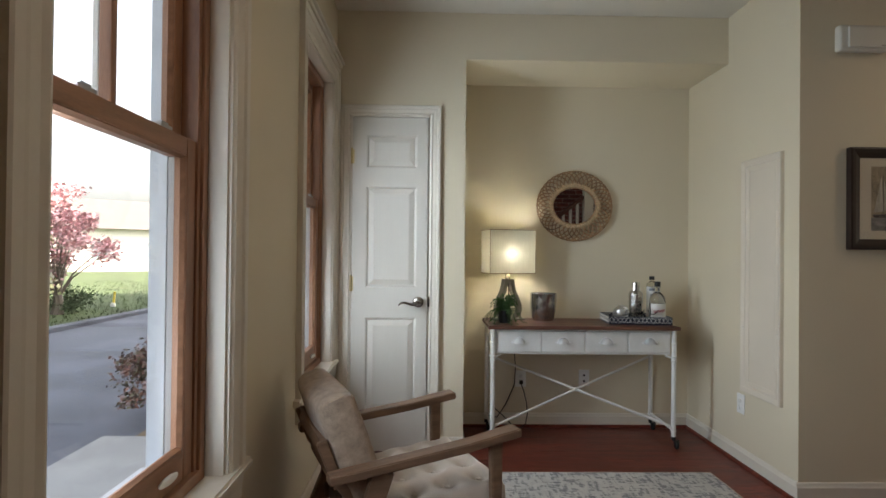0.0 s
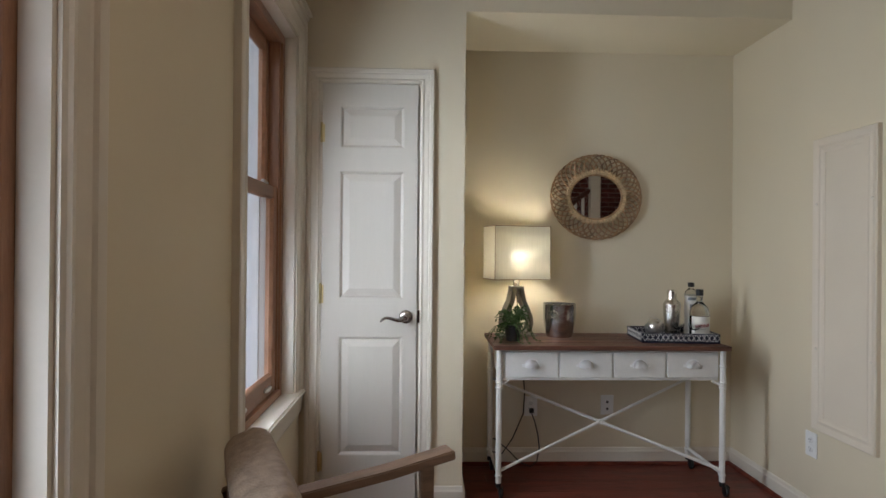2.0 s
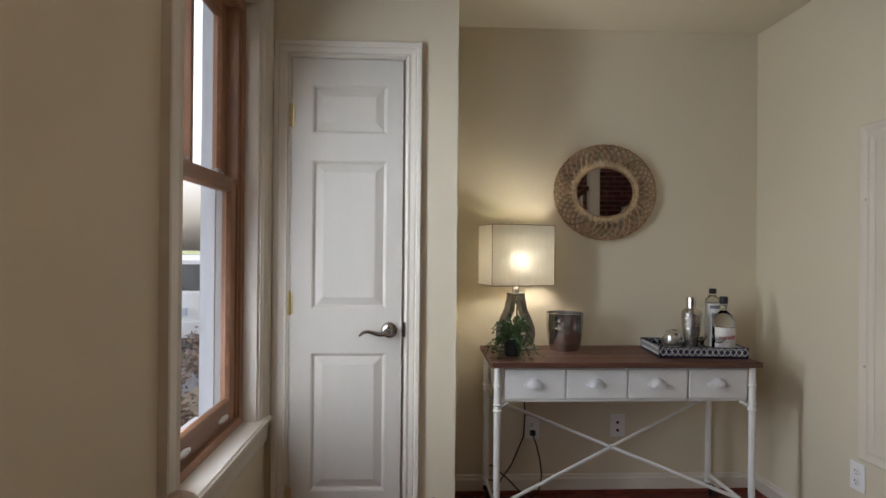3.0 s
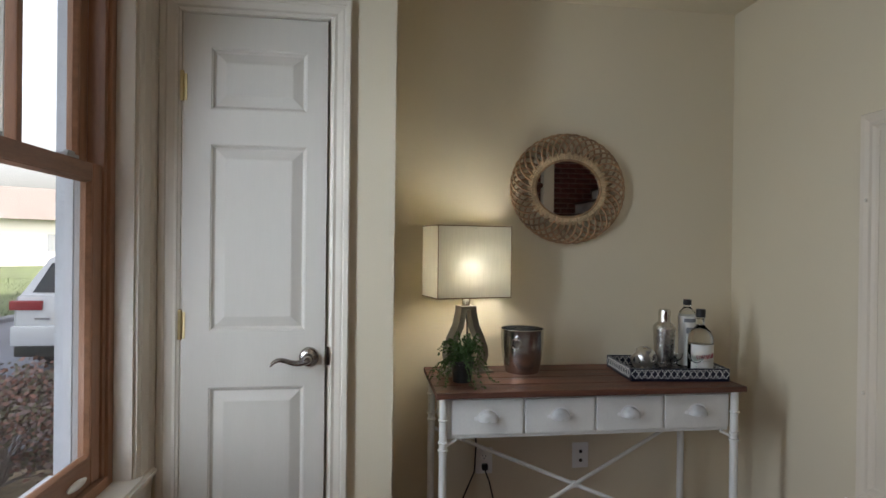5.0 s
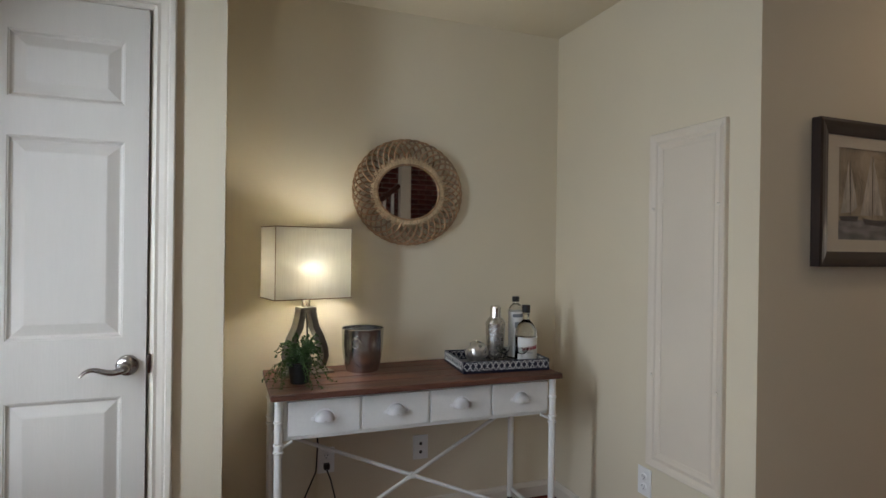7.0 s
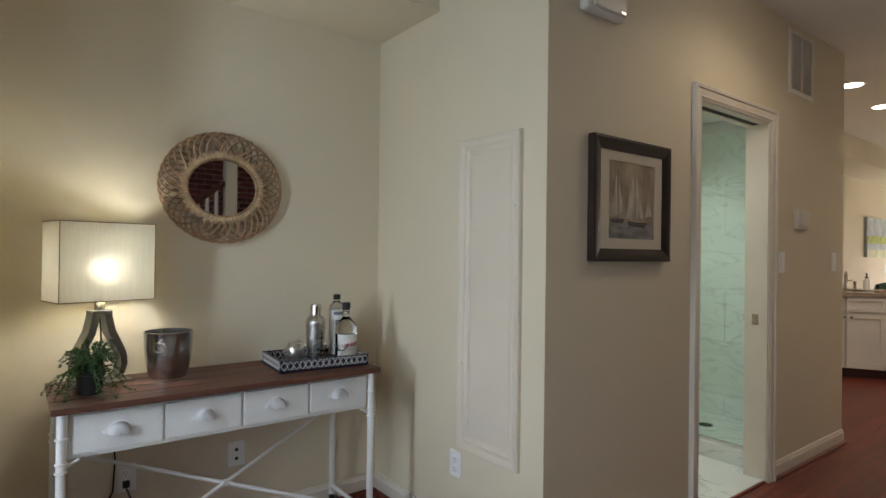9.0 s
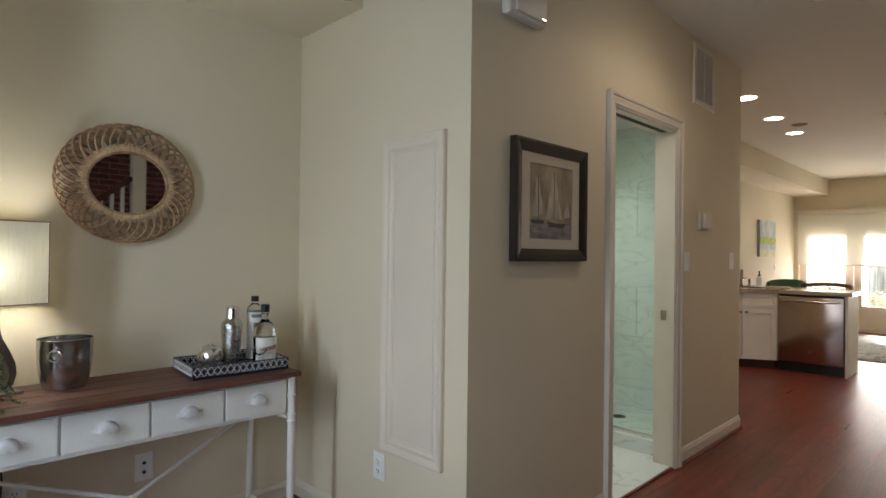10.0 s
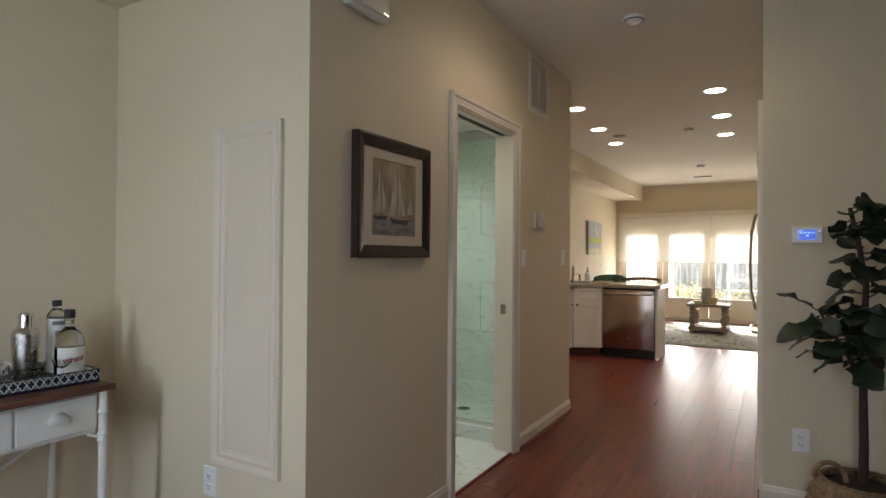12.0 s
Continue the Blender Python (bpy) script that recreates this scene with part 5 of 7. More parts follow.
def fig_tree():
    px, py = 3.66, 1.125
    t = thing("fig_plant", "fiddle-leaf fig with large dark leaves in a woven basket", "plant", at=pose(px, py, 0))
    bm = bmesh.new()
    bas = part("basket", lathe(bmesh.new(), [(0.13, 0.004), (0.17, 0.03), (0.195, 0.10), (0.200, 0.17), (0.185, 0.24), (0.165, 0.285), (0.158, 0.285), (0.178, 0.23), (0.190, 0.16), (0.165, 0.05), (0.05, 0.03)], 40), SEAGRASS, t, "woven seagrass basket with loop handles", smooth=True)
    bm.free()
    for i in range(15):
        z = 0.012 + i * 0.0195
        r = 0.142 + 0.060 * math.sin(math.pi * min(1, (z + 0.04) / 0.36)) - 0.02 * max(0, z - 0.2) * 5
        pts = [((r + 0.004 * math.sin(k * 26 + i * math.pi)) * math.cos(k), (r + 0.004 * math.sin(k * 26 + i * math.pi)) * math.sin(k), z) for k in [q * 6.28318 / 104 for q in range(104)]]
        part("strand", tb(pts, 0.0105, 6, True), SEAGRASS, bas, smooth=True)
    for s in (-1, 1):
        pts = [(s * 0.10 - 0.11, 0.06 * math.cos(k) + s * 0.12, 0.275 + 0.075 * math.sin(k)) for k in [q * math.pi / 12 for q in range(13)]]
        part("handle", tb(pts, 0.011, 8), SEAGRASS, bas, smooth=True)
    part("soil", lathe(bmesh.new(), [(0.15, 0.20), (0.16, 0.255), (0.08, 0.275), (0.01, 0.28)], 24), SOIL, t, "dark moss and soil")
    stems = [[(0, 0, 0.24), (0.004, -0.004, 0.45), (-0.004, 0.0, 0.66), (0.010, -0.006, 0.9), (0.012, -0.012, 1.14), (-0.02, 0.02, 1.34), (-0.03, 0.05, 1.48)],
             [(-0.004, 0.0, 0.70), (-0.03, 0.05, 0.82), (-0.06, 0.11, 0.93), (-0.09, 0.165, 1.03)],
             [(0.0, -0.002, 0.72), (0.02, -0.08, 0.84), (0.0, -0.16, 1.0), (-0.02, -0.20, 1.16)]]
    for i, pts in enumerate(stems):
        dense = []
        for a, b in zip(pts, pts[1:]):
            dense += [Vector(a).lerp(Vector(b), q / 4) for q in range(4)]
        dense.append(Vector(pts[-1]))
        part("trunk" if i == 0 else "branch", tb(dense, 0.01, 10, radii=[(0.020 if i == 0 else 0.011) * (1 - 0.62 * q / len(dense)) for q in range(len(dense))]), BARK, t, smooth=True)
    meshes = [fig_leaf_mesh(s) for s in range(5)]
    g = random.Random(11)
    spots = []
    for s, n, lo in ((0, 34, 0.46), (1, 17, 0.25), (2, 13, 0.25)):
        pts = [Vector(p) for p in stems[s]]
        for i in range(n):
            f = lo + (1 - lo) * (i + 0.5) / n
            q = f * (len(pts) - 1)
            k = min(int(q), len(pts) - 2)
            spots.append((pts[k].lerp(pts[k + 1], q - k), i * 2.4 + s, f))
    for p, az, f in spots:
        L = g.uniform(0.12, 0.19) * (1.1 - 0.2 * f)
        pitch = radians(g.uniform(-30, 12) + 46 * f - 12)
        d = Vector((math.cos(az) * math.cos(pitch), math.sin(az) * math.cos(pitch), math.sin(pitch)))
        if p.x + d.x * (L + 0.05) + px > CX - 0.02:
            d.x = -abs(d.x) * 0.4
            d.normalize()
        if p.z > 1.15 and p.y + d.y * (L + 0.04) > 0.14:
            d.y = -abs(d.y) * 0.6
            d.normalize()
        L = min(L, max(0.10, 0.37 - p.y - 0.035)) if d.y > 0.3 else L
        side = Vector((0, 0, 1)).cross(d).normalized()
        up = d.cross(side)
        base = p + d * 0.035
        ob = new("leaf", meshes[g.randrange(5)])
        ob.parent = t
        m = Matrix((d, side, up)).transposed().to_4x4()
        ob.matrix_basis = Matrix.Translation(base) @ m @ Matrix.Rotation(g.uniform(-0.9, 0.9), 4, "X") @ Matrix.Diagonal((L, L * g.uniform(0.95, 1.25), L, 1))
        part("petiole", tb([p, base + d * 0.004], 0.0028, 6), BARK, t)
    return t


fig_tree()
stool = thing("pouf", "low cream upholstered pouf beside the basket", "pouf")
part("cushion", lathe(bmesh.new(), [(0.14, 0.0), (0.17, 0.02), (0.178, 0.10), (0.17, 0.185), (0.145, 0.208), (0.05, 0.214)], 32, (3.30, 0.90, 0.0)), CREAMF, stool, smooth=True)
part("piping", tb([(3.30 + 0.166 * math.cos(k), 0.90 + 0.166 * math.sin(k), 0.192) for k in [q * 6.28318 / 40 for q in range(40)]], 0.005, 6, True), BEIGE, stool, smooth=True)

# ---- shower room ----
MARBLE = mat("white_marble", (0.70, 0.73, 0.70), 0.16, vary=0.05, scale=3, bump=0.0, per_object=0.05)
_n, _l = MARBLE.node_tree.nodes, MARBLE.node_tree.links
_tc, _nz, _r, _mx = _n.new("ShaderNodeTexCoord"), _n.new("ShaderNodeTexNoise"), _n.new("ShaderNodeMapRange"), _n.new("ShaderNodeMix")
_mp = _n.new("ShaderNodeMapping")
_mp.inputs["Rotation"].default_value, _mp.inputs["Scale"].default_value = (0.7, 0.3, 0.2), (1, 1, 2.4)
_nz.inputs["Scale"].default_value, _nz.inputs["Detail"].default_value, _nz.inputs["Distortion"].default_value = 2.2, 6, 1.6
_ab = _n.new("ShaderNodeMath")
_ab.operation = "SUBTRACT"
_ab.inputs[1].default_value = 0.5
_ac = _n.new("ShaderNodeMath")
_ac.operation = "ABSOLUTE"
_l.new(_tc.outputs["Object"], _mp.inputs[0]), _l.new(_mp.outputs[0], _nz.inputs[0]), _l.new(_nz.outputs[0], _ab.inputs[0]), _l.new(_ab.outputs[0], _ac.inputs[0])
_r.inputs[1].default_value, _r.inputs[2].default_value, _r.inputs[3].default_value, _r.inputs[4].default_value = 0.0, 0.022, 0.65, 0.0
_l.new(_ac.outputs[0], _r.inputs[0])
_old = _n["Principled BSDF"].inputs["Base Color"].links[0].from_socket
_mx.data_type = "RGBA"
_l.new(_r.outputs[0], _mx.inputs[0]), _l.new(_old, _mx.inputs[6])
_mx.inputs[7].default_value = (0.40, 0.43, 0.42, 1)
_l.new(_mx.outputs[2], _n["Principled BSDF"].inputs["Base Color"])
GROUT = mat("tile_grout", (0.57, 0.59, 0.56), 0.9)
GREENGLASS = glass("green_shower_glass", (0.93, 0.985, 0.955))

slab_wall("wall_bath_north", "y", 4.45, 4.55, 2.4, 4.97, 0, H)
slab_wall("wall_bath_west", "x", 2.40, 2.46, PY + 0.12, 4.45, 0, H)
structure("ceiling_bath", bx(2.46, PY + 0.12, 2.34, 4.97, 4.45, 2.40), mat("bath_ceiling", (0.72, 0.73, 0.70), 0.8, vary=0.02))
bath_wall = tagged(new("wall_tiles"), "polished white marble wall tiles with grey veins", kind="structure")
part("backing", bx(4.958, PY + 0.12, 0, 4.9695, 4.45, 2.34), GROUT, bath_wall)
for r in range(6):
    z0, z1 = -0.21 + r * 0.41, 0.197 + r * 0.41
    for c in range(4):
        y0 = PY + 0.13 - (0.3 if r % 2 else 0.0) + c * 0.61
        a, b = max(y0, PY + 0.121), min(y0 + 0.607, 4.449)
        if b - a > 0.02:
            part("tile", bx(4.948, a, max(z0, 0.0), 4.957, b, min(z1, 2.339)), MARBLE, bath_wall)
side = tagged(new("wall_tiles"), "polished white marble wall tiles with grey veins", kind="structure")
for r in range(6):
    for c in range(2):
        part("tile", bx(4.10 + c * 0.425, 4.438, max(0, -0.21 + r * 0.41), 4.522 + c * 0.425, 4.449, min(2.339, 0.197 + r * 0.41)), MARBLE, side)
bath_floor = tagged(new("floor_bath"), "pale marble floor tiles", kind="structure")
for i in range(4):
    for j in range(4):
        part("tile", bx(2.46 + i * 0.40, PY + 0.124 + j * 0.36, -0.012, 2.857 + i * 0.40, PY + 0.481 + j * 0.36, 0.006), MARBLE, bath_floor)
part("sill", bx(3.179, PY + 0.010, -0.010, 3.921, PY + 0.122, 0.012, bevel=0.003), MARBLE, bath_floor, "marble door sill")
curb = tagged(part("shower_curb", bx(4.03, PY + 0.12, 0, 4.13, 4.45, 0.10, bevel=0.004), MARBLE), "low white marble shower curb", "curb")
structure("shower_floor", bx(4.13, PY + 0.12, -0.01, 4.948, 4.438, 0.030), MARBLE)
drain = thing("shower_drain", "round steel drain set in the shower floor", "drain", at=pose(4.60, 3.60, 0.030))
part("rim", lathe(bmesh.new(), [(0.055, 0), (0.055, 0.003), (0.046, 0.004)], 28), STEEL, drain, smooth=True)
part("grate", lathe(bmesh.new(), [(0.045, 0.003), (0.045, 0.0048)], 28), DARKSLOT, drain)
screen = thing("shower_screen", "clear greenish glass shower screen on a steel channel", "shower screen")
g = part("pane", bx(4.075, PY + 0.125, 0.115, 4.083, 4.44, 2.05), GREENGLASS, screen, "greenish safety glass")
g.visible_shadow = False
part("channel", bx(4.064, PY + 0.122, 0.10, 4.094, 4.445, 0.118, bevel=0.002), CHROME, screen)

# ---- kitchen ----
CAB = mat("white_cabinet_paint", (0.70, 0.67, 0.61), 0.42, vary=0.03, scale=6)
STONE = mat("beige_quartz", (0.44, 0.37, 0.29), 0.14, vary=0.2, scale=60, bump=0.02)
DWSTEEL = mat("bronze_brushed_steel", (0.46, 0.37, 0.31), 0.19, 1.0, vary=0.06, scale=5, bump=0.03, stretch=(1, 1, 30))
TOEK = mat("toe_kick_wood", (0.10, 0.04, 0.03), 0.6)


def shaker_front(name, bm_at, w, h, parent, knob=None):
    """A framed flat door, face towards -y in its own space."""
    bm = bx(0.004, 0.006, 0.003, w - 0.004, 0.018, h - 0.003)
    moulding(bm, [(0.062, 0.062), (0.062, h - 0.062), (w - 0.062, h - 0.062), (w - 0.062, 0.062)] if h > 0.25 else [(0.04, 0.04), (0.04, h - 0.04), (w - 0.04, h - 0.04), (w - 0.04, 0.04)], True,
             [(0, 0.0), (0.003, 0.012), (0.058 if h > 0.25 else 0.036, 0.012), (0.058 if h > 0.25 else 0.036, 0.0)], lambda a, b, q: (a, 0.007 - q, b))
    d = part(name, bm, CAB, parent, at=bm_at)
    if knob:
        k = bmesh.new()
        lathe(k, [(0.005, 0), (0.005, 0.012), (0.013, 0.018), (0.013, 0.024), (0.006, 0.028)], 14)
        part("knob", k, NICKEL, d, "nickel knob", smooth=True, at=Matrix.Translation((knob[0], -0.004, knob[1])) @ Matrix.Rotation(radians(90), 4, "X"))
    return d


corner = thing("corner_cabinet", "white shaker corner base cabinet under the counter", "cabinet")
poly = [(7.595, 3.66), (7.785, 3.33), (8.36, 3.33), (8.36, KY - 0.001), (7.595, KY - 0.001)]
part("body", prism(bmesh.new(), poly, lambda a, b, h: (a, b, 0.10 + h), 0.768), CAB, corner)
part("toe_kick", prism(bmesh.new(), [(7.64, 3.70), (7.83, 3.37), (8.36, 3.37), (8.36, KY - 0.01), (7.64, KY - 0.01)], lambda a, b, h: (a, b, h), 0.10), TOEK, corner)
ang = math.degrees(math.atan2(3.33 - 3.66, 7.785 - 7.595))
shaker_front("door", pose(7.595, 3.66, 0.105, 0, 0, ang) @ pose(0.012, -0.020, 0), 0.357, 0.585, corner, (0.04, 0.54))
shaker_front("drawer", pose(7.595, 3.66, 0.70, 0, 0, ang) @ pose(0.012, -0.020, 0), 0.357, 0.155, corner)
run = thing("base_cabinet", "white shaker base cabinet along the kitchen wall", "cabinet")
part("body", bx(5.10, 3.68, 0.10, 7.585, KY - 0.001, 0.868), CAB, run)
part("toe_kick", bx(5.10, 3.74, 0.0, 7.585, KY - 0.01, 0.10), TOEK, run)
for i in range(5):
    shaker_front("door", pose(5.105 + i * 0.496, 3.66, 0.105), 0.49, 0.585, run, (0.44, 0.54))
    shaker_front("drawer", pose(5.105 + i * 0.496, 3.66, 0.70), 0.49, 0.155, run, (0.245, 0.078))
pen = thing("peninsula_cabinet", "white peninsula cabinet with plain end panel", "cabinet")
part("end_panel", bx(7.785, 2.668, 0.0, 8.36, 2.694, 0.868, bevel=0.002), CAB, pen)
part("back_panel", bx(8.335, 2.695, 0.0, 8.359, 3.328, 0.868), CAB, pen)
part("top_rail", bx(7.80, 2.695, 0.85, 8.334, 3.328, 0.868), CAB, pen)

dw = thing("dishwasher", "stainless steel dishwasher with bar handle in the peninsula", "dishwasher")
part("tub", bx(7.83, 2.70, 0.03, 8.33, 3.322, 0.845), BLACK, dw)
part("door", bx(7.772, 2.702, 0.115, 7.829, 3.320, 0.842, bevel=0.008), DWSTEEL, dw, "brushed bronze-toned steel door", smooth=True)
part("control_strip", bx(7.776, 2.702, 0.843, 7.829, 3.320, 0.864, bevel=0.004), BLACK, dw)
bm = tb([(7.772, 2.735, 0.795), (7.745, 2.750, 0.795), (7.735, 2.80, 0.795), (7.735, 3.22, 0.795), (7.745, 3.272, 0.795), (7.772, 3.287, 0.795)], 0.011, 10)
part("handle", bm, STEEL, dw, "steel bar handle", smooth=True)
part("kick_plate", bx(7.82, 2.704, 0.004, 7.829, 3.318, 0.105), BLACK, dw)
bm = lathe(bmesh.new(), [(0.020, 0), (0.020, 0.002), (0.016, 0.003)], 20)
part("badge", bm, NICKEL, dw, "round grey badge", at=Matrix.Translation((7.772, 3.01, 0.235)) @ Matrix.Rotation(radians(-90), 4, "Y"))

worktop = thing("worktop", "polished beige stone worktop with rounded edge", "worktop")
bm = prism(bmesh.new(), [(5.10, KY - 0.0015), (5.10, 3.645), (7.565, 3.645), (7.752, 3.318), (7.752, 2.625), (8.62, 2.625), (8.62, KY - 0.0015)], lambda a, b, h: (a, b, 0.8685 + h), 0.040)
bmesh.ops.bevel(bm, geom=[e for e in bm.edges if abs(e.verts[0].co.z - e.verts[1].co.z) < 1e-6], offset=0.006, segments=2, affect="EDGES")
part("slab", bm, STONE, worktop)
part("sink_rim", bx(7.82, 3.52, 0.9085, 8.18, 3.98, 0.912, bevel=0.001), STEEL, worktop, "steel sink rim")
# no hollow here: the shade inside the sink is a flat dark sheet
part("basin", bx(7.84, 3.54, 0.9121, 8.16, 3.96, 0.9128), DARKSLOT, worktop, "flat dark sheet for the shaded sink bowl")

faucet = thing("faucet", "brushed nickel kitchen faucet behind the sink", "faucet", at=pose(8.25, 3.86, 0.9085))
part("base", lathe(bmesh.new(), [(0.026, 0), (0.026, 0.006), (0.018, 0.012), (0.016, 0.07), (0.012, 0.075)], 20), NICKEL, faucet, smooth=True)
part("spout", tb([(0, 0, 0.07)] + [(-0.075 + 0.075 * math.cos(k), -0.03 + 0.03 * math.cos(k), 0.13 + 0.075 * math.sin(k)) for k in [i * math.pi / 10 for i in range(10)]] + [(-0.15, -0.06, 0.10)], 0.0115, 10), NICKEL, faucet, smooth=True)
part("lever", tb([(0, 0, 0.075), (0.03, -0.03, 0.10), (0.06, -0.05, 0.105)], 0.006, 8), NICKEL, faucet, smooth=True)
side_spray = thing("sink_sprayer", "brushed nickel side sprayer beside the faucet", "sprayer", at=pose(8.27, 3.77, 0.9085))
part("nozzle", lathe(bmesh.new(), [(0.020, 0), (0.016, 0.01), (0.013, 0.05), (0.017, 0.085), (0.008, 0.098)], 16), NICKEL, side_spray, smooth=True)
soap = thing("soap_bottle", "clear glass soap bottle with black pump", "soap bottle", at=pose(8.28, 3.66, 0.9085))
part("bottle", lathe(bmesh.new(), [(0.034, 0), (0.036, 0.004), (0.036, 0.095), (0.030, 0.115), (0.014, 0.125), (0.014, 0.135)], 20), WHITEPL, soap, smooth=True)
pump = lathe(bmesh.new(), [(0.016, 0.135), (0.016, 0.150), (0.005, 0.153), (0.005, 0.178), (0.010, 0.180), (0.010, 0.190)], 14)
tube(pump, [(0, 0, 0.185), (-0.03, -0.012, 0.186), (-0.045, -0.018, 0.178)], 0.004, 6)
part("pump", pump, BLACK, soap, smooth=True)
cloth = thing("dish_towel", "folded striped dish towel lying on the worktop", "towel")
part("fold", bx(7.95, 3.30, 0.9086, 8.20, 3.50, 0.930, bevel=0.009, seg=3), BEIGE, cloth, smooth=True)
for i in range(4):
    part("stripe", bx(7.953, 3.325 + i * 0.045, 0.9302, 8.197, 3.337 + i * 0.045, 0.9312), DARKSLOT, cloth, "dark woven stripe")


def dining_chair(name, label, at, mat_back, green):
    t = thing(name, label, "chair", at=at)
    for x in (-0.19, 0.19):
        for y in (-0.19, 0.19):
            part("leg", tb([(x * 1.1, y * 1.1, 0), (x, y, 0.60)], 0.015, 8, radii=[0.011, 0.018]), ASH, t, smooth=True)
    part("seat", cushion(bmesh.new(), 0.44, 0.44, 0.06, (), 0.025, 16, 16, 0, 0.008), mat_back if green else ASH, t, smooth=True, at=Matrix.Translation((0, 0, 0.63)))
    if green:
        rows = []
        bm = bmesh.new()
        for z, r in ((0.66, 0.22), (0.80, 0.235), (0.93, 0.235), (0.975, 0.225), (0.985, 0.20), (0.96, 0.185), (0.80, 0.185), (0.66, 0.175)):
            rows.append([bm.verts.new((r * math.cos(k), r * math.sin(k), z - 0.10 * (math.cos(k - 0.0) > 0.2) * 0 - 0.06 * (1 - math.cos(k)) * 0.5)) for k in [math.radians(-100 + 200 * i / 20) for i in range(21)]])
        for a, b in zip(rows, rows[1:]):
            for i in range(20):
                bm.faces.new((a[i], a[i + 1], b[i + 1], b[i]))
        part("backrest", bm, mat_back, t, "green cloth barrel back", smooth=True)
    else:
        pts = [(0.24 * math.cos(k), 0.27 * math.sin(k), 0.90 + 0.035 * math.cos(k)) for k in [math.radians(-105 + 210 * i / 24) for i in range(25)]]
        part("top_rail", tb(pts, 0.020, 8, flat=1.3), mat_back, t, "curved dark wood rail", smooth=True)
        for k in (-90, -45, 0, 45, 90):
            a = math.radians(k)
            part("spindle", tb([(0.19 * math.cos(a), 0.20 * math.sin(a), 0.64), (0.24 * math.cos(a), 0.27 * math.sin(a), 0.90)], 0.009, 8), mat_back, t, smooth=True)
    return t


dining_chair("barrel_chair", "green upholstered barrel-back counter chair behind the peninsula", pose(9.02, 3.55, 0, 0, 0, 0), mat("green_velvet", (0.05, 0.12, 0.07), 0.8, sheen=0.3), True)
dining_chair("bow_chair", "bow-back counter chair of reddish brown wood", pose(8.98, 3.10, 0, 0, 0, 0), mat("cherry_chair", (0.12, 0.045, 0.025), 0.4), False)

canvas = thing("canvas_painting", "small abstract canvas in grey, white and lime", "painting")
part("canvas", bx(10.42, KY - 0.04, 1.285, 11.28, KY - 0.001, 1.87), mat("canvas_grey_wash", (0.50, 0.54, 0.54), 0.8, vary=0.25, scale=5), canvas)
part("band", bx(10.42, KY - 0.0415, 1.49, 11.28, KY - 0.0402, 1.60), mat("lime_wash", (0.50, 0.56, 0.14), 0.8, vary=0.3, scale=8), canvas, "lime painted band")
part("band", bx(10.42, KY - 0.0415, 1.285, 11.28, KY - 0.0402, 1.40), mat("pale_yellow_wash", (0.66, 0.66, 0.42), 0.8, vary=0.2, scale=8), canvas, "pale yellow band")
outlet(pose(11.40, KY, 1.11), "white duplex socket plate above the counter")

fridge = thing("refrigerator", "stainless french-door refrigerator with bowed handles", "refrigerator")
part("body", bx(6.0, 0.78, 0.02, 6.91, 1.49, 1.76, bevel=0.006), mat("fridge_side_grey", (0.50, 0.49, 0.46), 0.4), fridge)
for a, b in ((6.002, 6.453), (6.457, 6.908)):
    d = part("door", bx(a, 1.492, 0.70, b, 1.565, 1.758, bevel=0.010), STEEL, fridge, smooth=True)
    hx = b - 0.045 if b < 6.5 else a + 0.045
    part("handle", tb([(hx, 1.565, 0.78), (hx, 1.605, 0.80), (hx, 1.635, 0.95), (hx, 1.645, 1.20), (hx, 1.635, 1.48), (hx, 1.605, 1.64), (hx, 1.565, 1.66)], 0.012, 10), CHROME, d, "bowed steel handle", smooth=True)
d = part("freezer_drawer", bx(6.002, 1.492, 0.06, 6.908, 1.565, 0.692, bevel=0.010), STEEL, fridge, smooth=True)
part("handle", tb([(6.08, 1.565, 0.62), (6.10, 1.61, 0.62), (6.25, 1.64, 0.62), (6.66, 1.64, 0.62), (6.81, 1.61, 0.62), (6.83, 1.565, 0.62)], 0.012, 10), CHROME, d, "bowed steel handle", smooth=True)

# ---- sitting end: glass doors, blinds, table, rug ----
gd = tagged(new("door_3"), "white glazed garden doors in three leaves", kind="structure")
edges = [(1.35, 2.545), (2.545, 3.395), (3.395, 4.22)]
for y0, y1 in edges:
    leaf = thing("leaf", "", "")
    leaf.parent = gd
    st = 0.115
    hole = [(y0 + st, 0.44, y1 - st, 1.78)]
    f = slab_wall("frame", "x", FX + 0.08, FX + 0.125, y0 + 0.004, y1 - 0.004, 0.06, 2.11, hole, TRIM, leaf)
    p = part("pane", bx(FX + 0.10, y0 + st, 0.44, FX + 0.104, y1 - st, 2.00), PANE, leaf, "clear glass")
    p.visible_shadow = False
part("threshold", bx(FX - 0.012, 1.34, 0.0005, FX + 0.24, 4.225, 0.058), TRIM, gd)
LINEN = bpy.data.materials.new("blind_cloth")
LINEN.use_nodes = True
_n, _l = LINEN.node_tree.nodes, LINEN.node_tree.links
_n.remove(_n["Principled BSDF"])
_d, _t, _m = _n.new("ShaderNodeBsdfDiffuse"), _n.new("ShaderNodeBsdfTranslucent"), _n.new("ShaderNodeMixShader")
_tp, _m2 = _n.new("ShaderNodeBsdfTransparent"), _n.new("ShaderNodeMixShader")
_d.inputs[0].default_value = _t.inputs[0].default_value = (0.82, 0.80, 0.735, 1)
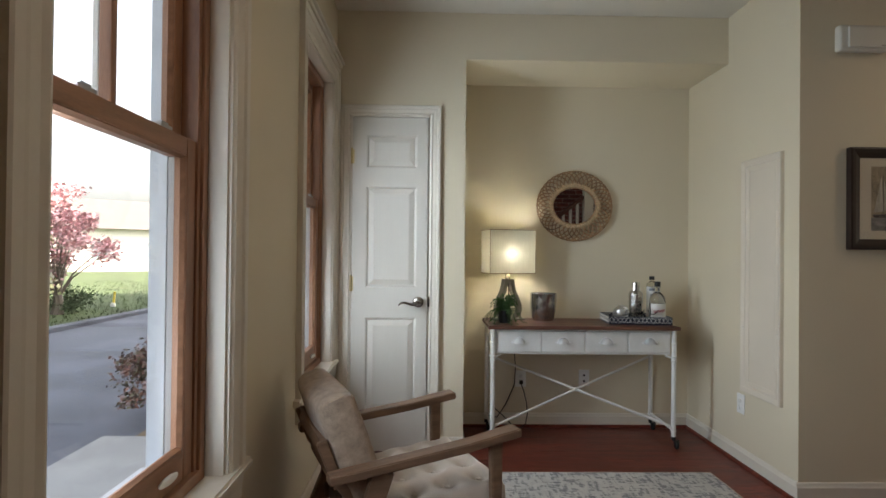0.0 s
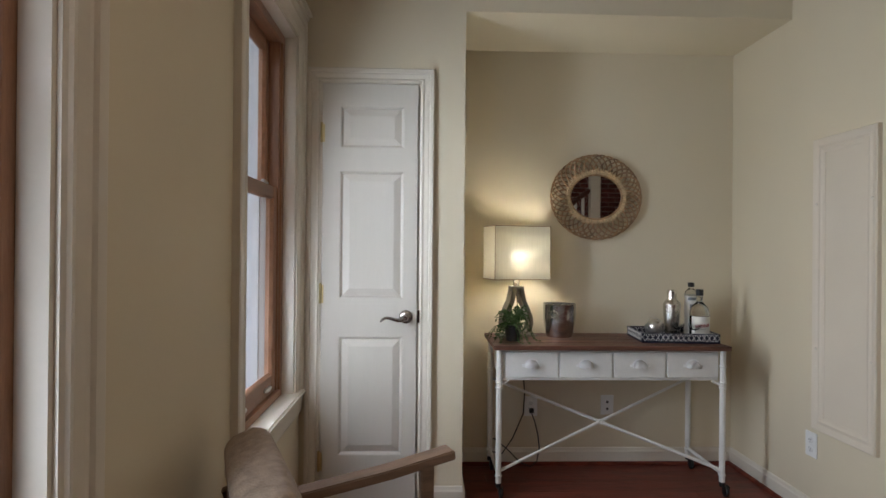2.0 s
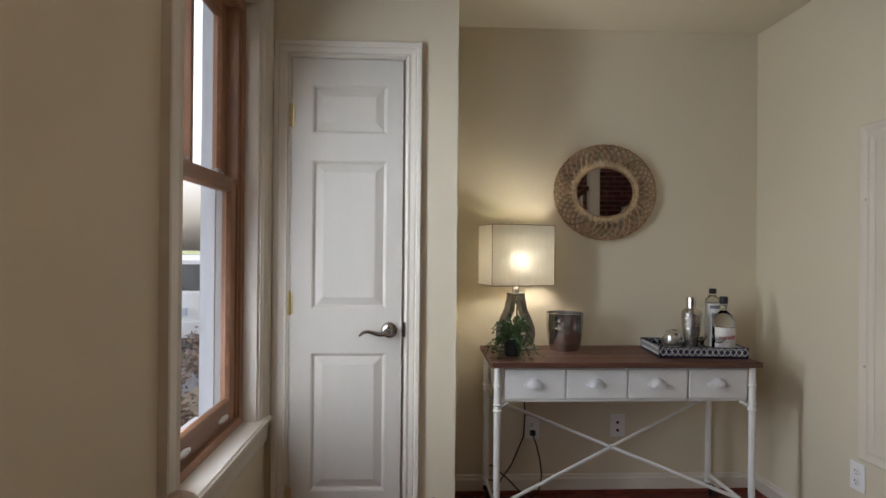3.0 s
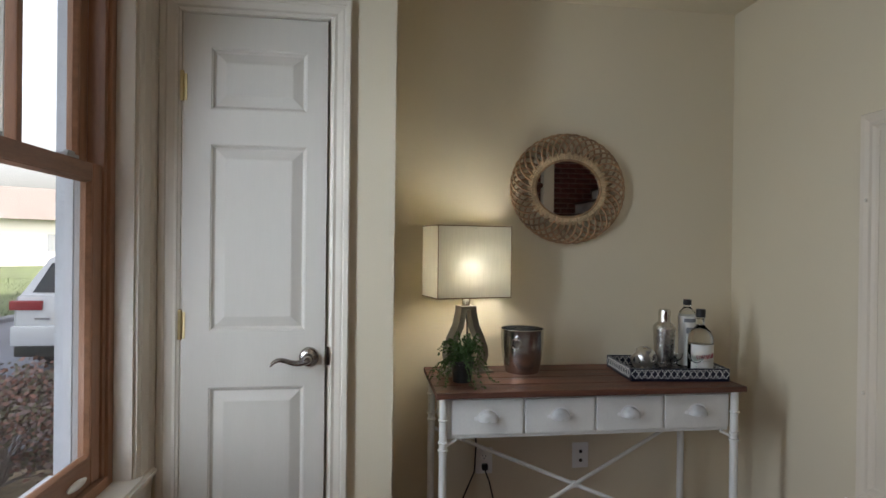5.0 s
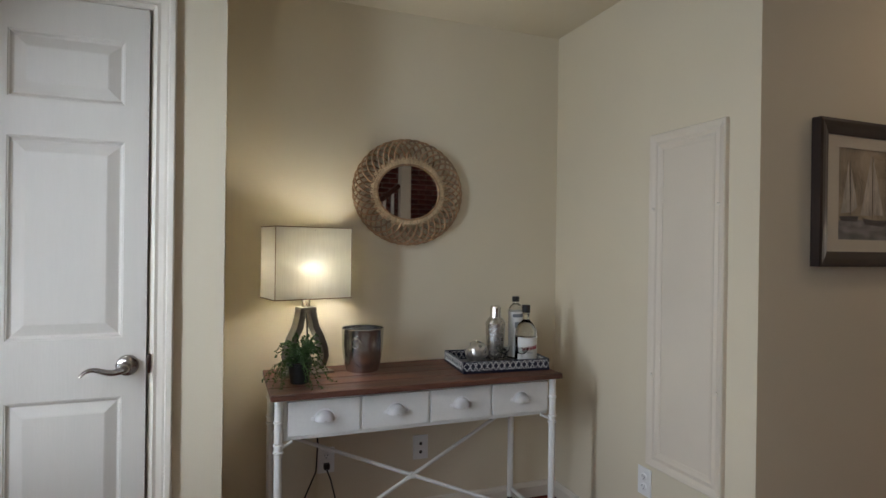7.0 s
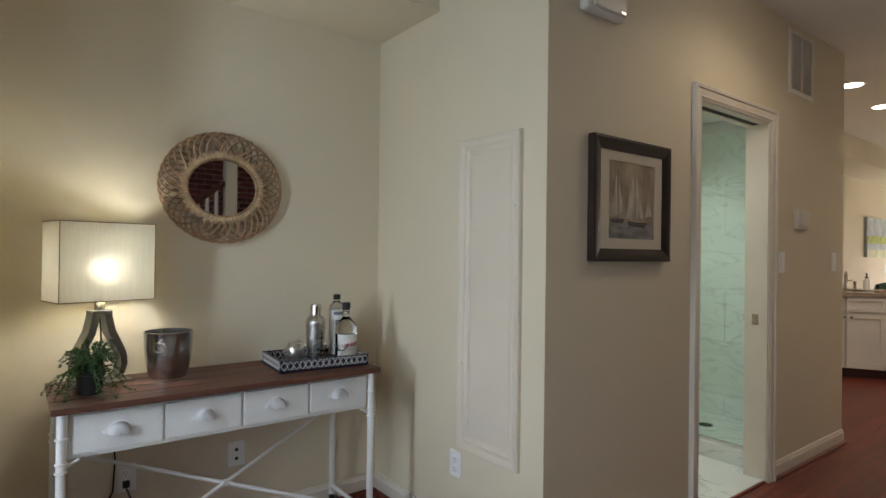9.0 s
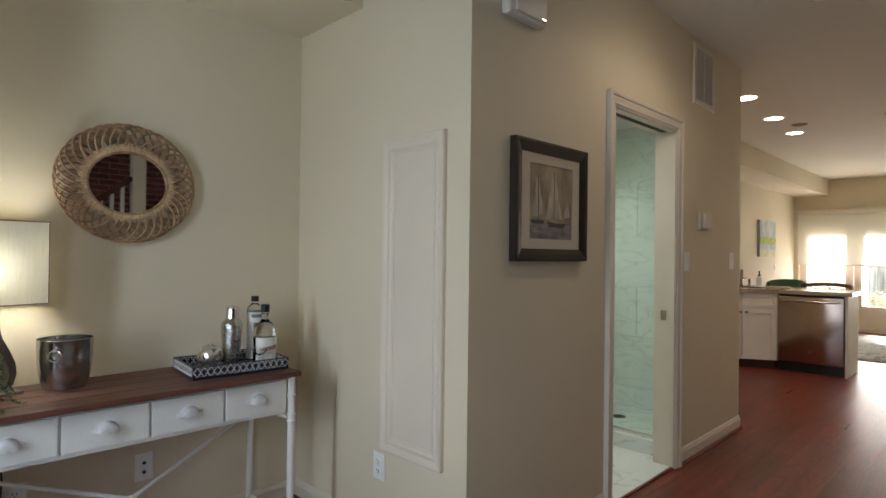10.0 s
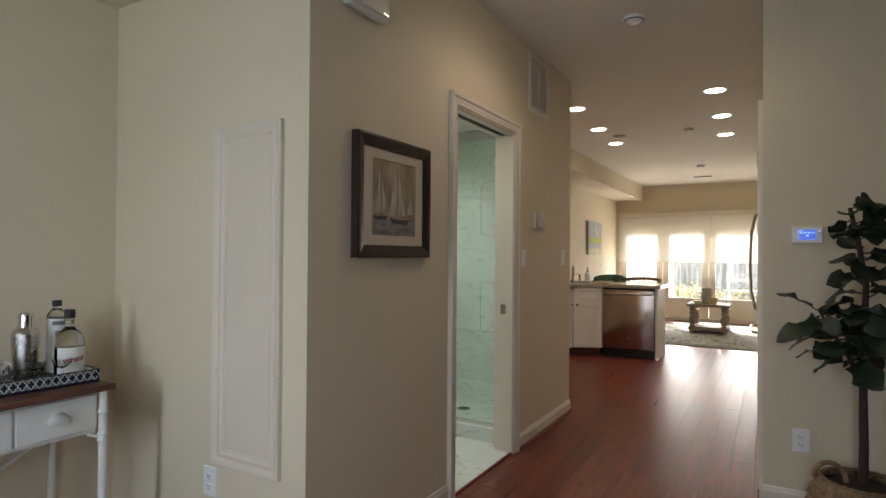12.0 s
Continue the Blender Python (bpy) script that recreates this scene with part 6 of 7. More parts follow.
_m.inputs[0].default_value, _m2.inputs[0].default_value = 0.50, 0.08
_l.new(_d.outputs[0], _m.inputs[1]), _l.new(_t.outputs[0], _m.inputs[2]), _l.new(_m.outputs[0], _m2.inputs[1]), _l.new(_tp.outputs[0], _m2.inputs[2]), _l.new(_m2.outputs[0], _n["Material Output"].inputs[0])
for y0, y1 in ((1.36, 2.50), (2.503, 4.235)):
    bl = thing("roller_blind", "cream roller blind drawn half down over the doors", "blind", "garden blinds")
    part("cloth", bx(FX - 0.046, y0 + 0.01, 1.15, FX - 0.0445, y1 - 0.01, 2.06), LINEN, bl, "translucent cream cloth")
    part("cassette", bx(FX - 0.085, y0, 2.055, FX - 0.001, y1, 2.135, bevel=0.008), TRIM, bl)
    part("hem_bar", bx(FX - 0.051, y0 + 0.01, 1.138, FX - 0.040, y1 - 0.01, 1.155, bevel=0.003), TRIM, bl)

WEATHERED = mat("weathered_oak", (0.33, 0.265, 0.20), 0.6, vary=0.25, scale=6, bump=0.2, bump_scale=60, stretch=(6, 1, 6))


def coffee_table():
    t = thing("coffee_table", "weathered oak coffee table with turned legs", "table")
    X0, X1, Y0, Y1 = 10.62, 11.35, 2.06, 2.70
    part("top", bx(X0, Y0, 0.445, X1, Y1, 0.485, bevel=0.006), WEATHERED, t)
    part("shelf", bx(X0 + 0.03, Y0 + 0.03, 0.055, X1 - 0.03, Y1 - 0.03, 0.115, bevel=0.006), WEATHERED, t)
    for x in (X0 + 0.085, X1 - 0.085):
        for y in (Y0 + 0.085, Y1 - 0.085):
            part("foot", lathe(bmesh.new(), [(0.035, 0), (0.05, 0.012), (0.05, 0.04), (0.04, 0.055)], 16, (x, y, 0)), WEATHERED, t, smooth=True)
            part("leg", lathe(bmesh.new(), [(0.042, 0.115), (0.048, 0.13), (0.036, 0.15), (0.052, 0.19), (0.055, 0.23), (0.040, 0.28), (0.028, 0.31), (0.046, 0.335), (0.046, 0.35), (0.032, 0.37), (0.044, 0.40), (0.048, 0.445)], 20, (x, y, 0)), WEATHERED, t, smooth=True)
    return t


coffee_table()
lantern = thing("lantern", "pierced cream ceramic lantern on the coffee table", "lantern", at=pose(10.95, 2.42, 0.485))
part("core", lathe(bmesh.new(), [(0.070, 0.0), (0.074, 0.004), (0.074, 0.24), (0.070, 0.25)], 24), mat("lantern_core", (0.30, 0.27, 0.22), 0.6), lantern)
for r in range(6):
    for c in range(10):
        k = 6.28318 * (c + 0.5 * (r % 2)) / 10
        u, o = Vector((-math.sin(k), math.cos(k), 0)), Vector((math.cos(k), math.sin(k), 0))
        pts = [o * 0.078 + u * 0.022 * math.cos(q) + Vector((0, 0, 0.028 + r * 0.039 + 0.019 * math.sin(q))) for q in [j * 6.28318 / 10 for j in range(10)]]
        part("lattice_ring", tb(pts, 0.004, 5, True), IVORY, lantern)
candle = thing("candle", "short ivory pillar candle on the coffee table", "candle", at=pose(10.80, 2.30, 0.485))
part("wax", lathe(bmesh.new(), [(0.048, 0), (0.050, 0.003), (0.050, 0.105), (0.044, 0.110), (0.010, 0.104)], 24), mat("candle_wax", (0.60, 0.48, 0.20), 0.5), candle, smooth=True)
part("wick", tb([(0, 0, 0.10), (0.001, 0, 0.118)], 0.0015, 5), BLACK, candle)
bowl = thing("bowl", "small pale bowl beside the lantern", "bowl", at=pose(10.86, 2.56, 0.485))
part("shell", lathe(bmesh.new(), [(0.03, 0), (0.06, 0.015), (0.075, 0.04), (0.071, 0.04), (0.055, 0.02), (0.01, 0.01)], 20), IVORY, bowl, smooth=True)
rug2 = thing("rug", "grey-green patterned area rug under the coffee table", "rug")
part("weave", bx(9.22, 1.0, 0.0, 12.1, 3.15, 0.012, bevel=0.004), rug_material("patterned_pile", (0.36, 0.36, 0.30), (0.12, 0.13, 0.11), 9), rug2)
part("border", bx(9.26, 1.04, 0.0121, 9.36, 3.11, 0.0135), mat("rug_border", (0.20, 0.20, 0.17), 0.95, vary=0.3, scale=30), rug2)

# ---- ceiling fittings ----
GLOW = mat("downlight_glow", (1, 0.95, 0.85), 0.5, emit=(1.0, 0.86, 0.66), emit_strength=5)
first = None
for x, y in ((5.90, 1.895), (6.89, 1.915), (7.87, 1.943), (5.935, 3.112), (6.913, 3.156), (7.81, 3.18)):
    if first is None:
        first = thing("downlight", "lit round recessed ceiling downlight with white ring", "downlight", "kitchen downlights", at=pose(x, y, H))
        part("ring", lathe(bmesh.new(), [(0.098, -0.0005), (0.098, -0.004), (0.085, -0.007), (0.078, -0.004), (0.078, -0.0005)], 32, caps=False), WHITEPL, first, smooth=True)
        part("diffuser", lathe(bmesh.new(), [(0.077, -0.0035), (0.077, -0.001)], 32), GLOW, first, "glowing diffuser")
    else:
        copy_thing(first, pose(x, y, H))
    spot_lamp("downlight_lamp", (x, y, H - 0.012), 4.8, (1.0, 0.83, 0.62), 150, 0.8, 0.07)
for x, y, r, m_ in ((7.36, 2.275, 0.05, WHITEPL), (10.17, 2.44, 0.06, WHITEPL), (4.05, 2.18, 0.062, WHITEPL)):
    s = thing("smoke_detector", "small round white smoke detector on the ceiling", "detector", "ceiling detectors", at=pose(x, y, H))
    part("base", lathe(bmesh.new(), [(r, -0.0005), (r, -0.012), (r * 0.9, -0.020), (r * 0.55, -0.032), (r * 0.2, -0.034)], 24), m_, s, smooth=True)
    part("grille", lathe(bmesh.new(), [(r * 0.92, -0.0185), (r * 0.86, -0.0235)], 24, caps=False), DARKSLOT, s)
spk = thing("ceiling_speaker", "round tan ceiling speaker cover", "speaker", at=pose(7.387, 3.037, H))
part("grille", lathe(bmesh.new(), [(0.075, -0.0005), (0.075, -0.006), (0.06, -0.010), (0.01, -0.011)], 24), mat("tan_grille", (0.25, 0.18, 0.12), 0.7), spk, smooth=True)
cv = thing("ceiling_vent", "long white ceiling air register", "vent", at=pose(11.47, 2.54, H))
part("frame", bx(-0.07, -0.16, -0.008, 0.07, 0.16, -0.0005, bevel=0.002), WHITEPL, cv)
for i in range(5):
    part("slat", bx(-0.05 + i * 0.022, -0.14, -0.010, -0.042 + i * 0.022, 0.14, -0.0082), DARKSLOT, cv)
dome = thing("ceiling_light", "lit round opal ceiling light", "ceiling light", at=pose(3.36, 2.22, H))
part("pan", lathe(bmesh.new(), [(0.17, -0.0005), (0.17, -0.025), (0.16, -0.03)], 36), NICKEL, dome, smooth=True)
part("diffuser", lathe(bmesh.new(), [(0.155, -0.030), (0.150, -0.045), (0.12, -0.060), (0.06, -0.068), (0.005, -0.070)], 36), mat("opal_glow", (0.9, 0.85, 0.75), 0.4, emit=(1.0, 0.84, 0.62), emit_strength=1.6), dome, "glowing opal glass", smooth=True)
bl = thing("bath_ceiling_light", "lit round bathroom ceiling light", "ceiling light", at=pose(3.55, 3.95, 2.34))
part("diffuser", lathe(bmesh.new(), [(0.15, -0.0005), (0.15, -0.03), (0.12, -0.06), (0.01, -0.075)], 28), mat("bath_glow", (0.9, 0.9, 0.88), 0.4, emit=(0.93, 1.0, 0.93), emit_strength=1.2), bl, "glowing opal glass", smooth=True)
spot_lamp("bath_lamp", (3.55, 3.95, 2.25), 12.5, (0.93, 1.0, 0.95), 170, 0.5, 0.12)
# added dome and lamp, always out of view: warm fill for the window wall
copy_thing(dome, pose(0.75, 1.25, H))
spot_lamp("room_lamp", (0.75, 1.25, H - 0.09), 1.6, (1.0, 0.68, 0.44), 170, 0.5, 0.14)
spot_lamp("corridor_lamp", (3.36, 2.22, H - 0.09), 2.8, (1.0, 0.80, 0.60), 170, 0.5, 0.14)

# ---- stairs and the white post ----
CHERRYR = mat("cherry_rail", (0.085, 0.024, 0.016), 0.35, vary=0.2, scale=8)
stairs = thing("staircase", "cherry-treaded staircase with white balusters along the brick wall", "stairs")
RISE, RUN, SX = 0.19, 0.235, 1.06
for i in range(11):
    x = SX + i * RUN
    part("riser", bx(x, SY + 0.02, i * RISE, x + 0.02, -0.02, (i + 1) * RISE - 0.03), WHITEP, stairs)
    part("tread", bx(x - 0.025, SY + 0.02, (i + 1) * RISE - 0.03, x + RUN + 0.018, 0.01, (i + 1) * RISE, bevel=0.008), CHERRYR, stairs, "cherry tread")
part("stringer", prism(bmesh.new(), [(SX, 0), (SX + 0.25, 0), (SX + 11 * RUN, 10 * RISE - 0.12), (SX + 11 * RUN, 11 * RISE - 0.04), (SX + 10 * RUN, 11 * RISE - 0.04)] , lambda a, b, h: (a, -0.06 + h, b), 0.035), WHITEP, stairs)
k = RISE / RUN
x_top = 2.45
for i in range(15):
    x = SX + 0.10 + i * 0.100
    if x < x_top - 0.03:
        part("baluster", bx(x - 0.016, -0.026, (x - SX) * k + 0.10, x + 0.016, 0.006, (x - SX) * k + 0.90), WHITEP, stairs)
bm = board(bmesh.new(), [(SX - 0.02, -0.010, 0.91), (x_top, -0.010, (x_top - SX) * k + 0.925)], 0.065, 0.058, 0.012)
part("handrail", bm, CHERRYR, stairs, "dark cherry handrail")
part("newel", bx(SX - 0.07, -0.055, 0, SX + 0.02, 0.035, 1.04, bevel=0.006), WHITEP, stairs)
post = tagged(new("wall_post"), kind="structure")
part("shaft", bx(x_top, -0.075, 0, x_top + 0.125, 0.045, H), TRIM, post)

# ---- outdoors ----
ASPHALT = mat("asphalt", (0.170, 0.182, 0.215), 0.9, vary=0.25, scale=0.8, bump=0.6, bump_scale=60)
GRASS = mat("lawn", (0.075, 0.105, 0.035), 0.95, vary=0.35, scale=1.2, bump=0.8, bump_scale=40)
CONC = mat("pale_concrete", (0.42, 0.42, 0.41), 0.9, vary=0.12, scale=2, bump=0.4, bump_scale=40)
TAN = mat("tan_gravel", (0.34, 0.26, 0.17), 0.95, vary=0.3, scale=10, bump=0.8)
GZ = -0.46
structure("ground", bx(-400, -400, GZ - 0.4, 400, 400, GZ - 0.03), GRASS)
structure("road", bx(-7.3, -60, GZ - 0.03, -2.35, 80, GZ), ASPHALT)
structure("pavement", bx(-2.62, -20, GZ - 0.03, -0.54, 5.22, GZ + 0.02), CONC)
structure("gravel_bed", bx(-2.35, 5.22, GZ - 0.03, -0.54, 40, GZ + 0.012), TAN)
structure("kerb", bx(-7.55, -60, GZ - 0.03, -7.3, 80, GZ + 0.10, bevel=0.03), ASPHALT)
structure("lawn", bx(-60, -60, GZ - 0.03, -7.55, 90, GZ + 0.08), GRASS)
g = random.Random(5)
bm = bmesh.new()
for i in range(5000):
    x, y = -7.6 - 9 * g.random() ** 1.5, g.uniform(8, 30)
    h, w, a = g.uniform(0.03, 0.08), 0.012, g.uniform(0, 6.28)
    c, s = math.cos(a) * w, math.sin(a) * w
    v = [bm.verts.new(q) for q in ((x - c, y - s, GZ + 0.08), (x + c, y + s, GZ + 0.08), (x + g.uniform(-0.03, 0.03), y + g.uniform(-0.03, 0.03), GZ + 0.08 + h))]
    bm.faces.new(v)
tagged(part("grass_blades", bm, GRASS, None, "short lawn grass in autumn light"), category="grass", kind="stuff")


PALEBARK = mat("pale_bark", (0.24, 0.19, 0.16), 0.9, vary=0.2, scale=20)


def shrub(name, label, at, rx, ry, h, mats, leaves, size, seed, trunk=None):
    """Branching stems with many small leaves in uneven clumps."""
    g = random.Random(seed)
    t = thing(name, label, "tree" if trunk else "bush", at=at)
    st, lf = bmesh.new(), [bmesh.new() for _ in mats]
    base = trunk or 0.05
    clumps = []
    for i in range(26 if trunk else 34):
        a, r = g.uniform(0, 6.283), math.sqrt(g.random())
        z = base + (h - base) * (0.12 + 0.88 * g.random() ** (0.8 if trunk else 0.7)) * (1 - 0.30 * r * r)
        p = Vector((rx * r * math.cos(a), ry * r * math.sin(a), z))
        clumps.append((p, g.uniform(0.14, 0.30) * (rx + ry) / 2))
        mid = Vector((p.x * 0.3, p.y * 0.3, base * 0.8 + (z - base) * 0.45))
        tube(st, [(p.x * 0.04, p.y * 0.04, base * 0.75), mid, p], 0.01, 5, radii=[0.035 * h / 3, 0.02 * h / 3, 0.006 * h / 3])
    if trunk:
        tube(st, [(0, 0, 0), (0.03, 0.02, trunk * 0.5), (0, 0, trunk)], 0.06, 8, radii=[0.045 * h, 0.034 * h, 0.026 * h])
    for i in range(leaves):
        p, r = clumps[g.randrange(len(clumps))]
        d = Vector((g.gauss(0, 1), g.gauss(0, 1), g.gauss(0, 0.7)))
        q = p + d * r * 0.55
        q.z = max(q.z, 0.02)
        bm = lf[g.randrange(len(lf))]
        u = Vector((g.gauss(0, 1), g.gauss(0, 1), g.gauss(0, 0.6))).normalized()
        w = u.orthogonal().normalized()
        s = size * g.uniform(0.6, 1.3)
        v = [bm.verts.new(x) for x in (q, q + u * s * 0.5 + w * s * 0.33, q + u * s, q + u * s * 0.5 - w * s * 0.33)]
        bm.faces.new(v)
    part("trunk" if trunk else "stem", st, PALEBARK, t)
    for bm, m_ in zip(lf, mats):
        tagged(part("crown" if trunk else "foliage", bm, m_, t), kind="stuff")
    return t


RED1, RED2 = mat("maple_red", (0.60, 0.30, 0.32), 0.6, per_island=0.4), mat("maple_pink", (0.72, 0.46, 0.47), 0.6, per_island=0.4)
YG, GRN = mat("yellow_green_leaf", (0.58, 0.56, 0.32), 0.6, per_island=0.4), mat("dark_green_leaf", (0.05, 0.085, 0.03), 0.6, per_island=0.4)
PALE = mat("pale_blossom", (0.60, 0.58, 0.50), 0.7, per_island=0.2)
RUST, OLIVE, DUSK = mat("rust_leaf", (0.24, 0.115, 0.085), 0.6, per_island=0.4), mat("olive_leaf", (0.14, 0.12, 0.07), 0.6, per_island=0.4), mat("dull_purple_leaf", (0.22, 0.155, 0.145), 0.6, per_island=0.4)
shrub("bush", "rust and olive leaved low bush beside the house", pose(-2.15, 5.95, GZ), 0.62, 0.62, 0.90, (RUST, OLIVE, DUSK), 9500, 0.042, 2)
shrub("bush", "rust and olive leaved low bush beside the house", pose(-1.65, 7.3, GZ), 0.6, 0.6, 0.80, (RUST, OLIVE, DUSK), 8000, 0.042, 4)
shrub("maple_tree", "red-leaved maple tree on the lawn", pose(-8.9, 14.2, GZ + 0.08), 1.15, 1.15, 3.3, (RED1, RED2), 5200, 0.11, 3, 0.60)
shrub("bush", "tall yellow-green shrub on the lawn", pose(-10.0, 13.2, GZ + 0.08), 1.3, 1.3, 3.0, (YG, YG, PALE), 8000, 0.13, 6)
shrub("bush", "low dark evergreen hedge along the lawn", pose(-9.6, 14.6, GZ + 0.08), 1.3, 0.8, 0.6, (GRN,), 2600, 0.08, 8)

SIDING, ROOFT = mat("white_siding", (0.78, 0.75, 0.69), 0.7, vary=0.05), mat("grey_shingle", (0.16, 0.14, 0.13), 0.9, vary=0.2)
house = thing("house", "white neighbouring house with grey gabled roof across the road", "house", at=pose(-27, 46, GZ, 0, 0, 35))
part("wall", bx(-9, -4, 0, 6, 4, 3.4), SIDING, house)
part("roof", prism(bmesh.new(), [(-4.6, 3.3), (0, 5.8), (4.6, 3.3)], lambda a, b, h: (-9.4 + h, a, b), 15.8), ROOFT, house)
for i in range(4):
    w = part("window", bx(-7.5 + i * 3.6, -4.03, 1.0, -6.3 + i * 3.6, -3.99, 2.4), WHITEP, house)
    part("pane", bx(-7.4 + i * 3.6, -4.05, 1.1, -6.4 + i * 3.6, -4.031, 2.3), mat("far_window_glass", (0.30, 0.32, 0.34), 0.2), w)
    part("window", bx(5.99, -3.4 + i * 1.9, 1.0, 6.03, -2.5 + i * 1.9, 2.4), WHITEP, house)
marker = thing("marker_post", "thin yellow marker post on the lawn", "post", at=pose(-8.7, 16.3, GZ + 0.08))
part("rod", tb([(0, 0, 0), (0.03, 0.02, 0.42)], 0.03, 8), mat("marker_yellow", (0.75, 0.55, 0.05), 0.5), marker)
part("foot", lathe(bmesh.new(), [(0.07, 0), (0.06, 0.10), (0.04, 0.11)], 10), WHITEPL, marker)

CARP, CARG, TYRE = mat("white_car_paint", (0.68, 0.70, 0.72), 0.18, vary=0.01, bump=0.0, coat=0.6), mat("car_glass", (0.03, 0.035, 0.04), 0.05, bump=0.0), mat("tyre_rubber", (0.02, 0.02, 0.022), 0.8)


def parked_car():
    t = thing("car", "white estate car parked beside the kerb", "car", at=pose(-3.26, 9.55, GZ))
    W = 0.88
    lower = [(0.02, 0.42), (0.0, 0.62), (0.03, 0.92), (0.06, 1.04), (0.35, 1.06), (3.2, 1.02), (4.3, 0.88), (4.55, 0.66), (4.5, 0.30), (0.12, 0.30)]
    bm = bmesh.new()
    rows = []
    for s, inset in ((-W, 0.05), (-W + 0.05, 0.0), (W - 0.05, 0.0), (W, 0.05)):
        rows.append([bm.verts.new((s, y + (inset if y < 2 else -inset), z - inset * 0.5 * (z > 0.8))) for y, z in lower])
    for a, b in zip(rows, rows[1:]):
        bridge(bm, a, b)
    bm.faces.new(rows[0]), bm.faces.new(rows[-1][::-1])
    body = part("body", bm, CARP, t, smooth=True)
    cab = [(0.12, 1.04), (0.45, 1.52), (0.8, 1.60), (2.1, 1.60), (3.1, 1.04)]
    bm = bmesh.new()
    lo = [[bm.verts.new((s * (0.84 if z < 1.2 else 0.66), y, z)) for y, z in cab] for s in (-1, 1)]
    bridge(bm, *lo)
    bm.faces.new(lo[0]), bm.faces.new(lo[1][::-1])
    part("roof", bm, CARP, t, smooth=False)
    part("rear_window", prism(bmesh.new(), [(-0.70, 1.08), (0.70, 1.08), (0.60, 1.46), (-0.60, 1.46)], lambda a, b, h: (a, 0.135 + (b - 1.06) * 0.69 - h, b), 0.012), CARG, t, "dark rear window")
    for s in (-1, 1):
        part("side_window", prism(bmesh.new(), [(0.45, 1.08), (2.9, 1.08), (2.05, 1.52), (0.65, 1.52)], lambda a, b, h: (s * (0.845 - (b - 1.04) * 0.32 + h * 0.5), a, b), 0.02), CARG, t, "dark side window")
        part("tail_light", bx(s * 0.52, -0.012, 0.86, s * 0.905, 0.12, 0.985, bevel=0.02), mat("tail_red", (0.35, 0.02, 0.03), 0.2), t, "red tail light")
        part("reflector", bx(s * 0.50, -0.020, 0.50, s * 0.86, 0.03, 0.555, bevel=0.01), mat("reflector_red", (0.30, 0.015, 0.02), 0.3), t, "red bumper reflector")
        for y in (0.85, 3.65):
            wh = part("wheel", lathe(bmesh.new(), [(0.20, -0.11), (0.31, -0.11), (0.335, -0.08), (0.335, 0.08), (0.31, 0.11), (0.20, 0.11)], 28), TYRE, t, "black tyre", smooth=True, at=Matrix.Translation((s * 0.80, y, 0.335)) @ Matrix.Rotation(radians(90), 4, "Y"))
            part("rim", lathe(bmesh.new(), [(0.20, -0.10), (0.19, 0.0), (0.05, 0.10), (0.20, 0.105)], 20), STEEL, wh, "silver wheel rim", smooth=True)
    part("bumper", bx(-0.88, -0.035, 0.40, 0.88, 0.10, 0.66, bevel=0.03), CARP, t, smooth=True)
    part("valance", bx(-0.84, -0.02, 0.26, 0.84, 0.12, 0.40, bevel=0.02), BLACK, t, "black lower valance")
    part("number_plate", bx(-0.26, -0.012, 0.72, 0.26, 0.02, 0.84), mat("plate_white_blue", (0.45, 0.52, 0.62), 0.5), t, "pale number plate")
    part("badge", bx(-0.60, -0.006, 0.74, -0.42, 0.015, 0.765), CHROME, t)
    return t


parked_car()

# garden side
structure("patio", bx(FX + 0.25, -6, GZ - 0.03, 20, 12, -0.02), mat("pale_patio", (0.46, 0.45, 0.42), 0.9, vary=0.15, scale=2))
fence = thing("fence", "weathered grey board fence at the end of the garden", "fence")
FENCEM = mat("fence_grey", (0.42, 0.46, 0.50), 0.9, vary=0.3, scale=4, bump=0.4, stretch=(3, 3, 0.4), per_object=0.25)
for i in range(52):
    y = -3.6 + i * 0.155
    part("board", bx(18.6, y, -0.02, 18.63, y + 0.148, 1.50 + 0.03 * math.sin(i * 1.7)), FENCEM, fence)
for z in (0.30, 1.20):
    part("rail", bx(18.64, -3.6, z, 18.68, 4.46, z + 0.09), FENCEM, fence)
rail = thing("deck_railing", "white deck railing with square balusters outside the doors", "railing")
for i in range(11):
    part("baluster", bx(14.0, 3.50 + i * 0.11, 0.06, 14.03, 3.53 + i * 0.11, 0.98), WHITEP, rail)
part("top_rail", bx(13.97, 3.44, 0.98, 14.06, 4.72, 1.03, bevel=0.008), WHITEP, rail)
part("bottom_rail", bx(13.99, 3.46, 0.04, 14.04, 4.70, 0.085), WHITEP, rail)
for y in (3.42, 4.70):
    part("post", bx(13.97, y - 0.045, -0.02, 14.06, y + 0.045, 1.10, bevel=0.006), WHITEP, rail)
shrub("bush", "pale flowering low shrub in front of the fence", pose(17.6, 3.3, -0.02), 0.8, 0.9, 0.45, (YG, PALE), 2600, 0.07, 12)
shrub("bush", "pale flowering low shrub in front of the fence", pose(17.8, 1.5, -0.02), 0.7, 1.0, 0.40, (YG, PALE), 2600, 0.07, 14)
bench = thing("garden_bench", "grey slatted garden bench on the patio", "bench", at=pose(16.4, 1.95, -0.02))
for i in range(4):
    part("slat", bx(-0.20 + i * 0.11, -0.55, 0.42, -0.11 + i * 0.11, 0.55, 0.445), FENCEM, bench)
for i in range(3):
    part("back_slat", bx(0.24, -0.55, 0.52 + i * 0.13, 0.265, 0.55, 0.61 + i * 0.13), FENCEM, bench)
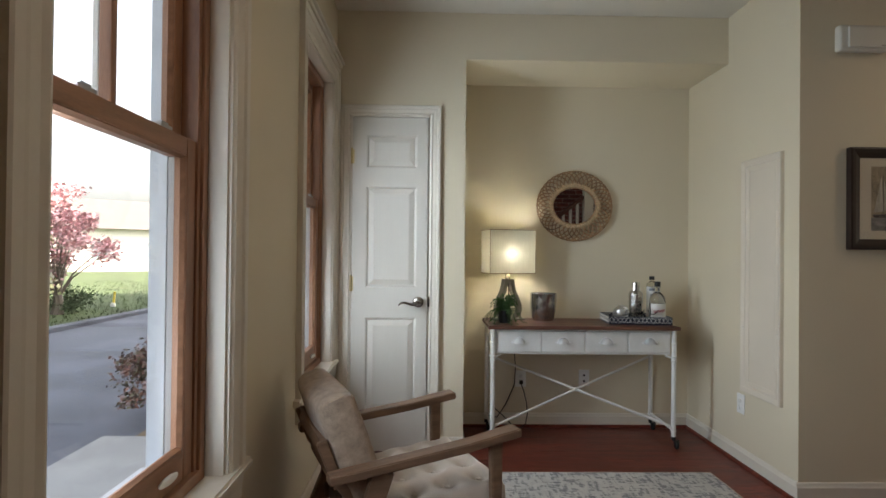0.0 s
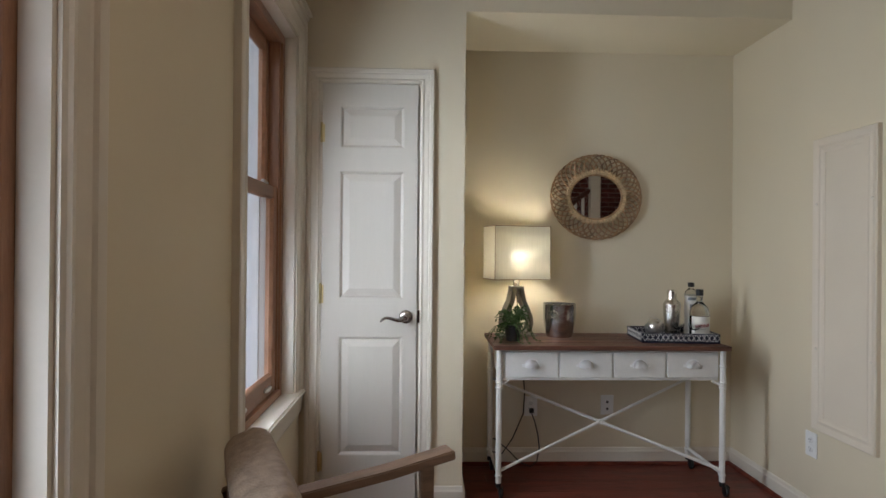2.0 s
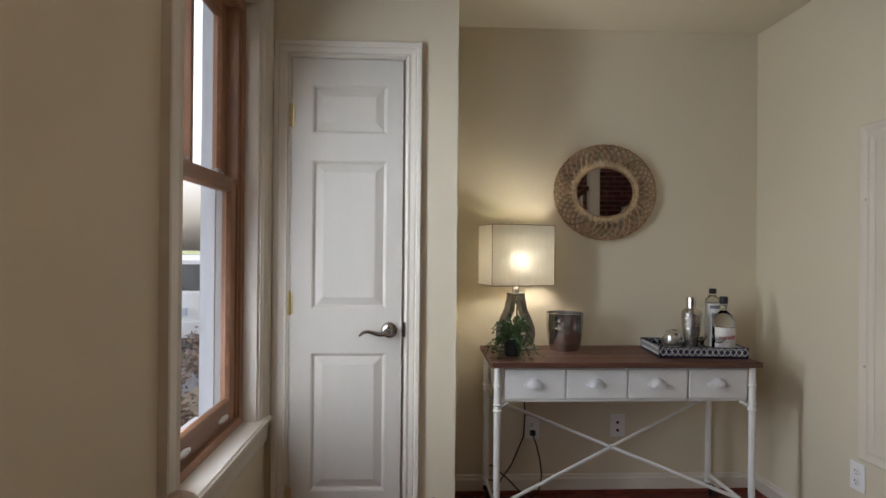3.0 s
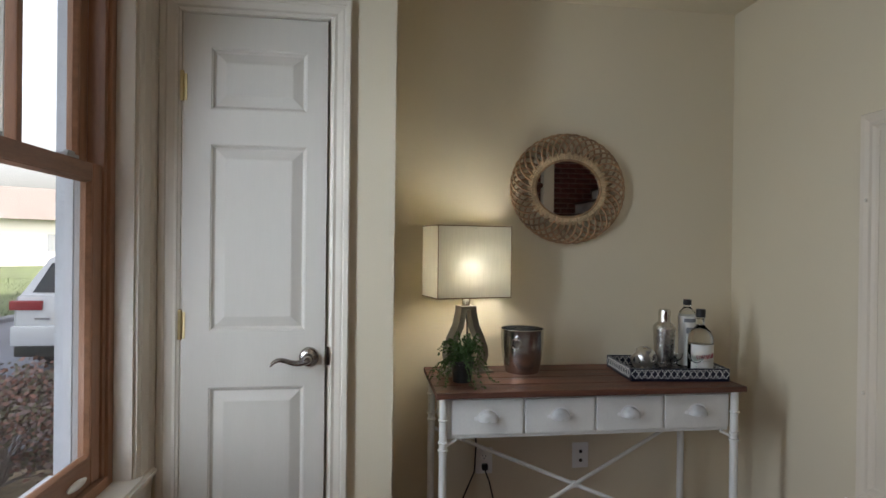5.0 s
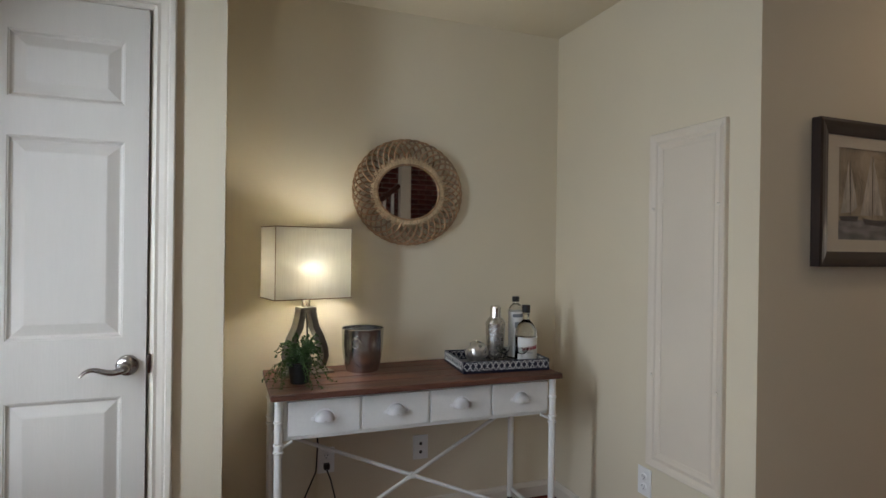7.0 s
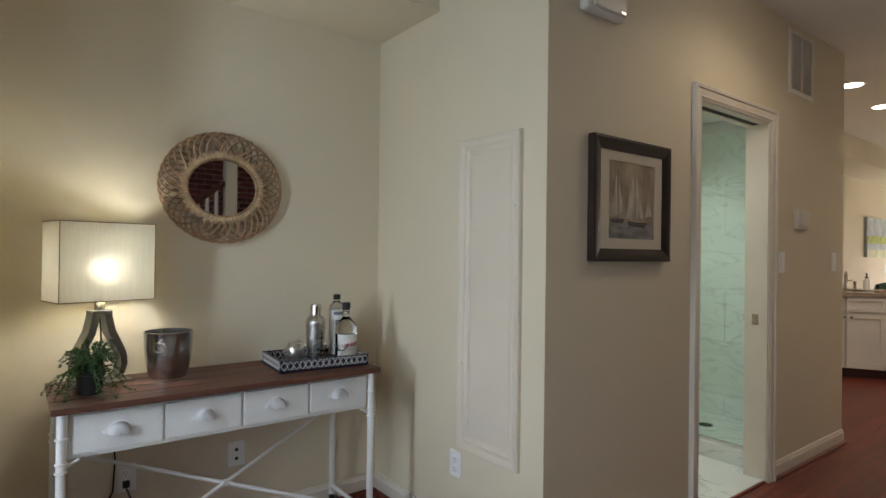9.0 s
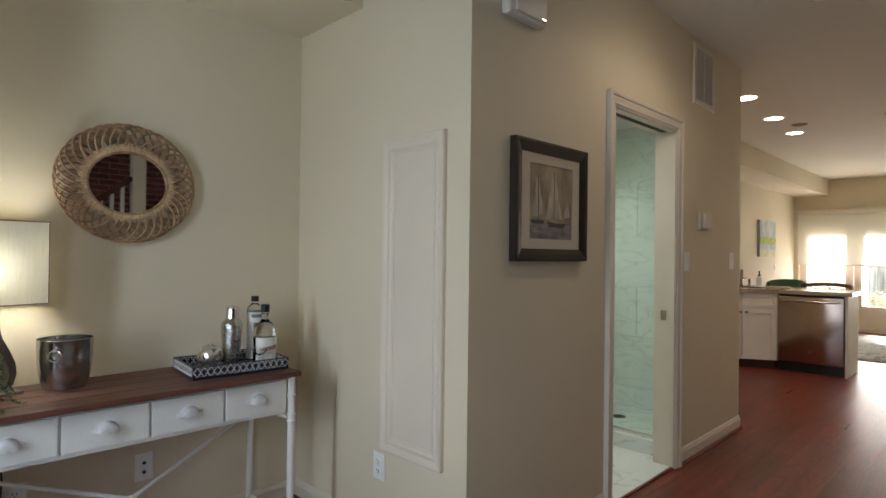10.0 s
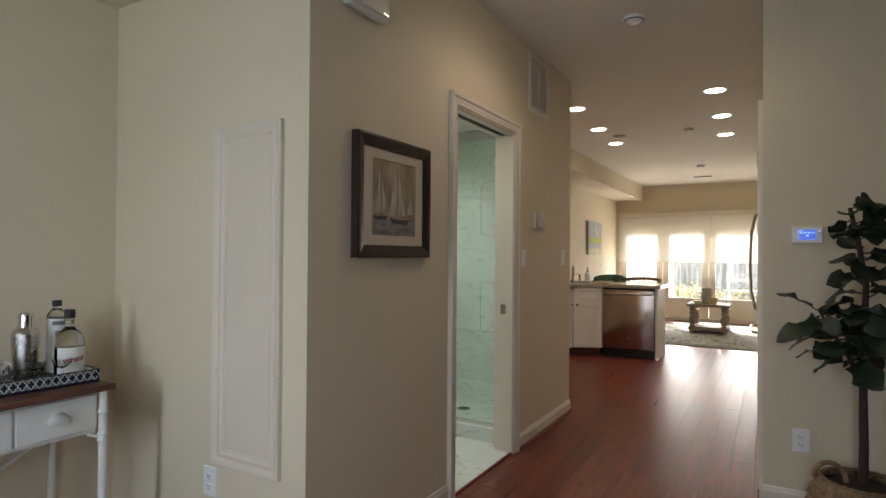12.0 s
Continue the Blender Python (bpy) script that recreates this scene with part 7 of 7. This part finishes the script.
for y in (-0.50, 0.50):
    part("leg", bx(-0.20, y - 0.03, 0, -0.14, y + 0.03, 0.42), FENCEM, bench)
    part("leg", bx(0.20, y - 0.03, 0, 0.26, y + 0.03, 0.90), FENCEM, bench)

# ---- brick party wall ----
BH, BL, JT = 0.0572, 0.200, 0.0105
brick_wall = tagged(new("wall_brick"), "old red brick party wall with pale mortar", kind="structure")
part("mortar", bx(WX - 0.2, SY - 0.25, -0.1, CX, SY, H), MORTAR, brick_wall)
bk = finish("brick", bx(-BL / 2, -0.009, -BH / 2, BL / 2, 0.009, BH / 2, bevel=0.003, seg=1), BRICK)
rest = bmesh.new()
for r in range(39):
    z = 0.004 + BH / 2 + r * (BH + JT)
    for c in range(21):
        x = WX + 0.02 + (0.105 if r % 2 else 0.0) + c * (BL + JT)
        if x + BL / 2 > CX or z + BH / 2 > H:
            continue
        y = SY + 0.005 + g.uniform(-0.003, 0.003)
        if 1.55 < x < 3.75 and z > 1.30:
            ob = new("brick", bk)
            ob.parent = brick_wall
            ob.matrix_basis = pose(x, y, z, g.uniform(-1, 1), g.uniform(-0.6, 0.6), g.uniform(-0.8, 0.8))
        else:
            box(rest, x - BL / 2, y - 0.009, z - BH / 2, x + BL / 2, y + 0.009, z + BH / 2)
tagged(part("brick_rest", rest, BRICKS, brick_wall), kind="stuff")

# ---- floorboards ----
boards = tagged(new("floor_boards"), "reddish cherry hardwood floorboards", kind="structure")
g = random.Random(21)
rest = bmesh.new()
PW, count = 0.127, 0
row = 0
y = SY
while y < KY:
    x = WX - g.uniform(0, 1.0)
    while x < FX:
        L = g.uniform(0.55, 1.5)
        a, b = max(x, WX) + 0.0006, min(x + L, FX) - 0.0006
        x += L
        y0, y1 = y + 0.0005, min(y + PW, KY) - 0.0005
        if b - a < 0.03:
            continue
        spans = [(a, b, y1)]
        if y1 > PY + 0.01:
            spans = [(a, min(b, 2.3), y1), (max(a, 5.0), b, y1)]
            if y0 < PY:
                spans.append((max(a, 2.3), min(b, 5.0), PY))
        for a, b, y1 in spans:
            if b - a < 0.02:
                continue
            near = 0.3 < (a + b) / 2 < 8.6 and y0 > 1.4 and count < 296
            if near:
                count += 1
                part("board", box(bmesh.new(), a, y0, -0.012, b, y1, 0.0), FLOORM, boards)
            else:
                box(rest, a, y0, -0.012, b, y1, 0.0)
    y += PW
tagged(part("board_rest", rest, FLOORS, boards), kind="stuff")
